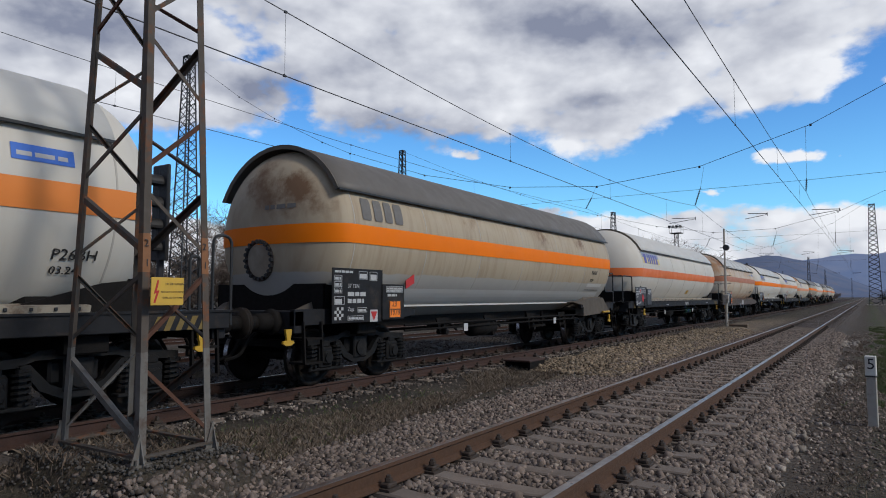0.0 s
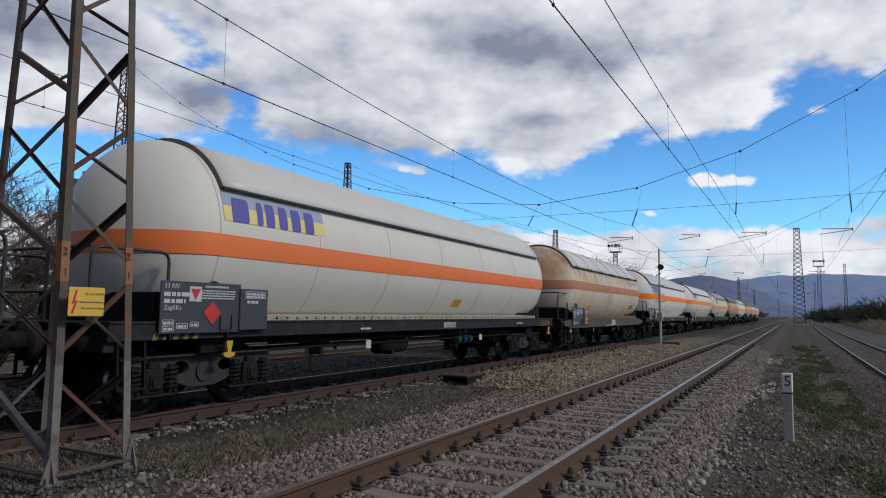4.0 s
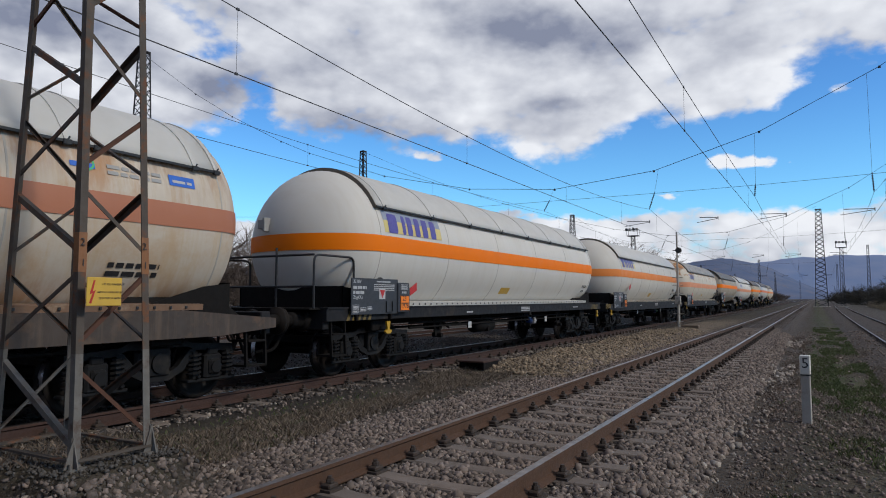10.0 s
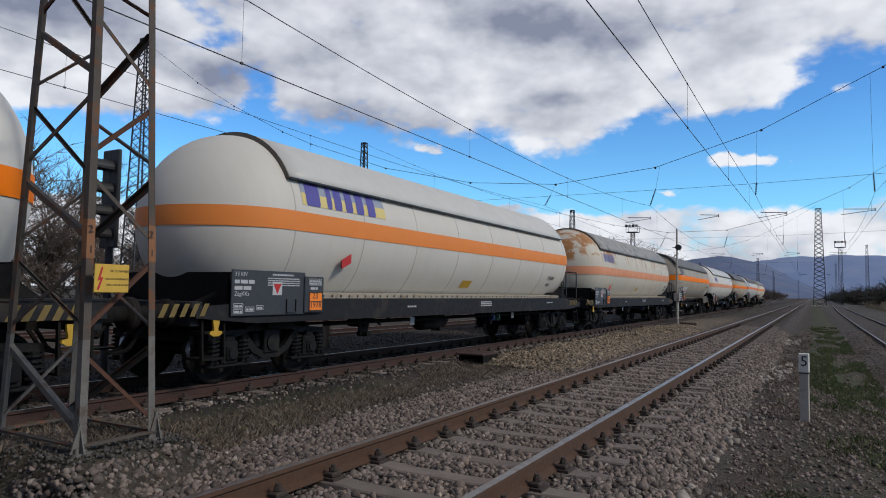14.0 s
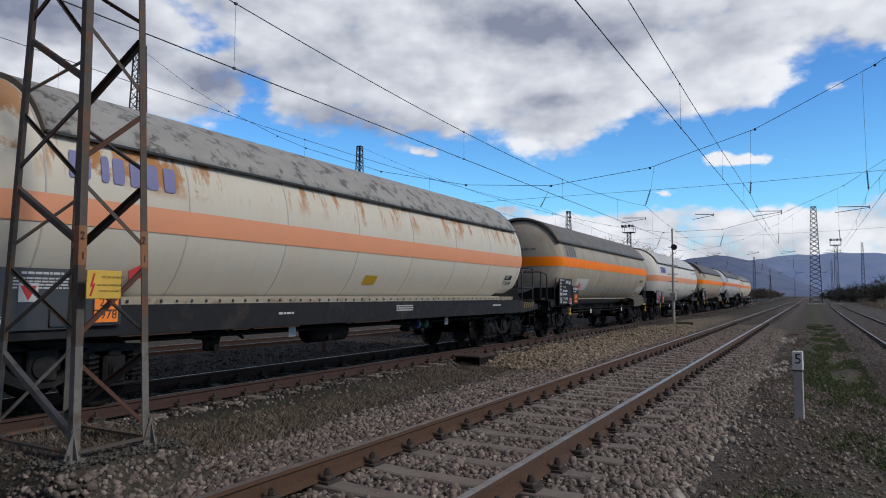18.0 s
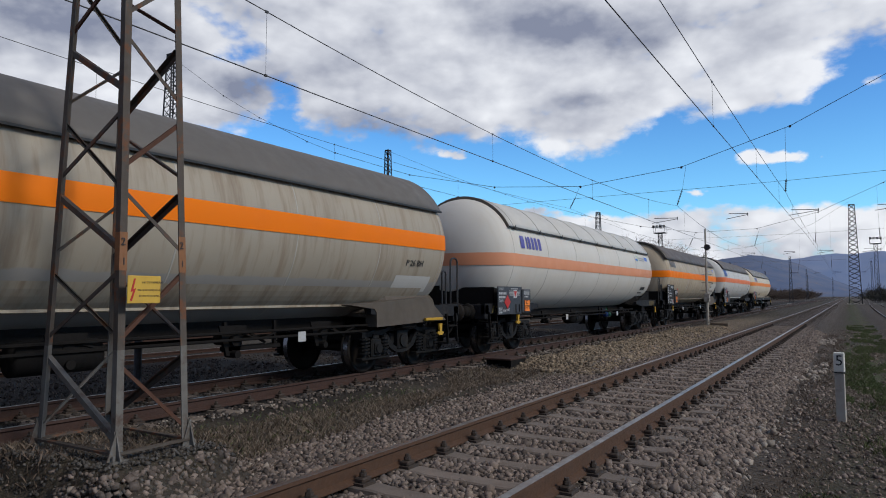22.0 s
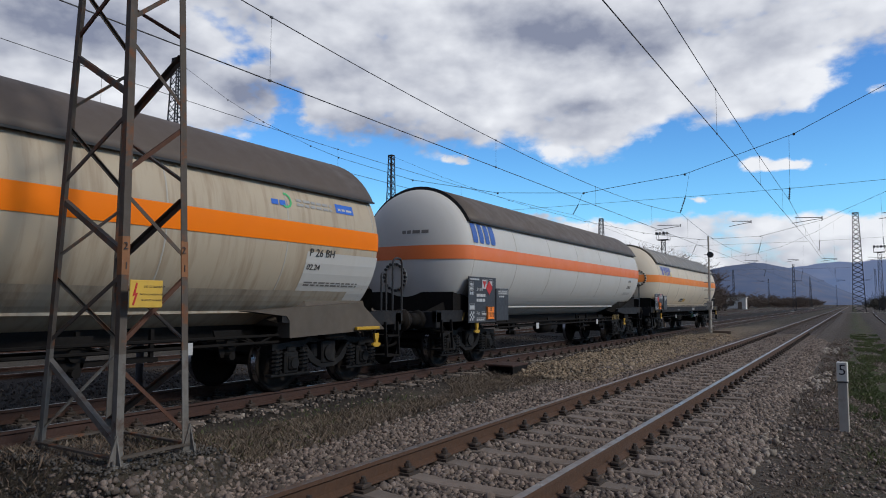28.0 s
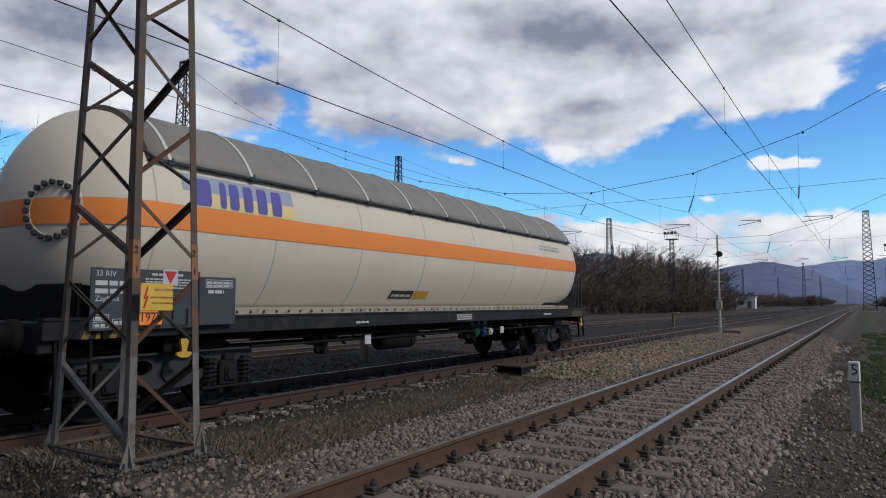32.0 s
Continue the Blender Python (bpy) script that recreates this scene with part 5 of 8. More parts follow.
    va = part("valve_box", bm, M_UNDER, w, "dark bracket that holds the valves")
    for k, col in enumerate(spec.get("valves", ())):
        bm = bmesh.new()
        yy = y + 0.25 + k * 0.32
        rod(bm, (1.05, yy, 0.76), (1.17, yy, 0.76), 0.085, 12)
        rod(bm, (1.17, yy, 0.76), (1.20, yy, 0.76), 0.05, 8)
        for a in range(6):
            rod(bm, (1.16, yy + 0.065 * math.cos(a * 1.047), 0.76 + 0.065 * math.sin(a * 1.047)), (1.185, yy + 0.065 * math.cos(a * 1.047), 0.76 + 0.065 * math.sin(a * 1.047)), 0.012, 5)
        rod(bm, (0.8, yy, 0.76), (1.05, yy, 0.76), 0.06, 10)
        rod(bm, (1.0, yy, 0.76), (1.0, yy, 1.0), 0.05, 8)
        rod(bm, (1.0, yy, 0.90), (1.0, yy, 0.93), 0.085, 10)
        part("valve", bm, {"g": M_GREEN, "b": M_BLUE, "w": M_MARK}[col], va, {"g": "green valve cap", "b": "blue valve cap", "w": "white valve tag"}[col])
    # platforms and rails at the ends
    for kind, rear in ((spec.get("rails", "none"), False), (spec.get("rear_rails", "none"), True)):
        if kind == "none":
            continue
        bm = bmesh.new()
        if rear:
            box(bm, -1.25, 1.25, r + 0.3, L - 0.35, 1.225, 1.25)
        else:
            box(bm, -1.25, 1.25, 0.35, f - 0.3, 1.225, 1.25)
        deck = part("end_platform", bm, M_UNDER, w, "steel grating platform")
        for pts in RAILINGS[kind]:
            bm = bmesh.new()
            tube(bm, bend([(x, L - y, z) if rear else (x, y, z) for x, y, z in pts], 0.14), 0.021, 7)
            part("handrail", bm, M_BLACK, deck, "bent black tubular handrail")
    # drawn marks on the barrel
    Rb = R
    bm_need = spec.get("marks", ())
    for mk in bm_need:
        make_mark(mk, w, tank, Rb, zc, c0)
    return w


RAILINGS = {
    "wide": [
        [(1.25, 1.55, 1.25), (1.25, 1.55, 2.16), (1.25, 0.45, 2.16), (1.25, 0.45, 1.25)],
        [(-1.25, 1.45, 1.25), (-1.25, 1.45, 2.16), (-1.25, 0.45, 2.16), (-1.25, 0.45, 1.25)],
        [(1.25, 0.45, 2.16), (-1.25, 0.45, 2.16)],
        [(1.25, 0.45, 1.62), (-1.25, 0.45, 1.62)],
        [(0.4, 0.45, 1.25), (0.4, 0.45, 2.3)],
        [(1.36, 2.15, 1.05), (1.36, 2.15, 1.80), (1.36, 2.32, 1.80), (1.36, 2.32, 1.05)],
    ],
    "cage": [
        [(1.22, 1.35, 1.25), (1.22, 1.35, 2.10), (1.22, 0.5, 2.22), (1.22, 0.5, 1.25)],
        [(-1.22, 1.35, 1.25), (-1.22, 1.35, 2.22), (-1.22, 0.5, 2.22), (-1.22, 0.5, 1.25)],
        [(1.22, 0.5, 2.22), (-1.22, 0.5, 2.22)],
        [(1.22, 0.5, 1.60), (-1.22, 0.5, 1.60)],
        [(0.7, 0.5, 1.25), (0.7, 0.5, 2.22)],
        [(0.15, 0.5, 1.25), (0.15, 0.5, 2.35)],
        [(-0.5, 0.5, 1.25), (-0.5, 0.5, 2.22)],
        [(1.22, 0.5, 1.60), (1.22, 1.35, 1.60)],
        [(0.9, 0.9, 1.25), (0.9, 0.9, 1.9), (0.9, 1.15, 1.9), (0.9, 1.15, 1.25)],
    ],
    "small": [
        [(1.30, 1.25, 1.25), (1.30, 1.25, 1.7), (1.30, 1.5, 2.0), (1.30, 1.62, 1.95), (1.30, 1.62, 1.25)],
        [(1.22, 0.75, 1.05), (1.22, 0.75, 2.05), (1.22, 0.2, 2.12), (0.2, 0.2, 2.12)],
        [(1.22, 0.2, 1.25), (1.22, 0.2, 2.12)],
    ],
    "hoop": [
        [(1.20, 0.45, 1.05), (1.20, 0.45, 2.25), (1.20, 0.75, 2.25), (1.20, 0.75, 1.05)],
        [(1.20, 0.95, 1.05), (1.20, 0.95, 1.95), (1.20, 1.1, 1.95), (1.20, 1.1, 1.05)],
        [(-1.20, 0.45, 1.05), (-1.20, 0.45, 2.05), (-1.20, 0.75, 2.05), (-1.20, 0.75, 1.05)],
    ],
}


def make_mark(mk, w, tank, R, zc, c0):
    kind, y, z, ww, hh, material = mk[:6]
    y -= c0
    dz = z + 0.064 - zc
    if kind == "patch":
        bm = bmesh.new()
        on_barrel(bm, R, y, y + ww, math.asin(max(-1, min(1, dz / R))), math.asin(max(-1, min(1, (dz + hh) / R))), 0.006)
        part("painted_patch", bm, material, tank, mk[6])
    elif kind == "blocks":
        # owner's name as plain leaning slabs, each as wide as its character
        bm = bmesh.new()
        n, lean = mk[6], mk[7]
        share = (1.45, 0.55, 0.85, 0.85, 0.95, 1.0) if n == 6 else (1.1, 1.0, 0.95, 1.1)
        unit = ww / sum(share)
        yy = y
        for q in share:
            w1 = unit * q * (0.66 if n == 6 else 0.74)
            rows = []
            for v in np.linspace(0, 1, 9):
                zq = dz + v * hh
                inset = 0.05 * hh if v in (0.0, 1.0) else 0.0
                rows.append([bm.verts.new((math.sqrt(max((R + 0.011) ** 2 - zq * zq, 0)), u + lean * (v - 0.5) * hh, zq)) for u in (yy + inset, yy + w1 - inset)])
            for a, b in zip(rows, rows[1:]):
                bm.faces.new((a[0], a[1], b[1], b[0]))
            yy += unit * q
        tagged(part("owner_mark", bm, material, tank, mk[8]), kind="stuff")
    elif kind == "text":
        dzc = dz + hh / 2
        a = math.asin(dzc / R)
        m = pose((R + 0.012) * math.cos(a), y, (R + 0.012) * math.sin(a)) @ Matrix.Rotation(-a, 4, "Y") @ SIDE @ pose(0, -hh / 2, 0)
        lettering(mk[6], hh * 1.35, material, tank, m, "lettering", mk[7])
    elif kind == "bars":
        bm = bmesh.new()
        rnd = random.Random(str(mk))
        rows = mk[6]
        for k in range(rows):
            zz = dz + hh * (rows - 1 - k) / rows
            yy = y
            while yy < y + ww:
                q = rnd.uniform(0.06, 0.2)
                on_barrel(bm, R, yy, min(yy + q, y + ww), math.asin(zz / R), math.asin((zz + hh / rows * 0.6) / R), 0.008, 2)
                yy += q + 0.03
        tagged(part("small_writing", bm, material, tank, mk[7]), kind="stuff")
    elif kind == "disc":
        bm = bmesh.new()
        a = math.asin((dz + hh / 2) / R)
        for k in range(14):
            t0, t1 = math.pi * 2 * k / 14, math.pi * 2 * (k + 1) / 14
            if mk[7] and -1.0 < ((t0 + math.pi) % (2 * math.pi)) - math.pi < 1.0:
                continue
            vs = []
            for q, rr in ((t0, hh / 2), (t1, hh / 2), (t1, hh * 0.36), (t0, hh * 0.36)):
                zz = dz + hh / 2 + rr * math.sin(q)
                vs.append(bm.verts.new((math.sqrt((R + 0.008) ** 2 - zz * zz), y - rr * math.cos(q), zz)))
            bm.faces.new(vs)
        part("emblem", bm, material, tank, mk[6])


M_GREEN = mat("green valve paint", (0.008, 0.10, 0.05), rough=0.4, scale=12, bump=0.05)
M_BLUE = mat("blue valve paint", (0.012, 0.04, 0.16), rough=0.4, scale=12, bump=0.05)
M_PURPLE = mat("violet blue lettering paint", (0.085, 0.075, 0.32), (0.06, 0.055, 0.22), rough=0.5, scale=9, bump=0)
M_FADEDP = mat("faded violet lettering paint", (0.16, 0.16, 0.32), (0.13, 0.13, 0.25), rough=0.5, scale=9, bump=0)
M_NAVY = mat("blue lettering paint", (0.03, 0.10, 0.36), (0.03, 0.08, 0.28), rough=0.5, scale=9, bump=0)
M_GREYMARK = mat("sooty grey lettering paint", (0.11, 0.105, 0.10), (0.15, 0.14, 0.13), rough=0.6, scale=9, bump=0)
M_LOGOBLUE = mat("blue label", (0.02, 0.13, 0.55), rough=0.5, scale=9, bump=0)
M_LOGOGREEN = mat("green emblem paint", (0.06, 0.45, 0.16), rough=0.5, scale=9, bump=0)
M_YPATCH = mat("pale yellow patch", (0.62, 0.50, 0.16), (0.55, 0.46, 0.22), rough=0.6, scale=5, bump=0)
M_GPATCH = mat("slate blue patch", (0.23, 0.27, 0.36), (0.3, 0.33, 0.38), rough=0.6, scale=5, bump=0)
M_GREYLINE = mat("faint grey print", (0.33, 0.33, 0.32), rough=0.6, scale=9, bump=0)

SEAM_D = mat("dark weld line", (0.16, 0.14, 0.115), (0.11, 0.095, 0.08), rough=0.6, scale=5, spec=0.05, bump=0.05)
SEAM_L = mat("faint weld line", (0.43, 0.41, 0.37), (0.33, 0.31, 0.28), rough=0.6, scale=5, spec=0.05, bump=0.05)
SEAM_R = mat("rusty weld line", (0.20, 0.115, 0.06), (0.12, 0.075, 0.045), rough=0.7, scale=5, spec=0.05, bump=0.05)
WHITE_A = tank_paint("clean off white tank paint", (0.556, 0.532, 0.482), (0.506, 0.481, 0.430), (0.47, 0.43, 0.36), 0.22)
WHITE_B = tank_paint("white tank paint", (0.590, 0.570, 0.527), (0.540, 0.520, 0.478), (0.50, 0.455, 0.385), 0.28)
CREAM = tank_paint("yellowed cream tank paint", (0.563, 0.502, 0.405), (0.510, 0.458, 0.370), (0.50, 0.42, 0.32), 0.3)
SOOT = tank_paint("soot stained cream tank paint", (0.40, 0.335, 0.245), (0.34, 0.28, 0.20), (0.20, 0.13, 0.08), 0.35, stain=(0.15, 0.085, 0.045), lo=0.56, hi=0.66, stain_scale=0.6, zone=(0.0, 0.5), runs=(((0.15, 0.085, 0.045), 0.4, 0.50, 0.68, 0.1, 0.7),), lower=(-0.62, (0.38, 0.37, 0.345), (0.32, 0.31, 0.29)))
RUSTW = tank_paint("rust streaked white tank paint", (0.545, 0.490, 0.410), (0.490, 0.425, 0.345), (0.46, 0.33, 0.19), 0.45, stain=(0.42, 0.25, 0.115), lo=0.50, hi=0.72, stain_scale=0.75, runs=(((0.22, 0.095, 0.045), 0.95, 0.40, 0.60, 0.10, 0.85), ((0.40, 0.20, 0.085), 0.75, 0.50, 0.64, -0.3, 0.45), ((0.34, 0.18, 0.085), 0.85, 0.44, 0.60, -0.70, -1.05)))
PATCHY = tank_paint("cream tank paint flaking to rust", (0.546, 0.510, 0.431), (0.493, 0.458, 0.387), (0.52, 0.42, 0.30), 0.3, stain=(0.34, 0.155, 0.055), lo=0.565, hi=0.61, stain_scale=0.9, zone=(0.12, 0.32), runs=(((0.36, 0.17, 0.065), 0.9, 0.50, 0.56, 0.15, 0.45),))
GREYW = tank_paint("cool white tank paint", (0.500, 0.497, 0.480), (0.455, 0.452, 0.436), (0.44, 0.43, 0.40), 0.28)
SOOT_BROWN = tank_paint("brown stained beige tank paint", (0.43, 0.365, 0.275), (0.37, 0.31, 0.23), (0.21, 0.145, 0.092), 0.45, runs=(((0.15, 0.095, 0.055), 0.5, 0.50, 0.68, 0.1, 0.75), ((0.17, 0.115, 0.07), 0.5, 0.5, 0.68, -0.5, -1.1)))
SOOT_GREY = tank_paint("dusty beige tank paint", (0.35, 0.31, 0.25), (0.30, 0.265, 0.21), (0.20, 0.145, 0.10), 0.55, runs=(((0.13, 0.09, 0.06), 0.6, 0.50, 0.66, 0.1, 0.75),), lower=(-0.75, (0.30, 0.29, 0.275), (0.26, 0.25, 0.235)))
ORANGE = mat("bright orange band paint", (0.84, 0.19, 0.0), (0.76, 0.165, 0.0), rough=0.55, spec=0.2, scale=1.2, bump=0.03)
ORANGE_F = mat("faded orange band paint", (0.72, 0.225, 0.045), (0.64, 0.20, 0.05), spec=0.25, rough=0.55, scale=1.2, bump=0.03)
ORANGE_R = mat("reddish orange band paint", (0.72, 0.17, 0.04), (0.64, 0.15, 0.04), rough=0.45, scale=1.2, bump=0.03)
M_BEIGEFRAME = mat("brown dusty cradle paint", (0.095, 0.078, 0.061), (0.052, 0.043, 0.035), rough=0.75, scale=2, bump=0.08, third=(0.06, 0.045, 0.035), third_scale=1.6)
SALMON = mat("salmon band paint", (0.70, 0.29, 0.15), (0.62, 0.27, 0.15), rough=0.5, scale=1.2, bump=0.03)
BROWNB = mat("brown red band paint", (0.37, 0.135, 0.07), (0.42, 0.17, 0.09), rough=0.55, scale=1.2, bump=0.03)
ROOF_DARK = mat("grey brown roof sheet", (0.115, 0.105, 0.095), (0.095, 0.088, 0.08), rough=0.6, scale=1.2, bump=0.06, bump_scale=6)
ROOF_BROWN = mat("dark brown roof sheet", (0.085, 0.065, 0.052), (0.07, 0.055, 0.046), rough=0.6, scale=1.2, bump=0.06, bump_scale=6)
ROOF_LIGHT = mat("off white roof sheet", (0.52, 0.51, 0.48), (0.44, 0.43, 0.40), rough=0.5, scale=1.5, bump=0.06, bump_scale=6)
ROOF_GREY = mat("grey stained roof sheet", (0.30, 0.29, 0.27), (0.21, 0.20, 0.185), rough=0.6, scale=2.5, bump=0.08, bump_scale=8, third=(0.10, 0.095, 0.09), third_scale=4, third_lo=0.52, third_hi=0.6)
ROOF_WORN = mat("worn grey roof sheet", (0.20, 0.185, 0.165), (0.15, 0.14, 0.125), rough=0.6, scale=2, bump=0.08, bump_scale=8)

M_APRON = mat("rusty brown apron paint", (0.052, 0.038, 0.030), (0.030, 0.024, 0.021), rough=0.7, scale=3, bump=0.15, third=(0.11, 0.065, 0.038), third_scale=2, streak=((0.12, 0.085, 0.06), 0.5, 0.5, 0.68))
SPECS = [
    dict(key="a", c0=-15.4, c1=2.1, f=-13.6, r=-0.15, h=0.95, p=2, style="sole", bogie="open", paint=WHITE_A, band=ORANGE_F, seam_paint=SEAM_L, roof=ROOF_LIGHT, strip_paint=M_CREAMSTRIP, rear_rails="hoop", board=(-14.3, -12.4, 0.95, 1.65, 0.75, "A"), label="off-white tank wagon with a faded orange band",
         marks=[("patch", -1.25, 2.72, 0.62, 0.17, M_LOGOBLUE, "small blue label"), ("bars", -1.20, 2.765, 0.5, 0.08, M_MARK, 1, "white writing on the label"), ("text", -0.80, 1.72, 0.5, 0.13, M_INK, "P26BH", "black pressure mark"), ("text", -0.78, 1.58, 0.4, 0.10, M_INK, "03.24", "black test date"), ("bars", -2.2, 2.74, 0.8, 0.14, M_GREYLINE, 2, "faint grey writing")]),
    dict(key="b", c0=2.1, c1=18.0, f=3.85, r=16.35, h=0.55, p=2.6, style="open", hook_at=-0.85, bogie="open", paint=SOOT, band=ORANGE, seam_paint=SEAM_D, roof=ROOF_DARK, roof0=-0.28, roof1=0.12, skirt_paint=GREYW, hook_end=-1.5, hook_bar=True, saddle_paint=M_BEIGEFRAME, head_bars=(0.0, 0.42), board=(3.37, 5.22, 0.95, 1.82, 0.68, "B"), board_paint=M_FRAME, manhole=(-0.12, -0.42, 0.36, M_APRON), cover=SOOT_GREY, flag=(5.35, 1.55), triangle=(1.02, 0.1), label="soot-stained beige tank wagon with a bright orange band", chevron=False, rear_rails="cage",
         marks=[("blocks", 4.08, 2.64, 1.22, 0.37, M_GREYMARK, 4, 0.06, "dark grey owner's mark in plain blocks"), ("text", 14.82, 2.0, 0.4, 0.12, M_INK, "P26BH", "black pressure mark"), ("text", 14.82, 1.8, 0.3, 0.09, M_INK, "03.24", "black test date"), ("patch", 14.75, 1.66, 1.2, 0.10, GREYW, "cleaned pale streak"), ("bars", 14.7, 1.56, 1.2, 0.05, M_GREYMARK, 1, "faint grey writing")]),
    dict(key="c", c0=18.0, c1=35.5, f=20.17, r=33.47, h=1.0, p=2, style="sole", bogie="holed", paint=WHITE_A, band=ORANGE_R, band_dz=-0.13, seam_paint=SEAM_L, roof=ROOF_LIGHT, roof0=0.12, straps=0, strip_paint=M_CREAMSTRIP, fitting=(-0.5, 0.36), board=(19.27, 21.18, 1.04, 1.72, 0.72, "A"), placard=(0.85, 0.27, 0.16), hazard=False, triangle=(0.55, 0.52), valves="gbg", rails="wide", label="off-white tank wagon with a reddish orange band and painted-over mark",
         marks=[("patch", 20.26, 2.84, 2.28, 0.20, M_GPATCH, "slate blue patch"), ("patch", 20.26, 2.62, 2.28, 0.22, M_YPATCH, "yellow patch"), ("blocks", 20.42, 2.62, 1.95, 0.36, M_PURPLE, 6, 0.06, "violet owner's mark in plain blocks"), ("patch", 27.8, 1.50, 0.42, 0.17, M_YELLOW, "small yellow label")]),
    dict(key="d", c0=35.5, c1=50.25, f=37.3, r=48.5, h=0.78, p=2, style="skirt", hook_at=-0.1, bogie="open", paint=RUSTW, band=BROWNB, seam_paint=SEAM_R, roof=ROOF_LIGHT, straps=14, pairs=True, plates=((7.5, 8.12, 0.95, 1.18), (7.24, 7.40, 0.92, 1.0), (6.68, 6.84, 0.91, 0.99)), band_dz=0.03, apron_paint=M_APRON, strip_paint=M_RUSTSTRIP, board=(37.02, 38.87, 0.92, 1.59, 0.75, "A"), manhole=(-0.06, 0.06, 0.35, RUSTW), flag=(39.1, 1.45), triangle=(0.6, 0.5), valves="wb", rails="wide", band_label="brown red band round the barrel", label="rust-streaked white tank wagon with a brown-red band", seams=4,
         marks=[("disc", 46.55, 2.80, 0.2, 0.2, M_LOGOGREEN, "green curved emblem", True), ("bars", 46.35, 2.83, 0.3, 0.10, M_LOGOBLUE, 1, "blue initials drawn as bars"), ("bars", 46.8, 2.80, 0.75, 0.15, M_GREYLINE, 2, "faint grey writing"), ("patch", 47.65, 2.80, 0.4, 0.14, M_LOGOBLUE, "small blue label"), ("bars", 47.7, 2.84, 0.3, 0.06, M_MARK, 1, "white writing on the label"), ("bars", 46.9, 1.62, 0.7, 0.20, M_INK, 2, "black writing")]),
    dict(key="e", c0=50.25, c1=67.7, f=52.3, r=65.6, h=1.05, p=2, style="sole", bogie="open", paint=WHITE_B, band=ORANGE, seam_paint=SEAM_L, roof=ROOF_LIGHT, straps=8, strip_paint=ROOF_LIGHT, fitting=(-0.5, 0.36), board=(51.45, 53.31, 1.06, 1.72, 0.80, "A"), flag=(53.5, 1.45), triangle=(0.95, 0.38), valves="bw", rails="wide", label="clean white tank wagon with an orange band and violet mark", seams=5,
         marks=[("patch", 52.46, 2.86, 2.2, 0.19, M_GPATCH, "slate blue patch"), ("patch", 52.46, 2.62, 2.2, 0.24, M_YPATCH, "yellow patch"), ("blocks", 52.6, 2.62, 1.95, 0.38, M_PURPLE, 6, 0.06, "violet owner's mark in plain blocks"), ("patch", 58.2, 1.48, 0.6, 0.16, M_YELLOW, "small yellow label"), ("text", 64.95, 1.70, 0.5, 0.11, M_INK, "P 26 BH", "black pressure mark"), ("text", 65.0, 1.55, 0.4, 0.10, M_INK, "10.24", "black test date")]),
    dict(key="f", c0=67.7, c1=85.4, f=70.1, r=82.95, h=1.35, p=2, style="skirt", chevron=True, chevron_at=-1.15, chevron_worn=False, hook_at=-0.2, bogie="open", paint=WHITE_A, band=ORANGE_F, seam_paint=SEAM_L, roof=ROOF_LIGHT, strip_paint=M_CREAMSTRIP, roof0=-0.05, board=(68.88, 70.84, 0.95, 1.61, 0.78, "A"), flag=(71.3, 1.75), triangle=(0.9, 0.4), valves="bg", rear_rails="wide", band_dz=0.03, label="off-white tank wagon with round ends and an orange band", seams=7,
         marks=[("patch", 70.3, 2.9, 2.35, 0.23, M_GPATCH, "slate blue patch"), ("patch", 70.3, 2.70, 2.35, 0.20, M_YPATCH, "yellow patch"), ("blocks", 70.4, 2.70, 2.05, 0.38, M_PURPLE, 6, 0.06, "violet owner's mark in plain blocks"), ("patch", 76.2, 1.45, 0.5, 0.17, M_YELLOW, "small yellow label"), ("text", 81.7, 1.72, 0.5, 0.14, M_INK, "P26BH", "black pressure mark"), ("text", 81.75, 1.54, 0.4, 0.11, M_INK, "04.24", "black test date")]),
    dict(key="g", c0=85.4, c1=102.9, f=87.5, r=100.7, h=1.05, p=2, style="skirt", chevron=True, chevron_at=-1.0, hook_at=-0.05, bogie="open", paint=PATCHY, band=SALMON, band_dz=-0.14, seam_paint=SEAM_L, roof=ROOF_GREY, strip_paint=M_CREAMSTRIP, board=(86.55, 88.46, 0.94, 1.60, 0.78, "A"), flag=(88.6, 1.5), triangle=(0.85, 0.4), valves="bg", rear_rails="cage", roof0=0.05, band_label="faded salmon band round the barrel", label="cream tank wagon flaking to rust, with a salmon band", seams=7,
         marks=[("blocks", 87.78, 2.62, 1.5, 0.32, M_FADEDP, 6, 0.06, "faded violet owner's mark in plain blocks"), ("patch", 93.6, 1.52, 0.4, 0.17, M_YELLOW, "small yellow label"), ("patch", 99.95, 1.74, 0.45, 0.12, M_INK, "black test plate"), ("text", 99.98, 1.755, 0.3, 0.08, M_MARK, "08.24", "white test date"), ("text", 99.95, 1.58, 0.5, 0.11, M_INK, "P 26 BH", "black pressure mark")]),
    dict(key="h", c0=102.9, c1=118.7, f=104.6, r=117.15, h=0.55, p=2.6, style="open", bogie="open", paint=SOOT_GREY, band=ORANGE, seam_paint=SEAM_D, roof=ROOF_DARK, roof0=-0.25, roof1=0.1, skirt_paint=SOOT_GREY, hook_end=-1.5, hook_bar=True, saddle_paint=M_BEIGEFRAME, head_bars=(0.0, 0.42), board=(104.15, 106.05, 1.02, 1.88, 0.68, "B"), board_paint=M_FRAME, flag=(106.2, 1.55), triangle=(1.12, 0.1), rails="small", rear_rails="hoop", band_dz=0.055, chevron=False, label="dusty beige tank wagon with a bright orange band",
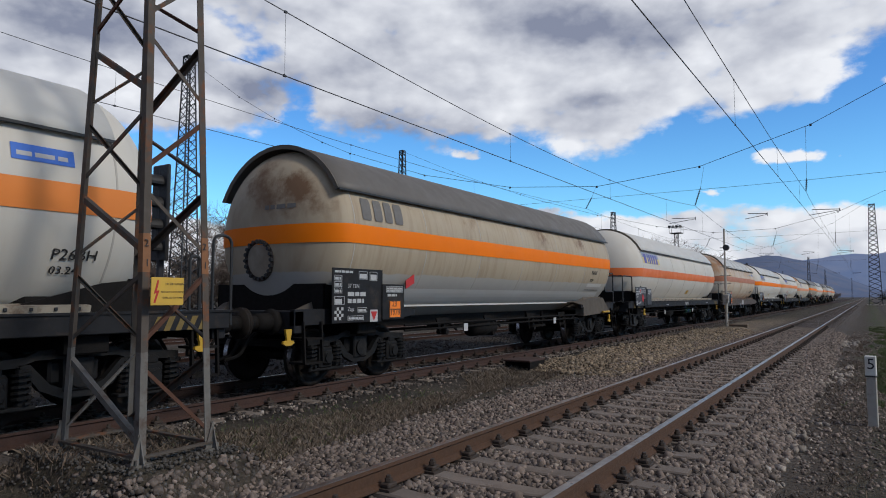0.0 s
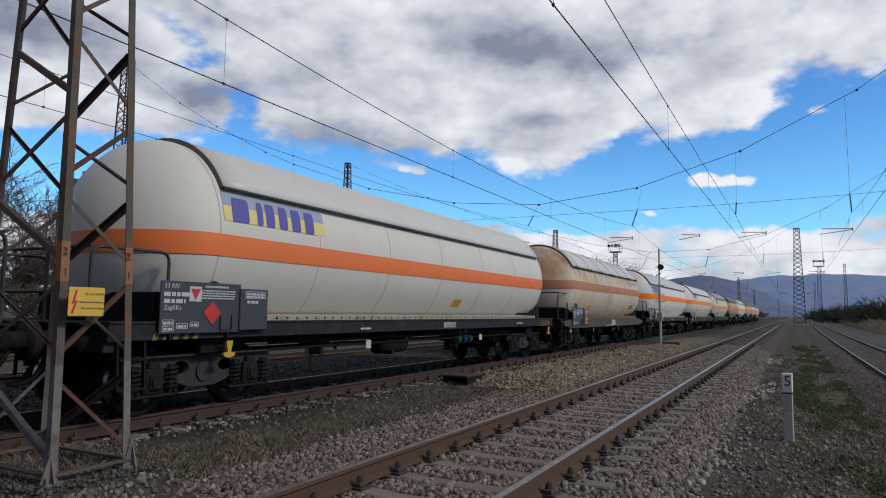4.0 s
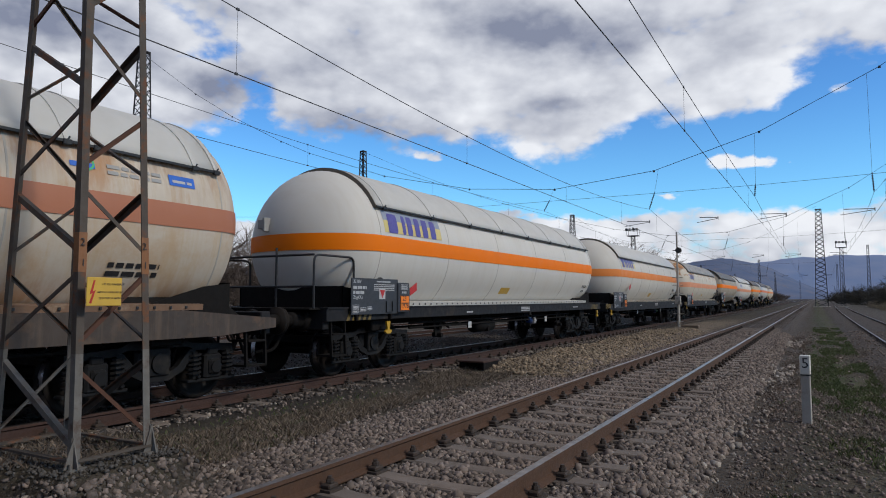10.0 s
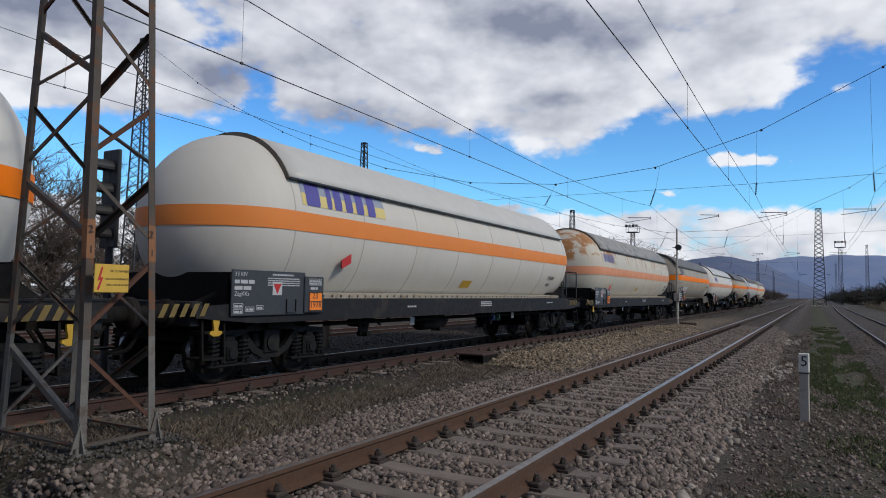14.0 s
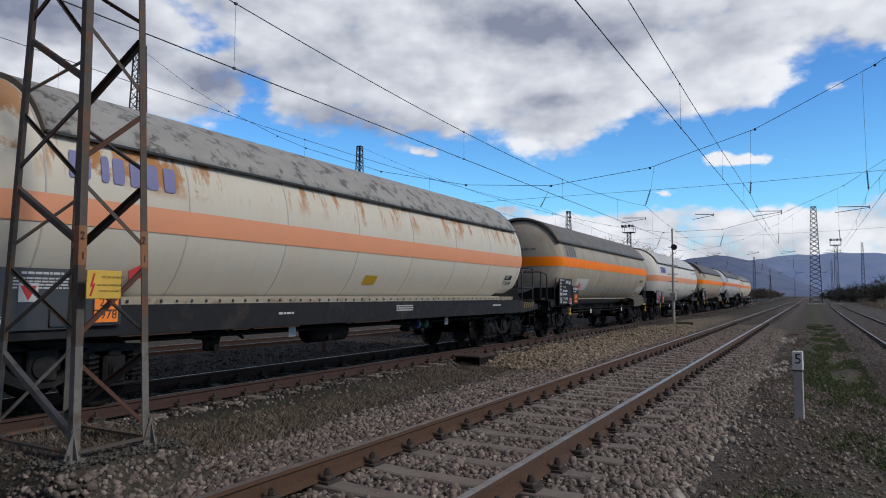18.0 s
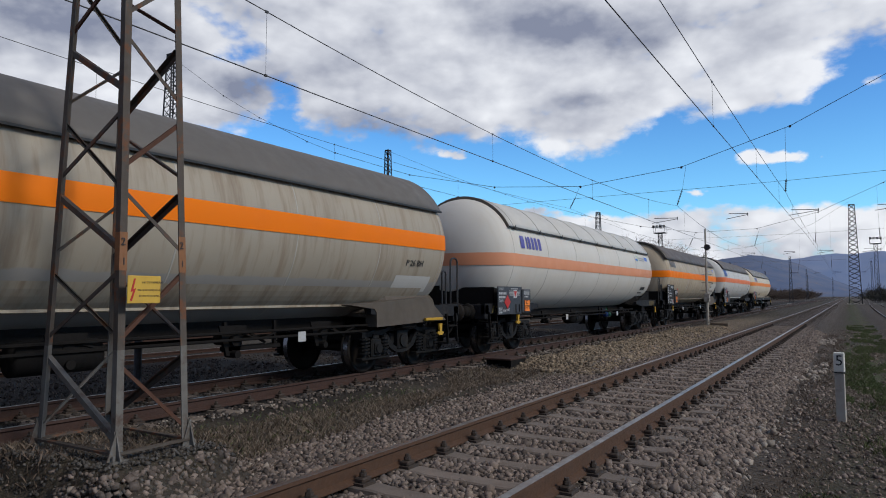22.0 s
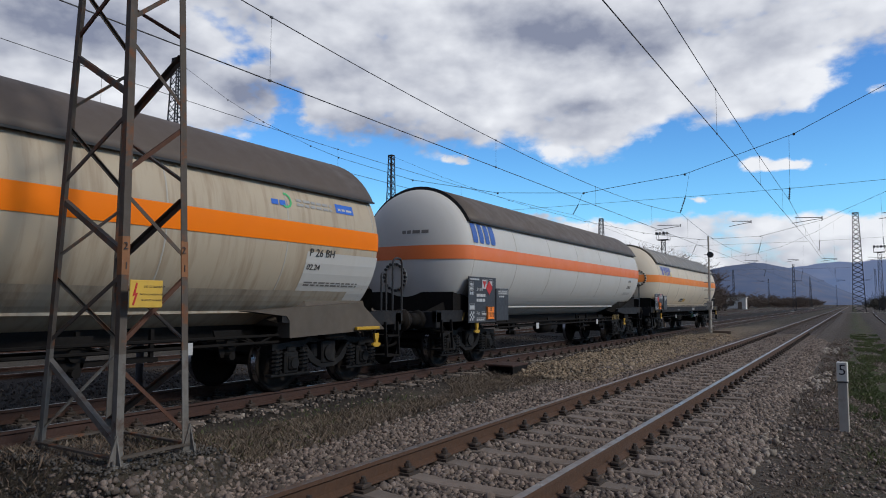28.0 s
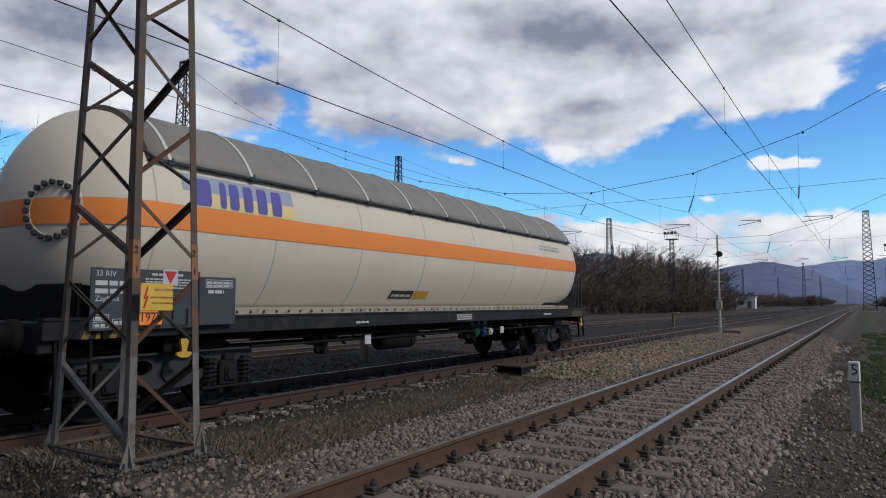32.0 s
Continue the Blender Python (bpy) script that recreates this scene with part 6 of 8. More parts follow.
         marks=[("blocks", 104.9, 2.64, 1.15, 0.40, M_GREYMARK, 4, 0.06, "dark grey owner's mark in plain blocks"), ("patch", 106.2, 1.42, 1.4, 0.5, GREYW, "cleaned pale patch"), ("text", 115.9, 1.9, 0.5, 0.13, M_INK, "P 26 BH", "black pressure mark"), ("patch", 115.7, 1.45, 1.2, 0.3, GREYW, "cleaned pale patch")]),
    dict(key="i", c0=118.7, c1=135.9, f=120.55, r=133.95, h=0.85, p=2.1, style="open", bogie="open", paint=WHITE_B, band=SALMON, band_dz=-0.12, seam_paint=SEAM_L, roof=ROOF_LIGHT, roof0=-0.05, roof1=-0.05, straps=9, strap_paint=ROOF_LIGHT, board=(119.7, 121.52, 0.91, 1.59, 0.74, "A"), placard=(0.5, 0.30, 0.17), triangle=(0.95, 0.50), valves="bg", chevron=True, band_label="salmon band round the barrel", label="clean white tank wagon with a salmon band and clamped roof",
         marks=[("blocks", 121.0, 2.58, 1.4, 0.33, M_PURPLE, 6, 0.06, "violet owner's mark in plain blocks"), ("disc", 132.0, 2.72, 0.24, 0.24, M_LOGOGREEN, "green curved emblem", True), ("bars", 131.75, 2.75, 0.3, 0.12, M_LOGOBLUE, 1, "blue initials drawn as bars"), ("bars", 132.25, 2.76, 0.8, 0.15, M_GREYLINE, 2, "faint grey writing"), ("patch", 133.12, 2.79, 0.42, 0.15, M_LOGOBLUE, "small blue label"), ("bars", 133.17, 2.83, 0.32, 0.06, M_MARK, 1, "white writing on the label"), ("patch", 132.85, 1.6, 0.6, 0.12, M_INK, "black test plate"), ("bars", 132.8, 1.47, 0.6, 0.08, M_INK, 1, "black writing")]),
    dict(key="j", c0=135.9, c1=151.55, f=137.5, r=149.83, h=0.55, p=2.6, style="open", bogie="open", paint=SOOT_BROWN, band=ORANGE, seam_paint=SEAM_D, roof=ROOF_BROWN, roof0=-0.25, roof1=0.1, skirt_paint=SOOT_GREY, hook_end=-1.5, hook_bar=True, saddle_paint=M_BEIGEFRAME, head_bars=(0.0, 0.42), board=(136.96, 138.93, 0.99, 1.89, 0.68, "B"), board_paint=M_FRAME, manhole=(0.0, -0.42, 0.36, M_APRON), cover=SOOT_GREY, flag=(139.1, 1.5), triangle=(1.0, 0.1), rails="hoop", rear_rails="hoop", chevron=False, label="brown-stained beige tank wagon with a bright orange band",
         marks=[("blocks", 137.75, 2.72, 1.15, 0.40, M_GREYMARK, 4, 0.06, "dark grey owner's mark in plain blocks"), ("disc", 147.75, 2.74, 0.24, 0.24, M_LOGOGREEN, "green curved emblem", True), ("bars", 147.45, 2.77, 0.32, 0.13, M_LOGOBLUE, 1, "blue initials drawn as bars"), ("bars", 147.98, 2.80, 0.8, 0.14, M_GREYLINE, 2, "faint grey writing"), ("patch", 148.88, 2.80, 0.44, 0.15, M_LOGOBLUE, "small blue label"), ("bars", 148.93, 2.84, 0.34, 0.06, M_MARK, 1, "white writing on the label"), ("patch", 148.2, 1.36, 1.75, 0.76, GREYW, "cleaned pale patch"), ("text", 148.24, 2.02, 0.5, 0.13, M_INK, "P 26 BH", "black pressure mark"), ("text", 148.24, 1.82, 0.3, 0.10, M_INK, "02.24", "black test date"), ("bars", 148.3, 1.6, 1.3, 0.08, M_GREYMARK, 2, "small grey writing")]),
    dict(key="k", c0=151.55, c1=168.2, f=153.4, r=166.5, h=0.62, p=2.4, style="open", bogie="open", R=1.52, dz=0.06, paint=GREYW, band=ORANGE_R, seam_paint=SEAM_L, roof=ROOF_BROWN, roof0=-0.02, roof1=0.1, skirt_paint=GREYW, head_bars=(0.0, 0.42), board=(153.24, 155.15, 0.90, 1.92, 0.68, "B"), manhole=(-0.2, -0.55, 0.34, GREYW), placard=(0.95, 0.78, 0.16), triangle=(0.72, 0.86), hazard_at=(0.82, 0.06), hook_at=0.5, rear_rails="cage", chevron_end=-4.4, hook_end=-3.2, label="cool white tank wagon with a reddish orange band",
         marks=[("blocks", 153.4, 2.68, 1.15, 0.44, M_NAVY, 4, 0.06, "blue owner's mark in plain blocks"), ("text", 165.25, 1.86, 0.4, 0.11, M_GREYMARK, "P25BH", "grey pressure mark"), ("text", 165.3, 2.08, 0.3, 0.10, M_GREYMARK, "07.26", "grey test date"), ("bars", 165.1, 1.66, 0.8, 0.10, M_GREYLINE, 3, "grey writing")]),
    dict(key="l", c0=168.2, c1=185.3, f=170.0, r=183.5, h=0.95, p=2, style="sole", bogie="holed", paint=CREAM, band=ORANGE_F, seam_paint=SEAM_D, roof=ROOF_WORN, straps=11, strip_paint=M_CREAMSTRIP, board=(169.27, 171.23, 1.05, 1.75, 0.72, "A"), manhole=(0.75, 0.03, 0.37, CREAM), placard=(0.47, 0.48, 0.14), hazard_at=(0.55, 0.04), triangle=(0.98, 0.62), valves="gbw", rear_rails="hoop", band_dz=0.025, label="yellowed cream tank wagon with an orange band, last of the train", seams=7,
         marks=[("patch", 170.4, 2.78, 1.9, 0.22, M_GPATCH, "slate blue patch"), ("patch", 170.6, 2.58, 1.7, 0.20, M_YPATCH, "yellow patch"), ("blocks", 170.55, 2.60, 1.6, 0.36, M_PURPLE, 6, 0.06, "violet owner's mark in plain blocks"), ("patch", 175.0, 1.44, 0.72, 0.15, M_INK, "black test plate"), ("patch", 175.75, 1.44, 0.5, 0.15, M_YELLOW, "small yellow label"), ("bars", 175.06, 1.48, 0.6, 0.07, M_MARK, 1, "white writing on the plate"), ("bars", 181.2, 2.75, 1.3, 0.16, M_GREYLINE, 2, "faint grey writing")]),
]
TRAIN = []
for spec in SPECS:
    first = len(WAGONS)
    wagon = make_wagon(spec)
    TRAIN.append((wagon, spec["c0"], [(o, y) for _, o, y in WAGONS[first:]]))

# ---- lattice tower beside the line ----
def lattice(name, label, category, base, top, z0, z1, panels, leg, brace, leg_mat, brace_mat, foot=True, group=""):
    """Four-legged lattice mast. base and top: half widths (x, y); base centre and top centre given with them."""
    (bx, by, bw, bd), (tx, ty, tw, td) = base, top
    ob = thing(name, label, category, group)

    def corner(sx, sy, s):
        return Vector((bx + (tx - bx) * s + sx * (bw + (tw - bw) * s), by + (ty - by) * s + sy * (bd + (td - bd) * s), z0 + (z1 - z0) * s))
    return ob, corner


def leg_bar(bm, a, b, w, t, sx, sy):
    """Two flanges that meet in the outer corner."""
    a, b = Vector(a), Vector(b)
    lo, hi = [], []
    prof = [(0, 0), (-sx * w, 0), (-sx * w, -sy * t), (-sx * t, -sy * t), (-sx * t, -sy * w), (0, -sy * w)]
    for p, acc in ((a, lo), (b, hi)):
        for u, v in prof:
            acc.append(bm.verts.new((p.x + u, p.y + v, p.z)))
    n = len(prof)
    for k in range(n):
        bm.faces.new((lo[k], lo[(k + 1) % n], hi[(k + 1) % n], hi[k]))
    bm.faces.new(lo), bm.faces.new(hi[::-1])
    bmesh.ops.recalc_face_normals(bm, faces=bm.faces[:])


def make_tower():
    tw, corner = lattice("lattice_tower", "rusty riveted steel lattice mast on a concrete footing", "lattice mast", (-2.25, -0.70, 0.605, 0.355), (-2.25, -0.70, 0.22, 0.20), 0.0, 9.0, 9, 0.1, 0.05, M_GALV, M_RUSTY)
    for sx in (-1, 1):
        for sy in (-1, 1):
            bm = bmesh.new()
            leg_bar(bm, corner(sx, sy, 0.90 / 9), corner(sx, sy, 1), 0.066, 0.010, sx, sy)
            lg = part("leg", bm, M_GALV, tw, "brown weathered angle-steel leg")
            bm = bmesh.new()
            leg_bar(bm, corner(sx, sy, 0.0), corner(sx, sy, 0.90 / 9), 0.066, 0.010, sx, sy)
            part("painted_foot", bm, M_WHITEWASH, lg, "pale painted foot of the leg")
            bm = bmesh.new()
            c = corner(sx, sy, 0)
            box(bm, c.x - sx * 0.09, c.x + sx * 0.05, c.y - sy * 0.09, c.y + sy * 0.05, -0.03, 0.004)
            for dx, dy in ((1, 0), (0, 1), (-1, 0), (0, -1)):
                e = Vector((c.x + dx * 0.075, c.y + dy * 0.075, 0.004))
                vs = [bm.verts.new(v) for v in ((c.x, c.y, 0.24), (e.x, e.y, 0.004), (c.x, c.y, 0.004))]
                o = Vector((-dy, dx, 0)) * 0.012
                ws = [bm.verts.new(Vector(v.co) + o) for v in vs]
                bm.faces.new(vs), bm.faces.new(ws[::-1])
                for k in range(3):
                    bm.faces.new((vs[k], ws[k], ws[(k + 1) % 3], vs[(k + 1) % 3]))
            rod(bm, (c.x + sx * 0.035, c.y + sy * 0.035, 0.0), (c.x + sx * 0.035, c.y + sy * 0.035, 0.05), 0.014, 6)
            part("gusset_foot", bm, M_WHITEWASH, lg, "gusseted bolted foot plate")
    # one zigzag of angle-steel braces on each of the four faces
    zs = [0.06, 0.88, 1.655, 2.37, 3.07, 3.76, 4.44, 5.12, 5.8, 6.5, 7.2, 8.0, 8.8]
    for sa, sb, out in (((1, -1), (-1, -1), (0, -1, 0)), ((-1, -1), (-1, 1), (-1, 0, 0)), ((1, 1), (1, -1), (1, 0, 0)), ((-1, 1), (1, 1), (0, 1, 0))):
        for k, (za, zb) in enumerate(zip(zs, zs[1:])):
            lo, hi = (sa, sb) if k % 2 == 0 else (sb, sa)
            p, q = corner(*lo, (za + 0.08) / 9), corner(*hi, (zb - 0.08) / 9)
            d = (q - p).normalized()
            n = Vector(out)
            e = d.cross(n).normalized()
            wide = {(0, -1): (0.052, 0.038), (-1, 0): (0.030, 0.032), (1, 0): (0.033, 0.036), (0, 1): (0.056, 0.036)}[out[:2]][k % 2]
            if e.z < 0:
                e = -e
            p, q = p - n * 0.016 + d * 0.025, q - n * 0.016 - d * 0.025
            bm = bmesh.new()
            for u0, u1, v0, v1 in ((-wide / 2, wide / 2, 0.0, 0.008), (wide / 2 - 0.008, wide / 2, -wide * 0.8, 0.0)):
                a = [bm.verts.new(p + e * u + n * v) for u, v in ((u0, v0), (u1, v0), (u1, v1), (u0, v1))]
                b = [bm.verts.new(q + e * u + n * v) for u, v in ((u0, v0), (u1, v0), (u1, v1), (u0, v1))]
                for m in range(4):
                    bm.faces.new((a[m], a[(m + 1) % 4], b[(m + 1) % 4], b[m]))
                bm.faces.new(a[::-1]), bm.faces.new(b)
            bmesh.ops.recalc_face_normals(bm, faces=bm.faces[:])
            red = out[0] == 1 and k in (0, 1, 3) or out[0] == 0 and k in (5, 8)
            pale = k == 0 and not red and out[1] < 1
            part("brace", bm, M_WHITEWASH if pale else M_RUSTY if red else M_GALV, tw, "rusty angle-steel brace" if red else "pale painted brace" if pale else "")
    for sa, sb in (((1, -1), (1, 1)), ((-1, -1), (1, -1)), ((-1, 1), (1, 1)), ((-1, -1), (-1, 1))):
        bm = bmesh.new()
        bar(bm, corner(*sa, 0.006), corner(*sb, 0.006), 0.05, 0.02)
        part("base_tie", bm, M_GALV, tw)
    # numbers on orange paint
    for (sx, sy) in ((1, -1), (1, 1)):
        a, b = corner(sx, sy, 1.57 / 9), corner(sx, sy, 1.90 / 9)
        bm = bmesh.new()
        leg_bar(bm, a + Vector((sx * 0.003, sy * 0.003, 0)), b + Vector((sx * 0.003, sy * 0.003, 0)), 0.071, 0.012, sx, sy)
        pl = part("number_panel", bm, M_NUMBER, tw, "orange brown painted panel with numbers")
        lettering("2", 0.09, M_INK, pl, on_side(a.x + 0.004, a.y - (0.075 if sy > 0 else -0.005), 1.77), "number", "black painted number 2")
        lettering("1", 0.09, M_INK, pl, on_side(a.x + 0.004, a.y - (0.06 if sy > 0 else -0.015), 1.60), "number", "black painted number 1")
    # warning sign
    bm = bmesh.new()
    box(bm, -1.585, -1.575, -1.035, -0.725, 1.29, 1.525, 0.004)
    sg = part("warning_sign", bm, M_SIGN, tw, "yellow high voltage warning sign with red bolt")
    bm = bmesh.new()
    plate(bm, [(-0.965, 1.50), (-0.985, 1.41), (-0.96, 1.42), (-0.995, 1.31), (-1.012, 1.315), (-0.985, 1.395), (-1.01, 1.385), (-0.98, 1.50)], -1.5745, -1.572)
    part("bolt_symbol", bm, M_RED, sg, "red lightning bolt")
    for text, y, z, s in (("\u041d\u0415 \u0421\u0415 \u041a\u0410\u0427\u0412\u0410\u0419!", -0.905, 1.455, 0.0265), ("\u0412\u0418\u0421\u041e\u041a\u041e \u041d\u0410\u041f\u0420\u0415\u0416\u0415\u041d\u0418\u0415", -0.945, 1.392, 0.0200), ("\u041e\u041f\u0410\u0421\u041d\u041e \u0417\u0410 \u0416\u0418\u0412\u041e\u0422\u0410", -0.930, 1.342, 0.0215)):
        lettering(text, s, M_INK, sg, on_side(-1.5735, y, z), "lettering", "black warning text", 0.0008)


M_NUMBER = mat("orange brown number paint", (0.24, 0.10, 0.035), (0.15, 0.07, 0.035), rough=0.7, scale=14, bump=0.1)
make_tower()

# ---- overhead line ----
# each head span: y, left end (x, z), low point (x, z), right end (x, z), left rise and its power, right rise, height of the steady wire
SPANS = [(36.5, (-53.2, 25.2), (-11.0, 8.46), (20.8, 24.4), 0.0185, 1.82, 0.0158, 7.7), (74.5, (-54.5, 22.8), (-8.7, 8.4), (19.4, 22.3), 0.0535, 1.47, 0.0176, 7.9), (146.0, (-46.0, 20.9), (-20.0, 11.0), (4.2, 19.7), 0.0147, 2.0, 0.0149, 8.4)]


def make_overhead():
    # x, contact height at y = 0 and its rise, messenger: first support, span, low point, sag, droppers: first, spacing
    lines = [(0.753, 5.47, 0.0150, -13.5, 50, 6.83, 0.26, 4.0, 9.4), (TRAIN_X, 5.23, 0.0, -1.5, 38, 5.96, 0.80, 3.7, 8.7), (-11.8, 6.0, 0.0, -1.5, 38, 6.72, 0.36, 4.6, 8.7), (6.4, 5.6, 0.004, -1.5, 38, 6.3, 0.6, 5.0, 8.5)]
    for x, z, rise, y0, span, low, sag, d0, dd in lines:
        near = x in (0.753, TRAIN_X)
        line = thing("overhead_line", "contact wire hung on droppers from a sagging cable", "overhead line", "overhead lines")

        def contact(y):
            return z + rise * min(y, 60)

        def messenger(y):
            s = ((y - y0) / span) % 1.0
            return low + sag * (2 * s - 1) ** 2

        bm = bmesh.new()
        tube(bm, [(x, y, contact(y)) for y in (-30, 0, 30, 60, 120, 300)], 0.0105 if near else 0.009, 5)
        part("contact_wire", bm, M_WIRE, line)
        bm = bmesh.new()
        tube(bm, [(x, y0 + span * k / 24, messenger(y0 + span * k / 24)) for k in range(-24, 24 * 4 + 1)], 0.0095 if near else 0.008, 5)
        part("messenger_wire", bm, M_WIRE, line)
        y = d0
        while y < 110:
            bm = bmesh.new()
            rod(bm, (x, y, contact(y)), (x, y, messenger(y)), 0.004, 4)
            for zz in (contact(y), messenger(y)):
                box(bm, x - 0.015, x + 0.015, y - 0.03, y + 0.03, zz - 0.02, zz + 0.02)
            part("dropper", bm, M_WIRE, line)
            y += dd
    for Y, (xl, zl), (xm, zm), (xr, zr), left, power, right, steady in SPANS:
        cross = thing("cross_span", "cables slung across the tracks between two masts", "overhead line", "cross-spans")

        def hang(x):
            return zm + (left * (xm - x) ** power if x < xm else right * (x - xm) ** 2)

        def steady_z(x):
            return steady + 0.0016 * max(x + 3.5, 0) ** 2 + 0.0012 * max(-16 - x, 0) ** 2

        # the cable runs straight between its clamps
        stops = sorted([xl, -45.6, -40.8, -35.0, -31.9, -24.5, -17.3, -11.05, -4.74, 1.1, 6.9, 12.5, xr]) if Y < 100 else list(np.linspace(xl, xr, 9))
        bm = bmesh.new()
        tube(bm, [(x, Y, hang(x)) for x in stops], 0.017, 5)
        part("head_span_wire", bm, M_WIRE, cross)
        bm = bmesh.new()
        tube(bm, [(x, Y, steady_z(x)) for x in np.linspace(xl, xr, 20)], 0.010, 5)
        part("steady_wire", bm, M_WIRE, cross)
        for x in stops[1:-1]:
            bm = bmesh.new()
            box(bm, x - 0.06, x + 0.06, Y - 0.03, Y + 0.03, hang(x) - 0.09, hang(x) + 0.04, 0.01)
            part("clamp", bm, M_WIRE, cross)
        for x, lean, (_, _, _, y0, span, low, sag, _, _) in ((-11.8, 0.40, lines[2]), (TRAIN_X, 0.34, lines[1]), (0.753, 0.06, lines[0]), (6.4, -0.05, lines[3])):
            if x > xr:
                continue
            lo, hi = Vector((x, Y, low + sag * (2 * (((Y - y0) / span) % 1.0) - 1) ** 2)), Vector((x + lean, Y, steady_z(x) + 0.08))
            bm = bmesh.new()
            rod(bm, lo, hi, 0.022, 8)
            for k in range(6):
                rod(bm, lo.lerp(hi, 0.1 + 0.14 * k), lo.lerp(hi, 0.14 + 0.14 * k), 0.055, 8)
            rod(bm, hi, (x + lean * 1.7, Y, hang(x + lean * 1.7)), 0.007, 4)
            part("insulator", bm, M_WIRE, cross, "dark ribbed insulator")
        for x, dx in ((-13.2, 1.4), (-6.4, 1.35), (-2.2, 1.0), (1.0, 1.3), (5.0, 1.4)):
            bm = bmesh.new()
            rod(bm, (x, Y, 6.08), (x + dx, Y, 6.02), 0.020, 6)
            rod(bm, (x - 0.15, Y, 5.78), (x + dx, Y, 5.97), 0.016, 6)
            rod(bm, (x + dx, Y, 6.08), (x + dx, Y, 5.9), 0.022, 6)
            part("steady_arm", bm, M_WIRE, cross)


make_overhead()


def far_mast(x, y, h, w=0.35, d=0.35, taper=0.45, label="slender dark lattice mast", group="catenary masts", name="lattice_mast"):
    ob = thing(name, label, "lattice mast", group, at=pose(x, y, -0.35))
    for sx in (-1, 1):
        for sy in (-1, 1):
            bm = bmesh.new()
            rod(bm, (sx * w, sy * d, 0), (sx * w * taper, sy * d * taper, h), 0.035 if w < 0.5 else 0.075, 4)
            part("leg", bm, M_FARSTEEL, ob)
    n = max(6, int(h / 0.9))
    bm = bmesh.new()
    for (ax, ay), (bx, by) in (((1, -1), (1, 1)), ((-1, -1), (1, -1)), ((-1, 1), (1, 1)), ((-1, -1), (-1, 1))):
        for k in range(n):
            s0, s1 = k / n, (k + 1) / n
            t0, t1 = 1 - (1 - taper) * s0, 1 - (1 - taper) * s1
            rod(bm, (ax * w * t0, ay * d * t0, s0 * h), (bx * w * t1, by * d * t1, s1 * h), 0.022 if w < 0.5 else 0.040, 4)
            rod(bm, (bx * w * t0, by * d * t0, s0 * h), (ax * w * t1, ay * d * t1, s1 * h), 0.022 if w < 0.5 else 0.040, 4)
    part("lacing", bm, M_FARSTEEL, ob, "thin crossed lacing bars")
    bm = bmesh.new()
    box(bm, -w * taper - 0.06, w * taper + 0.06, -d * taper - 0.06, d * taper + 0.06, h - 0.05, h + 0.05)
    part("cap", bm, M_FARSTEEL, ob)
    bm = bmesh.new()
    box(bm, -w - 0.4, w + 0.4, -d - 0.4, d + 0.4, -0.3, 0.18, 0.03)
    part("footing", bm, M_POST, ob, "concrete footing")
    return ob


far_mast(-53.2, 36.5, 25.9, 1.05, 1.05, 0.36)
far_mast(-54.5, 74.5, 23.6, 0.85, 0.85, 0.36)
far_mast(20.8, 36.5, 25.2, 1.05, 1.05, 0.36)
far_mast(19.4, 74.5, 23.0, 1.0, 1.0, 0.38)
far_mast(-46.0, 146.0, 21.4, 1.0, 1.0, 0.4)
far_mast(4.55, 146, 19.4, 1.1, 1.1, 0.45, "tall tapering lattice tower beside the track")

# ---- line-side things ----
def make_post():
    ob = thing("kilometre_post", "pale concrete kilometre post with a white numbered top", "post", at=pose(3.385, 6.2, -0.40, 0, 0, -4))
    bm = bmesh.new()
    box(bm, -0.058, 0.058, -0.05, 0.05, 0.0, 0.70, 0.008)
    part("shaft", bm, M_POST, ob, "rough grey concrete shaft")
    bm = bmesh.new()
    box(bm, -0.064, 0.064, -0.056, 0.056, 0.71, 0.97, 0.008)
    cap = part("white_top", bm, M_POSTTOP, ob, "white painted block")
    bm = bmesh.new()
    box(bm, -0.066, 0.066, -0.058, 0.058, 0.695, 0.71)
    part("black_ring", bm, M_INK, ob)
    lettering("5", 0.20, M_INK, cap, Matrix.Translation((-0.045, -0.058, 0.76)) @ HEAD, "number", "black painted number 5")


make_post()


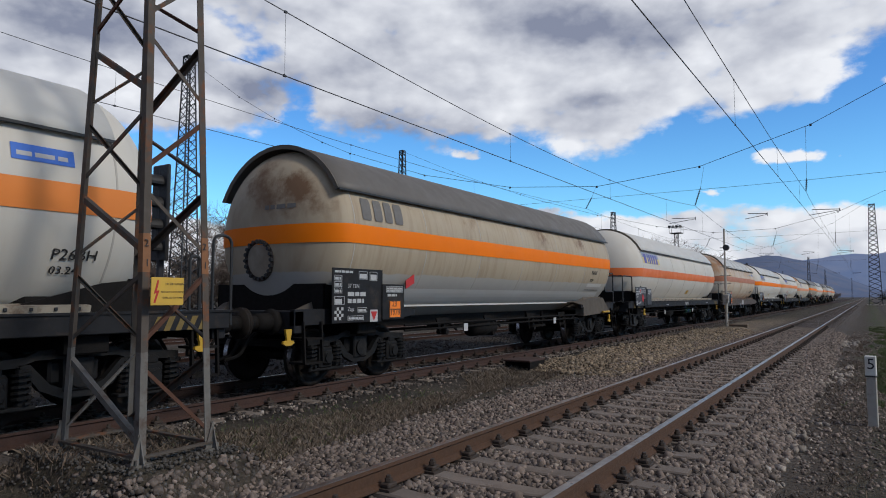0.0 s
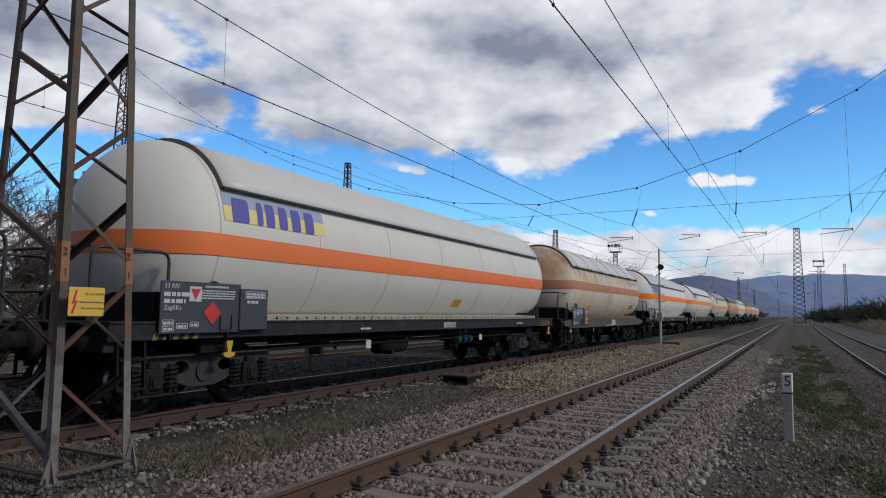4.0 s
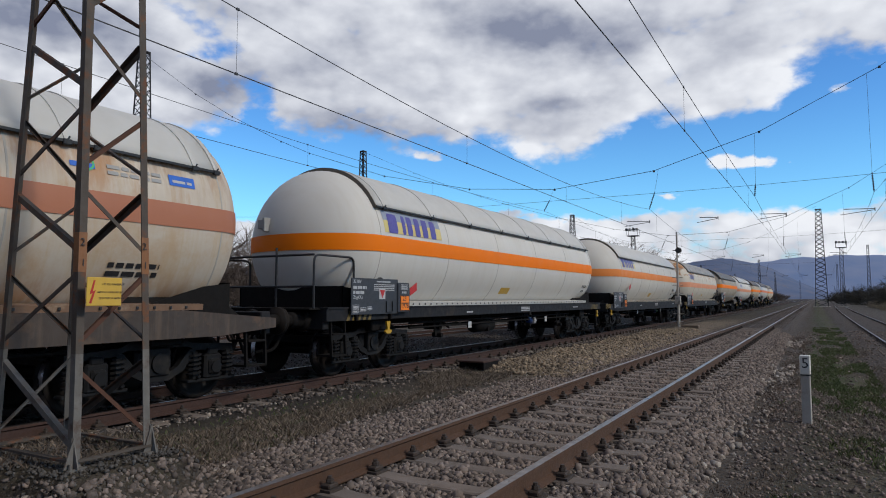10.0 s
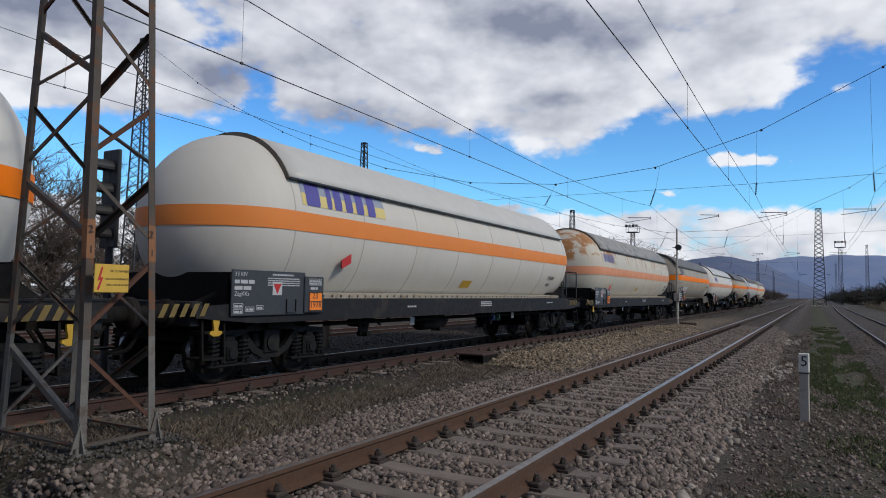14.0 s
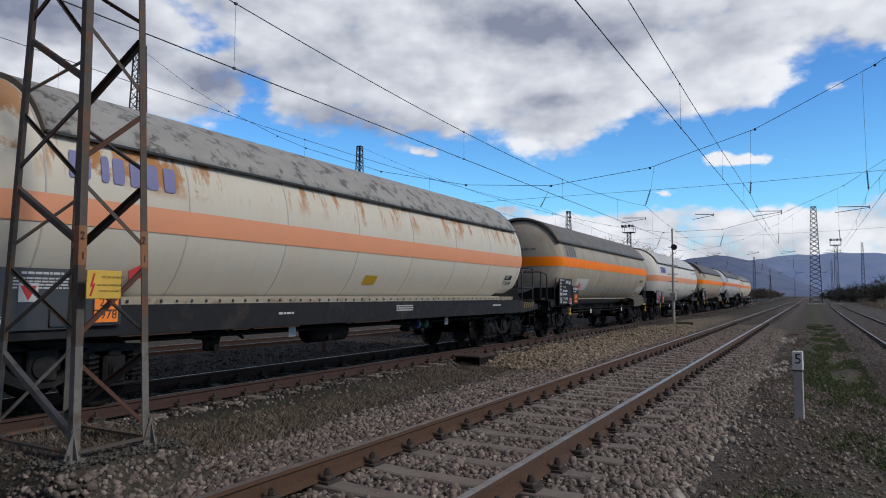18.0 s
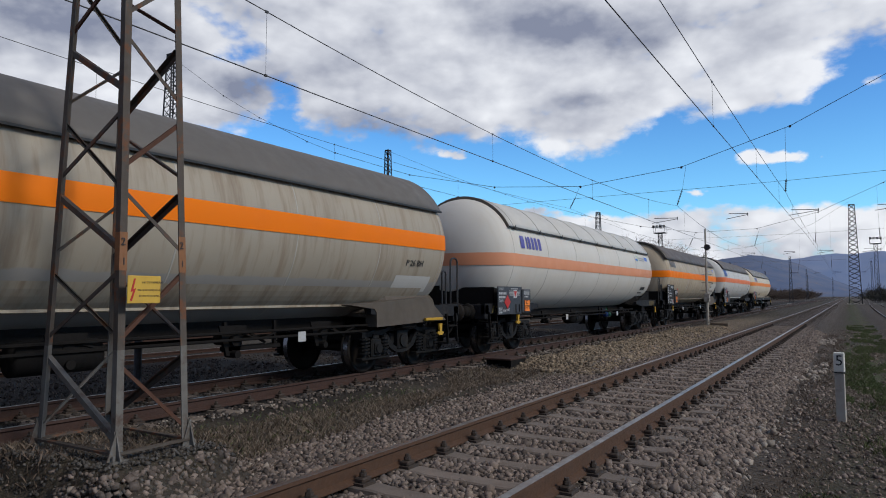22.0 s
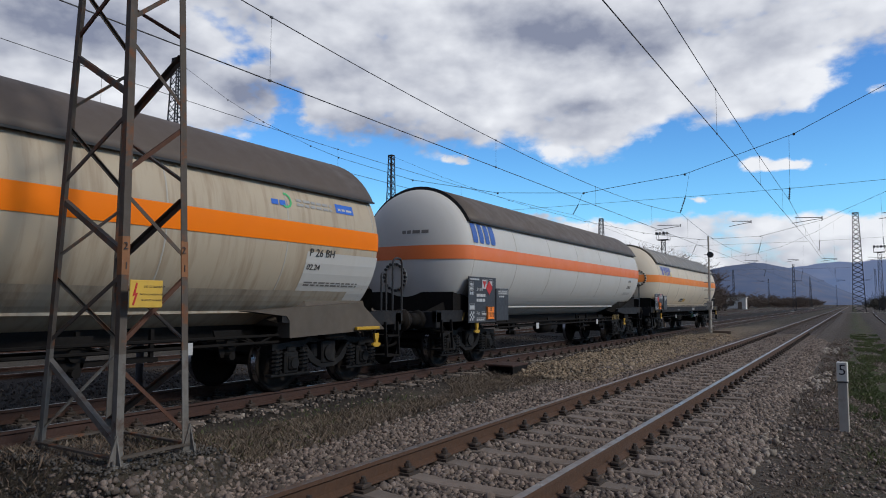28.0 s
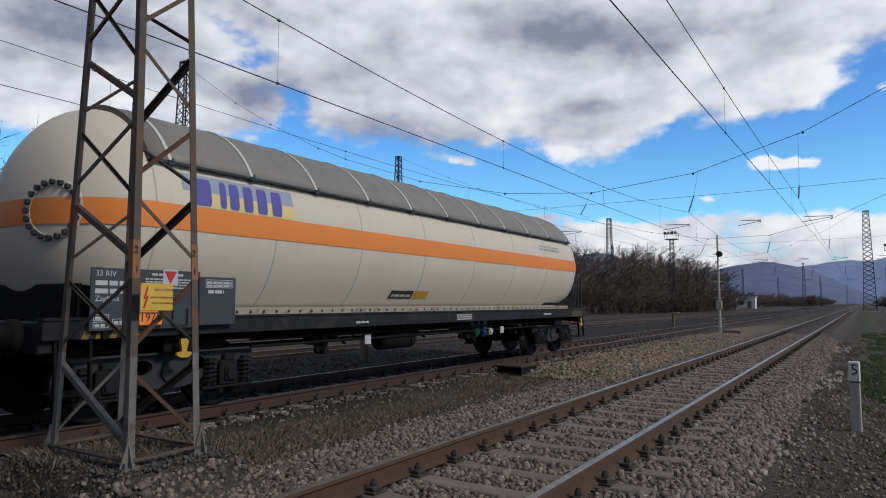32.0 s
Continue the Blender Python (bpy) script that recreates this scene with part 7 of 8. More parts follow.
def make_signal_mast():
    x, y, z0, z1 = -2.74, 32.0, -0.2, 4.85
    ob = thing("signal_post", "slim grey steel post with a round black lamp", "signal post")
    bm = bmesh.new()
    rod(bm, (x, y, z0), (x, y, 1.1), 0.075, 10)
    rod(bm, (x, y, 1.1), (x, y, 3.0), 0.062, 10)
    rod(bm, (x, y, 3.0), (x, y, z1), 0.045, 10)
    part("pole", bm, M_POST, ob, "grey tapering pole")
    bm = bmesh.new()
    rod(bm, (x - 0.22, y, 3.88), (x, y, 3.88), 0.02, 6)
    rod(bm, (x + 0.08, y - 0.10, 3.88), (x + 0.08, y + 0.10, 3.88), 0.15, 16)
    part("lamp", bm, M_BLACK, ob, "round black lamp")
    bm = bmesh.new()
    box(bm, x - 0.14, x + 0.14, y - 0.16, y + 0.06, 1.05, 1.48, 0.02)
    part("cabinet", bm, M_POST, ob, "small grey cabinet")
    for zz in (0.15, 0.55, 1.62, 2.05, 2.45, 2.9):
        bm = bmesh.new()
        rod(bm, (x - 0.26, y, zz), (x + 0.26, y, zz), 0.018, 6)
        part("climbing_peg", bm, M_POST, ob)
    bm = bmesh.new()
    box(bm, x + 0.15, x + 1.0, y - 0.25, y + 0.2, -0.36, -0.02, 0.02)
    tagged(finish("cable_trough", bm, M_WOOD), "low dark cable trough beside the post", "cable trough")


make_signal_mast()


def make_trough():
    ob = thing("drain_box", "dark open-ended concrete trough in the gravel", "trough")
    bm = bmesh.new()
    box(bm, -3.80, -3.12, 9.45, 10.3, -0.13, -0.085, 0.01)
    part("lid", bm, M_RAIL2, ob, "rusty brown lid")
    for a, b in ((-3.77, -3.70), (-3.20, -3.14)):
        bm = bmesh.new()
        box(bm, a, b, 9.5, 10.3, -0.5, -0.13)
        part("wall", bm, M_UNDER, ob)
    # near-black plate set inside, stands for the shade in the opening
    bm = bmesh.new()
    box(bm, -3.70, -3.20, 9.75, 9.82, -0.5, -0.13)
    part("back_wall", bm, M_UNDER, ob)


make_trough()


def wood_post(x, y, h):
    bm = bmesh.new()
    box(bm, x - 0.08, x + 0.08, y - 0.08, y + 0.08, -0.5, h - 0.3, 0.015)
    tagged(finish("timber_post", bm, M_WOOD), "short weathered timber post between the tracks", "post", "timber posts")


wood_post(-8.5, 10.4, 0.95)
wood_post(-7.9, 44.0, 0.98)


def make_hut():
    ob = thing("line_hut", "small whitewashed hut with a flat roof beside the yard", "hut", at=pose(-25.3, 205, -0.3))
    bm = bmesh.new()
    box(bm, -2.6, 2.6, -1.6, 1.6, 0, 3.3)
    part("wall", bm, M_HUT, ob)
    bm = bmesh.new()
    box(bm, -2.9, 2.9, -1.9, 1.9, 3.3, 3.6, 0.03)
    part("roof", bm, M_POST, ob, "flat grey roof slab")
    bm = bmesh.new()
    box(bm, 0.5, 1.6, -1.63, -1.55, 0.1, 2.2)
    part("door", bm, M_WOOD, ob, "dark door")
    bm = bmesh.new()
    box(bm, -1.7, -0.5, -1.63, -1.55, 1.1, 2.2)
    part("window", bm, M_GLASSDARK, ob, "dark window")


make_hut()


def flood_tower(x, y, h, label):
    ob = far_mast(x, y, h - 0.6, 0.42, 0.42, 0.7, label, "floodlight towers", "floodlight_tower")
    bm = bmesh.new()
    box(bm, -0.95, 0.95, -0.8, 0.8, h - 0.55, h - 0.45)
    part("platform", bm, M_FARSTEEL, ob)
    bm = bmesh.new()
    for a, b in (((-0.95, -0.8), (0.95, -0.8)), ((0.95, -0.8), (0.95, 0.8)), ((0.95, 0.8), (-0.95, 0.8)), ((-0.95, 0.8), (-0.95, -0.8))):
        rod(bm, (*a, h + 0.55), (*b, h + 0.55), 0.03, 4)
        rod(bm, (*a, h - 0.4), (*a, h + 0.55), 0.03, 4)
    part("railing", bm, M_FARSTEEL, ob)
    for k, dx in enumerate((-0.85, -0.3, 0.3, 0.85)):
        bm = bmesh.new()
        box(bm, dx - 0.2, dx + 0.2, -1.15, -0.85, h + 0.30, h + 0.75, 0.05)
        part("floodlight", bm, M_POST if k % 2 else M_FARSTEEL, ob, "boxy floodlight")
    return ob


flood_tower(-23.4, 110, 12.9, "dark lattice floodlight tower with a railed platform")
flood_tower(8.3, 150, 12.4, "far lattice floodlight tower with a railed platform")
for x, y, h in ((-30.4, 100, 10.9), (-35.6, 150, 12.8), (-26, 205, 11.5), (-6.7, 150, 9.8), (12.8, 150, 12.2), (-9, 260, 11), (-12, 330, 11), (9.5, 230, 12), (-26, 300, 12), (14, 330, 12), (-4.0, 420, 12), (8.8, 24.0, 12.3)):
    far_mast(x, y, h)


def make_yard_signal(x, y, h):
    """Colour-light signal seen from its side: four visors on one board."""
    ob = thing("colour_light_signal", "tall dark signal with four hooded lamps", "signal", at=pose(x, y, -0.35))
    bm = bmesh.new()
    rod(bm, (0, 0, 0), (0, 0, h), 0.07, 10)
    part("pole", bm, M_FARSTEEL, ob)
    bm = bmesh.new()
    box(bm, -0.24, 0.24, -0.06, 0.02, h - 1.75, h + 0.1, 0.02)
    part("board", bm, M_BLACK, ob, "black lamp board")
    for k in range(4):
        bm = bmesh.new()
        z = h - 0.25 - 0.42 * k
        rows = []
        for yy, s in ((-0.06, 1.0), (-0.50, 0.9)):
            rows.append([bm.verts.new((0.15 * s * math.cos(a), yy, z + 0.15 * s * math.sin(a))) for a in np.linspace(-0.3, math.pi + 0.3, 12)])
        for j in range(11):
            bm.faces.new((rows[0][j], rows[0][j + 1], rows[1][j + 1], rows[1][j]))
        part("visor", bm, M_BLACK, ob, "black lamp hood")


make_yard_signal(-7.95, 3.35, 4.15)

# ---- vegetation ----
def twig_mesh(name, n_stems, height, spread, seed, twigs):
    """A leafless shrub: forking three-sided stems that end in a haze of thin flat twigs."""
    rnd = random.Random(seed)
    verts, faces = [], []

    def stick(a, b, r0, r1):
        d = (b - a).normalized()
        s = d.orthogonal().normalized()
        o = d.cross(s)
        k = len(verts)
        for p, r in ((a, r0), (b, r1)):
            for j in range(3):
                t = 2.0944 * j
                verts.append(tuple(p + s * (r * math.cos(t)) + o * (r * math.sin(t))))
        faces.extend(((k, k + 1, k + 4, k + 3), (k + 1, k + 2, k + 5, k + 4), (k + 2, k, k + 3, k + 5)))

    def sprig(p, d, length):
        q = p + d * length
        s = d.cross(Vector((rnd.gauss(0, 1), rnd.gauss(0, 1), rnd.gauss(0, 1)))).normalized() * 0.013
        k = len(verts)
        verts.extend((tuple(p - s), tuple(p + s), tuple(q)))
        faces.append((k, k + 1, k + 2))

    def grow(p, d, length, r, depth):
        pts = [p]
        for k in range(2):
            d = (d + Vector((rnd.gauss(0, 0.2), rnd.gauss(0, 0.2), rnd.gauss(0.04, 0.1)))).normalized()
            q = pts[-1] + d * (length / 2)
            stick(pts[-1], q, r * (1 - 0.3 * k) + 0.006, r * (0.7 - 0.3 * k) + 0.006)
            pts.append(q)
        for k in range(twigs if depth == 0 else 9):
            e = (d + Vector((rnd.gauss(0, 0.7), rnd.gauss(0, 0.7), rnd.gauss(0.15, 0.4)))).normalized()
            sprig(pts[0].lerp(pts[2], rnd.uniform(0.1, 1)), e, rnd.uniform(0.35, 1.0) * height * 0.13)
        if depth:
            for k in range(5):
                e = (d + Vector((rnd.gauss(0, 0.6), rnd.gauss(0, 0.6), rnd.gauss(0.1, 0.35)))).normalized()
                grow(pts[rnd.choice((1, 1, 2))], e, length * rnd.uniform(0.5, 0.75), r * 0.5, depth - 1)

    for k in range(n_stems):
        a = rnd.uniform(0, 6.283)
        d = Vector((math.cos(a) * spread, math.sin(a) * spread, 1)).normalized()
        grow(Vector((rnd.gauss(0, 0.6), rnd.gauss(0, 0.6), -0.2)), d, height * rnd.uniform(0.34, 0.52), 0.05, 2)
    me = bpy.data.meshes.new(name)
    me.from_pydata(verts, [], faces)
    return me


def plant_shrubs():
    kinds = [twig_mesh("bare_shrub", 7, 6.0, 0.5, 11 + k, 22) for k in range(4)] + [twig_mesh("bare_tree", 4, 9.5, 0.25, 31 + k, 20) for k in range(2)]
    rnd = random.Random(5)

    def plant(x, y, j, s, wide, label, group, stuff=M_TREEBARK):
        ob = place("bare_shrub" if j < 4 else "bare_tree", kinds[j] if stuff is M_TREEBARK else dark[j % 4], stuff)
        ob.matrix_basis = Matrix.LocRotScale((x, y, -0.35), Euler((0, 0, rnd.uniform(0, 6.28))), (s * wide, s * wide, s))
        tagged(ob, label, "shrub" if j < 4 else "tree", group)

    def front(y):
        """The thicket's edge comes nearer to the line as it goes on."""
        return float(np.interp(y, (-40, 27, 70, 89, 110, 150, 190), (-80, -57, -35, -27.5, -22.0, -20.0, -19.0)))

    y = -30.0
    while y < 153:
        for row in range(4):
            x = front(y) - row * 2.8 - rnd.uniform(0, 2.6)
            tall = rnd.random() < (0.40 if row else 0.15)
            s = rnd.uniform(0.95, 1.3) * (0.85 if row == 0 else 1.0 + 0.08 * row) * (1.4 if y < 34 and tall else 1.0)
            plant(x, y + rnd.uniform(-1.2, 1.2), 4 + rnd.randrange(2) if tall else rnd.randrange(4), s, 1.25, "leafless tree rising from the thicket" if tall else "leafless grey-brown shrub in a thicket beside the yard", "thicket beside the yard")
        y += 3.4 if y > 40 else 4.8
    # a far thicket down the line, and dark bushes beyond the siding
    for k in range(26):
        y = rnd.uniform(215, 300)
        plant(-27 - rnd.uniform(0, 16), y, rnd.randrange(4), rnd.uniform(0.8, 1.2), 1.4, "leafless shrub behind the hut", "thicket behind the hut")
    for k in range(70):
        y = rnd.uniform(290, 520)
        x = -15 - (y - 290) * 0.01 - rnd.random() ** 1.5 * 60
        plant(x, y, rnd.randrange(4), rnd.uniform(0.8, 1.2), 1.7, "low leafless shrub far along the line", "far thicket")
    for k in range(64):
        y = rnd.uniform(92, 230)
        x = 14.5 - (y - 95) * 0.04 + rnd.random() ** 1.4 * 18
        plant(x, y, rnd.randrange(4), rnd.uniform(0.75, 1.15) * (0.7 if y < 105 else 1.0), 1.5, "dark dense shrub beyond the siding", "shrubs beyond the siding", M_DARKBUSH)


dark = [twig_mesh("bare_shrub", 8, 5.6, 0.6, 51 + k, 14) for k in range(4)]
M_DARKBUSH = mat("dark winter shrub twigs", (0.045, 0.04, 0.032), (0.03, 0.032, 0.022), rough=0.9, scale=4, bump=0.0, rand=0.3)
plant_shrubs()


def make_reeds():
    """Long bank of dry brush beyond the siding."""
    rnd = random.Random(9)
    verts, faces = [], []
    for k in range(9000):
        y = rnd.uniform(48, 150)
        x = 11.0 + rnd.uniform(-0.8, 1.6) + 0.02 * (y - 48)
        top = 1.15 * (0.75 + 0.25 * math.sin(y * 0.5)) * (1 - ((x - 11.4 - 0.02 * (y - 48)) / 1.6) ** 2 * 0.5)
        z = rnd.uniform(-0.35, top)
        d = Vector((rnd.gauss(0, 0.3), rnd.gauss(0, 0.3), rnd.gauss(-0.1, 0.3)))
        s = d.orthogonal().normalized() * 0.035
        p = Vector((x, y, z))
        q = len(verts)
        verts += [tuple(p - s), tuple(p + s), tuple(p + d)]
        faces.append((q, q + 1, q + 2))
    me = bpy.data.meshes.new("brush_bank")
    me.from_pydata(verts, [], faces)
    tagged(place("brush_bank", me, M_REED), "bank of dry brown brush beside the siding", "brush", kind="stuff")


M_REED = mat("dry brush stalks", (0.15, 0.125, 0.09), (0.09, 0.075, 0.055), rough=0.95, scale=3, bump=0.0, rand=0.3)
make_reeds()


# ---- far hills ----
def make_hill(name, label, y, peaks, depth, material, seed):
    xs = np.arange(-3600, 2600, 40.0)
    rows = []
    for j in range(9):
        s = j / 8
        up = math.sin(s * math.pi / 2)
        row = []
        for x in xs:
            z = sum(h * math.exp(-((x - c) / w) ** 2) for c, h, w in peaks)
            z += 0.06 * z * noise.noise(Vector((x * 0.012, s * 3, seed))) + 4 * noise.noise(Vector((x * 0.03, s * 5, seed + 3)))
            row.append((x, y - depth * (1 - s), max(z, 2) * up - 3))
        rows.append(row)
    verts = [v for r in rows for v in r]
    n = len(xs)
    faces = [(j * n + i, j * n + i + 1, (j + 1) * n + i + 1, (j + 1) * n + i) for j in range(8) for i in range(n - 1)]
    me = bpy.data.meshes.new(name)
    me.from_pydata(verts, [], faces)
    tagged(place(name, me, material, None, "", True), label, "hill", kind="structure")


# blue-grey distance haze is mixed into the base colours of both hills
M_HILL1 = mat("wooded hill with blue haze in colour", (0.10, 0.14, 0.235), (0.15, 0.175, 0.25), rough=1.0, scale=0.012, amount=0.7, bump=0.0, spec=0.0, third=(0.17, 0.17, 0.215), third_scale=0.02)
M_HILL2 = mat("far ridge with blue haze in colour", (0.18, 0.25, 0.41), (0.24, 0.29, 0.42), rough=1.0, scale=0.009, amount=0.7, bump=0.0, spec=0.0)
make_hill("hill_1", "wooded hills on the horizon, haze in their blue", 2500, [(-820, 165, 150), (-1150, 110, 260), (-1600, 150, 400), (-2300, 170, 500), (-330, 122, 200), (-130, 60, 160), (-560, 40, 170)], 700, M_HILL1, 1.0)
make_hill("hill_2", "far ridge behind the hills, paler haze in its colour", 3300, [(-30, 145, 330), (350, 112, 260), (900, 140, 420), (1700, 200, 500), (-700, 140, 500)], 600, M_HILL2, 7.0)

# ---- loose stones and grass ----
def stones(name, label, n, sampler, smin, smax, material, seed):
    rng = np.random.default_rng(seed)
    # eight-cornered chips with uneven corners
    ico = np.array([(a, b, c) for a in (-1, 1) for b in (-1, 1) for c in (-1, 1)], float) / 1.35
    tri = np.array([(0, 1, 3), (0, 3, 2), (4, 6, 7), (4, 7, 5), (0, 4, 5), (0, 5, 1), (2, 3, 7), (2, 7, 6), (0, 2, 6), (0, 6, 4), (1, 5, 7), (1, 7, 3)])
    xy = sampler(rng, n)
    n = len(xy)
    z = np.array([ground_z(x, y) for x, y in xy])
    size = rng.uniform(smin, smax, n) * np.where(rng.random(n) < 0.06, 1.45, 1.0)
    stretch = rng.uniform(0.62, 1.45, (n, 3))
    local = ico[None] * rng.uniform(0.74, 1.12, (n, 8, 3)) * stretch[:, None] * size[:, None, None] * 0.5
    q = rng.normal(size=(n, 4))
    q /= np.linalg.norm(q, axis=1, keepdims=True)
    w, a, b, c = q.T
    rot = np.stack([np.stack([1 - 2 * (b * b + c * c), 2 * (a * b - c * w), 2 * (a * c + b * w)], -1), np.stack([2 * (a * b + c * w), 1 - 2 * (a * a + c * c), 2 * (b * c - a * w)], -1), np.stack([2 * (a * c - b * w), 2 * (b * c + a * w), 1 - 2 * (a * a + b * b)], -1)], 1)
    v = np.einsum("nij,nkj->nki", rot, local)
    v[..., 0] += xy[:, 0, None]
    v[..., 1] += xy[:, 1, None]
    v[..., 2] += (z + size * rng.uniform(-0.14, 0.30, n))[:, None]
    verts = v.reshape(-1, 3)
    faces = (tri[None] + 8 * np.arange(n)[:, None, None]).reshape(-1, 3)
    me = bpy.data.meshes.new(name)
    me.vertices.add(len(verts)), me.loops.add(faces.size), me.polygons.add(len(faces))
    me.vertices.foreach_set("co", verts.astype(np.float32).ravel())
    me.loops.foreach_set("vertex_index", faces.astype(np.int32).ravel())
    me.polygons.foreach_set("loop_start", np.arange(0, faces.size, 3, dtype=np.int32))
    me.update(calc_edges=True)
    tagged(place(name, me, material), label, "gravel", kind="stuff")


def strip(x0, x1, y0, y1, power=1.0, keep=None):
    def go(rng, n):
        x = rng.uniform(x0, x1, n)
        y = y0 + (y1 - y0) * rng.random(n) ** power
        p = np.stack([x, y], 1)
        return p[keep(x, y)] if keep else p
    return go


def off_footing(x, y):
    return np.maximum(np.abs(x + 2.25) / 0.80, np.abs(y + 0.7) / 0.56) > 1.06


def off_sleepers(x, y):
    """Stones lie in the cribs and on the shoulders, hardly on the sleepers."""
    d = np.abs((y / 0.625 + 0.5) % 1.0 - 0.5) * 0.625
    on = (d < 0.12) & (np.abs(x - 0.7535) < 1.28)
    rails = (np.abs(x) < 0.09) | (np.abs(x - 1.507) < 0.09)
    r = np.random.default_rng(3).random(len(x))
    return (~on | (r < np.where(np.abs(x - 0.7535) > 0.9, 0.35, 0.02))) & (~rails | (r < 0.3)) & off_footing(x, y)


def off_train(x, y):
    rails = (np.abs(np.abs(x - TRAIN_X) - 0.7535) < 0.09)
    return ~rails


def patchy(x0, x1, y0, y1, power, s, cut):
    def go(rng, n):
        x = rng.uniform(x0, x1, n)
        y = y0 + (y1 - y0) * rng.random(n) ** power
        k = np.array([hill_noise(a, b * 0.25, s) for a, b in zip(x, y)])
        return np.stack([x, y], 1)[k > cut]
    return go


stones("ballast", "sharp grey-brown ballast stones of the near track", 45000, strip(-1.95, 2.62, -3.2, 9.0, 1.0, off_sleepers), 0.026, 0.066, M_STONE, 1)
stones("ballast", "sharp grey-brown ballast stones further along", 28000, strip(-1.6, 2.62, 9.0, 30.0, 1.3, off_sleepers), 0.04, 0.072, M_STONE, 2)
stones("ballast", "dirty ballast stones of the train's track, shade in their colour", 12000, strip(TRAIN_X - 1.7, TRAIN_X + 1.35, -8, 24.0, 1.1, off_train), 0.035, 0.07, M_BALLAST, 3)
stones("gravel", "pale loose gravel heaped between the tracks", 20000, strip(-3.2, -0.95, 9.5, 29.0, 1.3), 0.03, 0.09, M_STONE2, 4)
stones("ballast", "pale chips among the ballast", 2600, strip(-2.1, 2.9, -3.2, 12.0, 1.0, off_sleepers), 0.026, 0.06, M_CHIP, 21)
stones("gravel", "pale ballast left along the train's rails", 2600, patchy(-4.35, -3.75, -4, 24.0, 1.0, 0.9, 0.05), 0.02, 0.05, M_CHIP, 22)
stones("gravel", "pale ballast between the train's rails", 2200, patchy(-5.7, -4.4, -4, 20.0, 1.0, 0.8, 0.12), 0.025, 0.055, M_CHIP, 23)
stones("rubble", "broken lumps along the toe of the ballast", 500, patchy(2.5, 3.05, 1.0, 26.0, 1.0, 1.0, 0.05), 0.03, 0.12, M_CHIP, 24)
stones("gravel", "scattered stones in the dirt between the tracks", 2600, strip(-4.1, -1.5, -4, 10.0, 1.0, off_footing), 0.02, 0.055, M_STONE, 5)
stones("rubble", "crumbled concrete rubble on the tower footing", 2600, strip(-3.3, -1.05, -1.6, 0.3), 0.012, 0.036, M_RUBBLE, 7)
stones("ballast", "dirty stones and dust beyond the train, shade in their colour", 6000, strip(-10.6, -6.7, -4, 26, 1.1), 0.025, 0.06, M_BALLAST, 9)
stones("gravel", "small stones trodden into the path", 5000, strip(2.75, 5.6, -1.5, 10.0, 1.0), 0.012, 0.042, M_STONE, 10)
stones("gravel", "scattered stones on the path and siding", 6000, strip(2.7, 8.2, 3.0, 34.0, 1.2), 0.025, 0.06, M_STONE, 6)


def grass(name, label, n, sampler, hmin, hmax, material, seed):
    rng = np.random.default_rng(seed)
    xy = sampler(rng, n)
    n = len(xy)
    z = np.array([ground_z(x, y) for x, y in xy]) - 0.01
    h = rng.uniform(hmin, hmax, n)
    a = rng.uniform(0, 6.283, n)
    lean = rng.normal(0, 0.5, (n, 2)) * h[:, None]
    wd = np.stack([np.cos(a), np.sin(a)], 1) * 0.005
    base = np.column_stack([xy, z])
    v = np.zeros((n, 4, 3))
    v[:, 0], v[:, 1] = base, base
    v[:, 0, :2] -= wd
    v[:, 1, :2] += wd
    v[:, 2] = base
    v[:, 2, :2] += lean * 0.4 + wd * 0.7
    v[:, 2, 2] += h * 0.6
    v[:, 3] = base
    v[:, 3, :2] += lean
    v[:, 3, 2] += h
    f = (np.array([(0, 1, 2), (0, 2, 3)])[None] + 4 * np.arange(n)[:, None, None]).reshape(-1, 3)
    me = bpy.data.meshes.new(name)
    me.vertices.add(4 * n), me.loops.add(f.size), me.polygons.add(len(f))
    me.vertices.foreach_set("co", v.astype(np.float32).ravel())
    me.loops.foreach_set("vertex_index", f.astype(np.int32).ravel())
    me.polygons.foreach_set("loop_start", np.arange(0, f.size, 3, dtype=np.int32))
    me.update(calc_edges=True)
    tagged(place(name, me, material), label, "grass", kind="stuff")


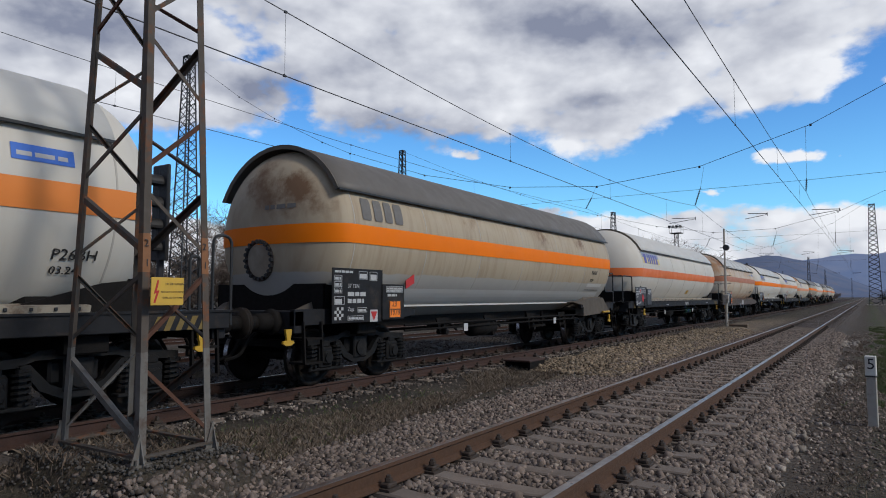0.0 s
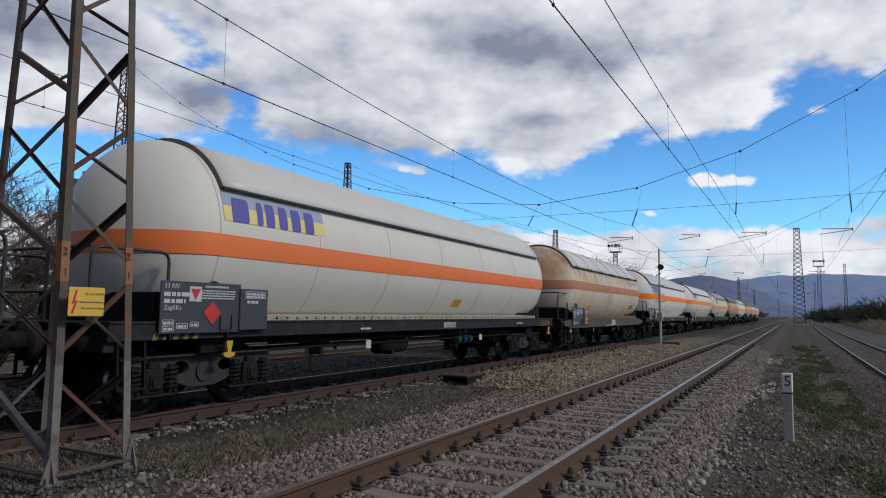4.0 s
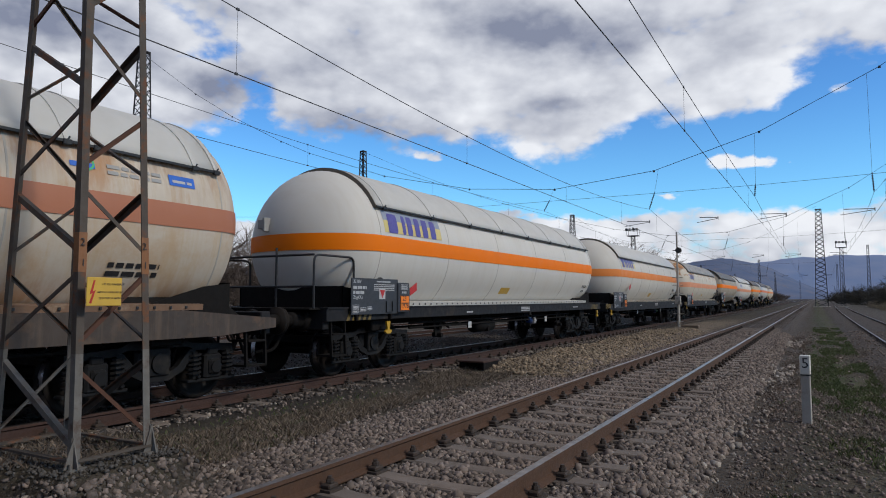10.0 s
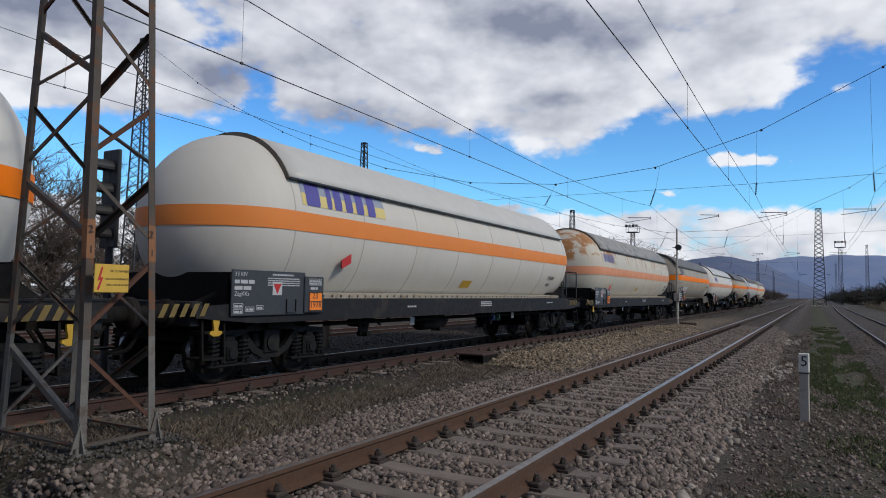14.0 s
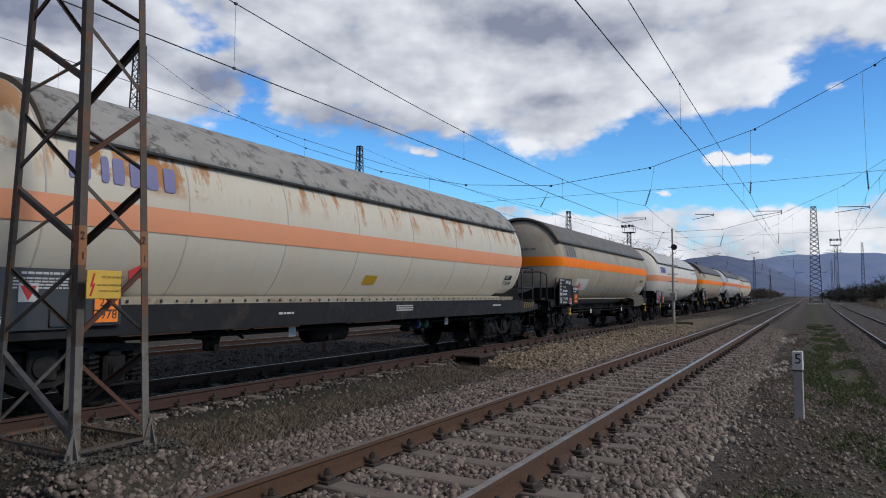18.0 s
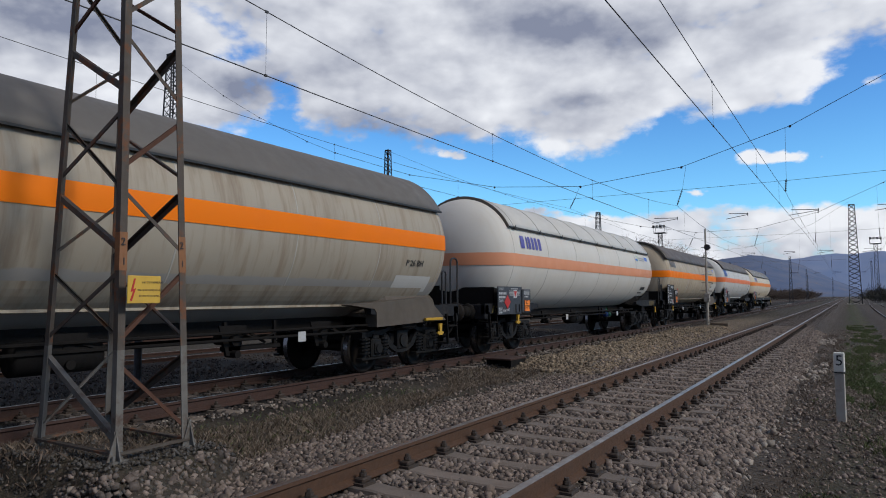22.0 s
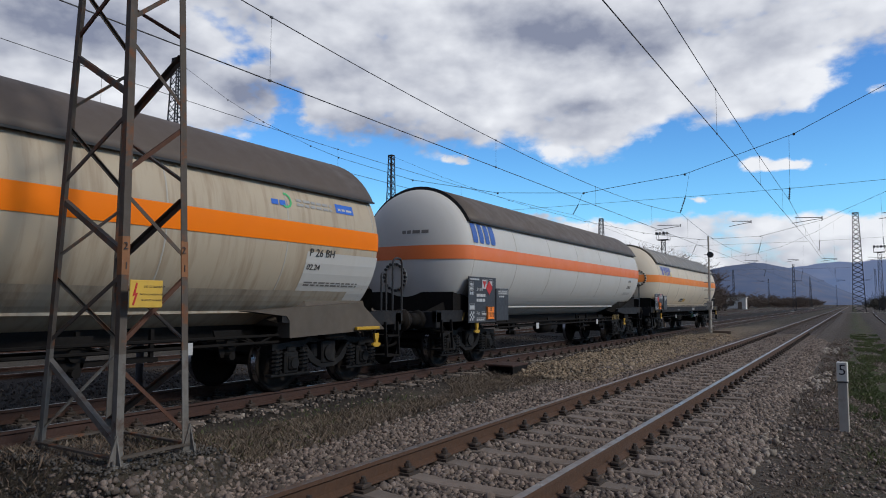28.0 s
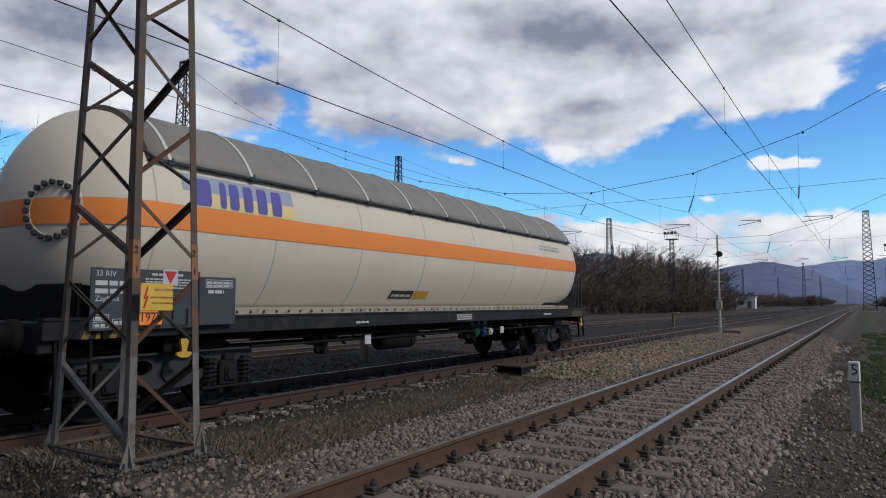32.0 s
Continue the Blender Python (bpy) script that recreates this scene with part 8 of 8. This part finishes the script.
M_DRY = mat("dry grass blades", (0.150, 0.116, 0.086), (0.072, 0.056, 0.043), rough=0.9, scale=2, bump=0.0, rand=0.45)
M_WEED = mat("dead brown weeds", (0.12, 0.088, 0.066), (0.065, 0.048, 0.038), rough=0.95, scale=2, bump=0.0, rand=0.4)
M_GRASS = mat("short green grass blades", (0.052, 0.082, 0.022), (0.085, 0.088, 0.036), rough=0.9, scale=2, bump=0.0, rand=0.4)
grass("dry_grass", "thin dry grass between the tracks", 46000, patchy(-3.75, -1.85, -4.5, 10.0, 1.0, 1.1, -0.12), 0.03, 0.10, M_DRY, 11)
grass("green_grass", "short green grass between the tracks", 4500, patchy(-3.6, -1.9, -4.5, 9.0, 1.0, 0.9, 0.12), 0.025, 0.08, M_GRASS, 12)
grass("dead_weeds", "dead brown weeds round the tower footing", 5000, patchy(-3.4, -1.3, -2.2, 0.6, 1.0, 1.7, 0.0), 0.02, 0.09, M_WEED, 17)
grass("dead_weeds", "dead brown weeds at the toe of the ballast", 11000, patchy(2.55, 3.35, -0.5, 30, 1.1, 3.2, -0.05), 0.02, 0.07, M_WEED, 16)
grass("dry_grass", "trodden dry grass beside the path", 26000, patchy(3.0, 5.2, -1.0, 26, 1.2, 1.0, -0.05), 0.02, 0.07, M_DRY, 13)
grass("dry_grass", "dry tufts between the yard tracks", 8000, patchy(-10.6, -6.7, -4, 30, 1.1, 0.7, 0.05), 0.03, 0.12, M_DRY, 15)
grass("green_grass", "green verge beside the path", 52000, patchy(3.35, 4.6, 8.0, 40, 1.15, 2.4, -0.04), 0.03, 0.085, M_GRASS, 14)
grass("green_grass", "green tufts beside the post", 9000, patchy(3.0, 4.4, 0.5, 8.0, 1.0, 1.8, 0.22), 0.03, 0.09, M_GRASS, 18)


# ---- what moves ----
def motions():
    for wagon, c0, sets in TRAIN:
        walk(wagon, [(t, pose(TRAIN_X, c0 - travel(t), TRAIN_Z)) for t in range(0, 33)])
        for o, y in sets:
            walk(o, [(k / 10, pose(0, y, 0.46, math.degrees(travel(k / 10) / 0.46), 0, 0)) for k in range(0, 321)])


motions()
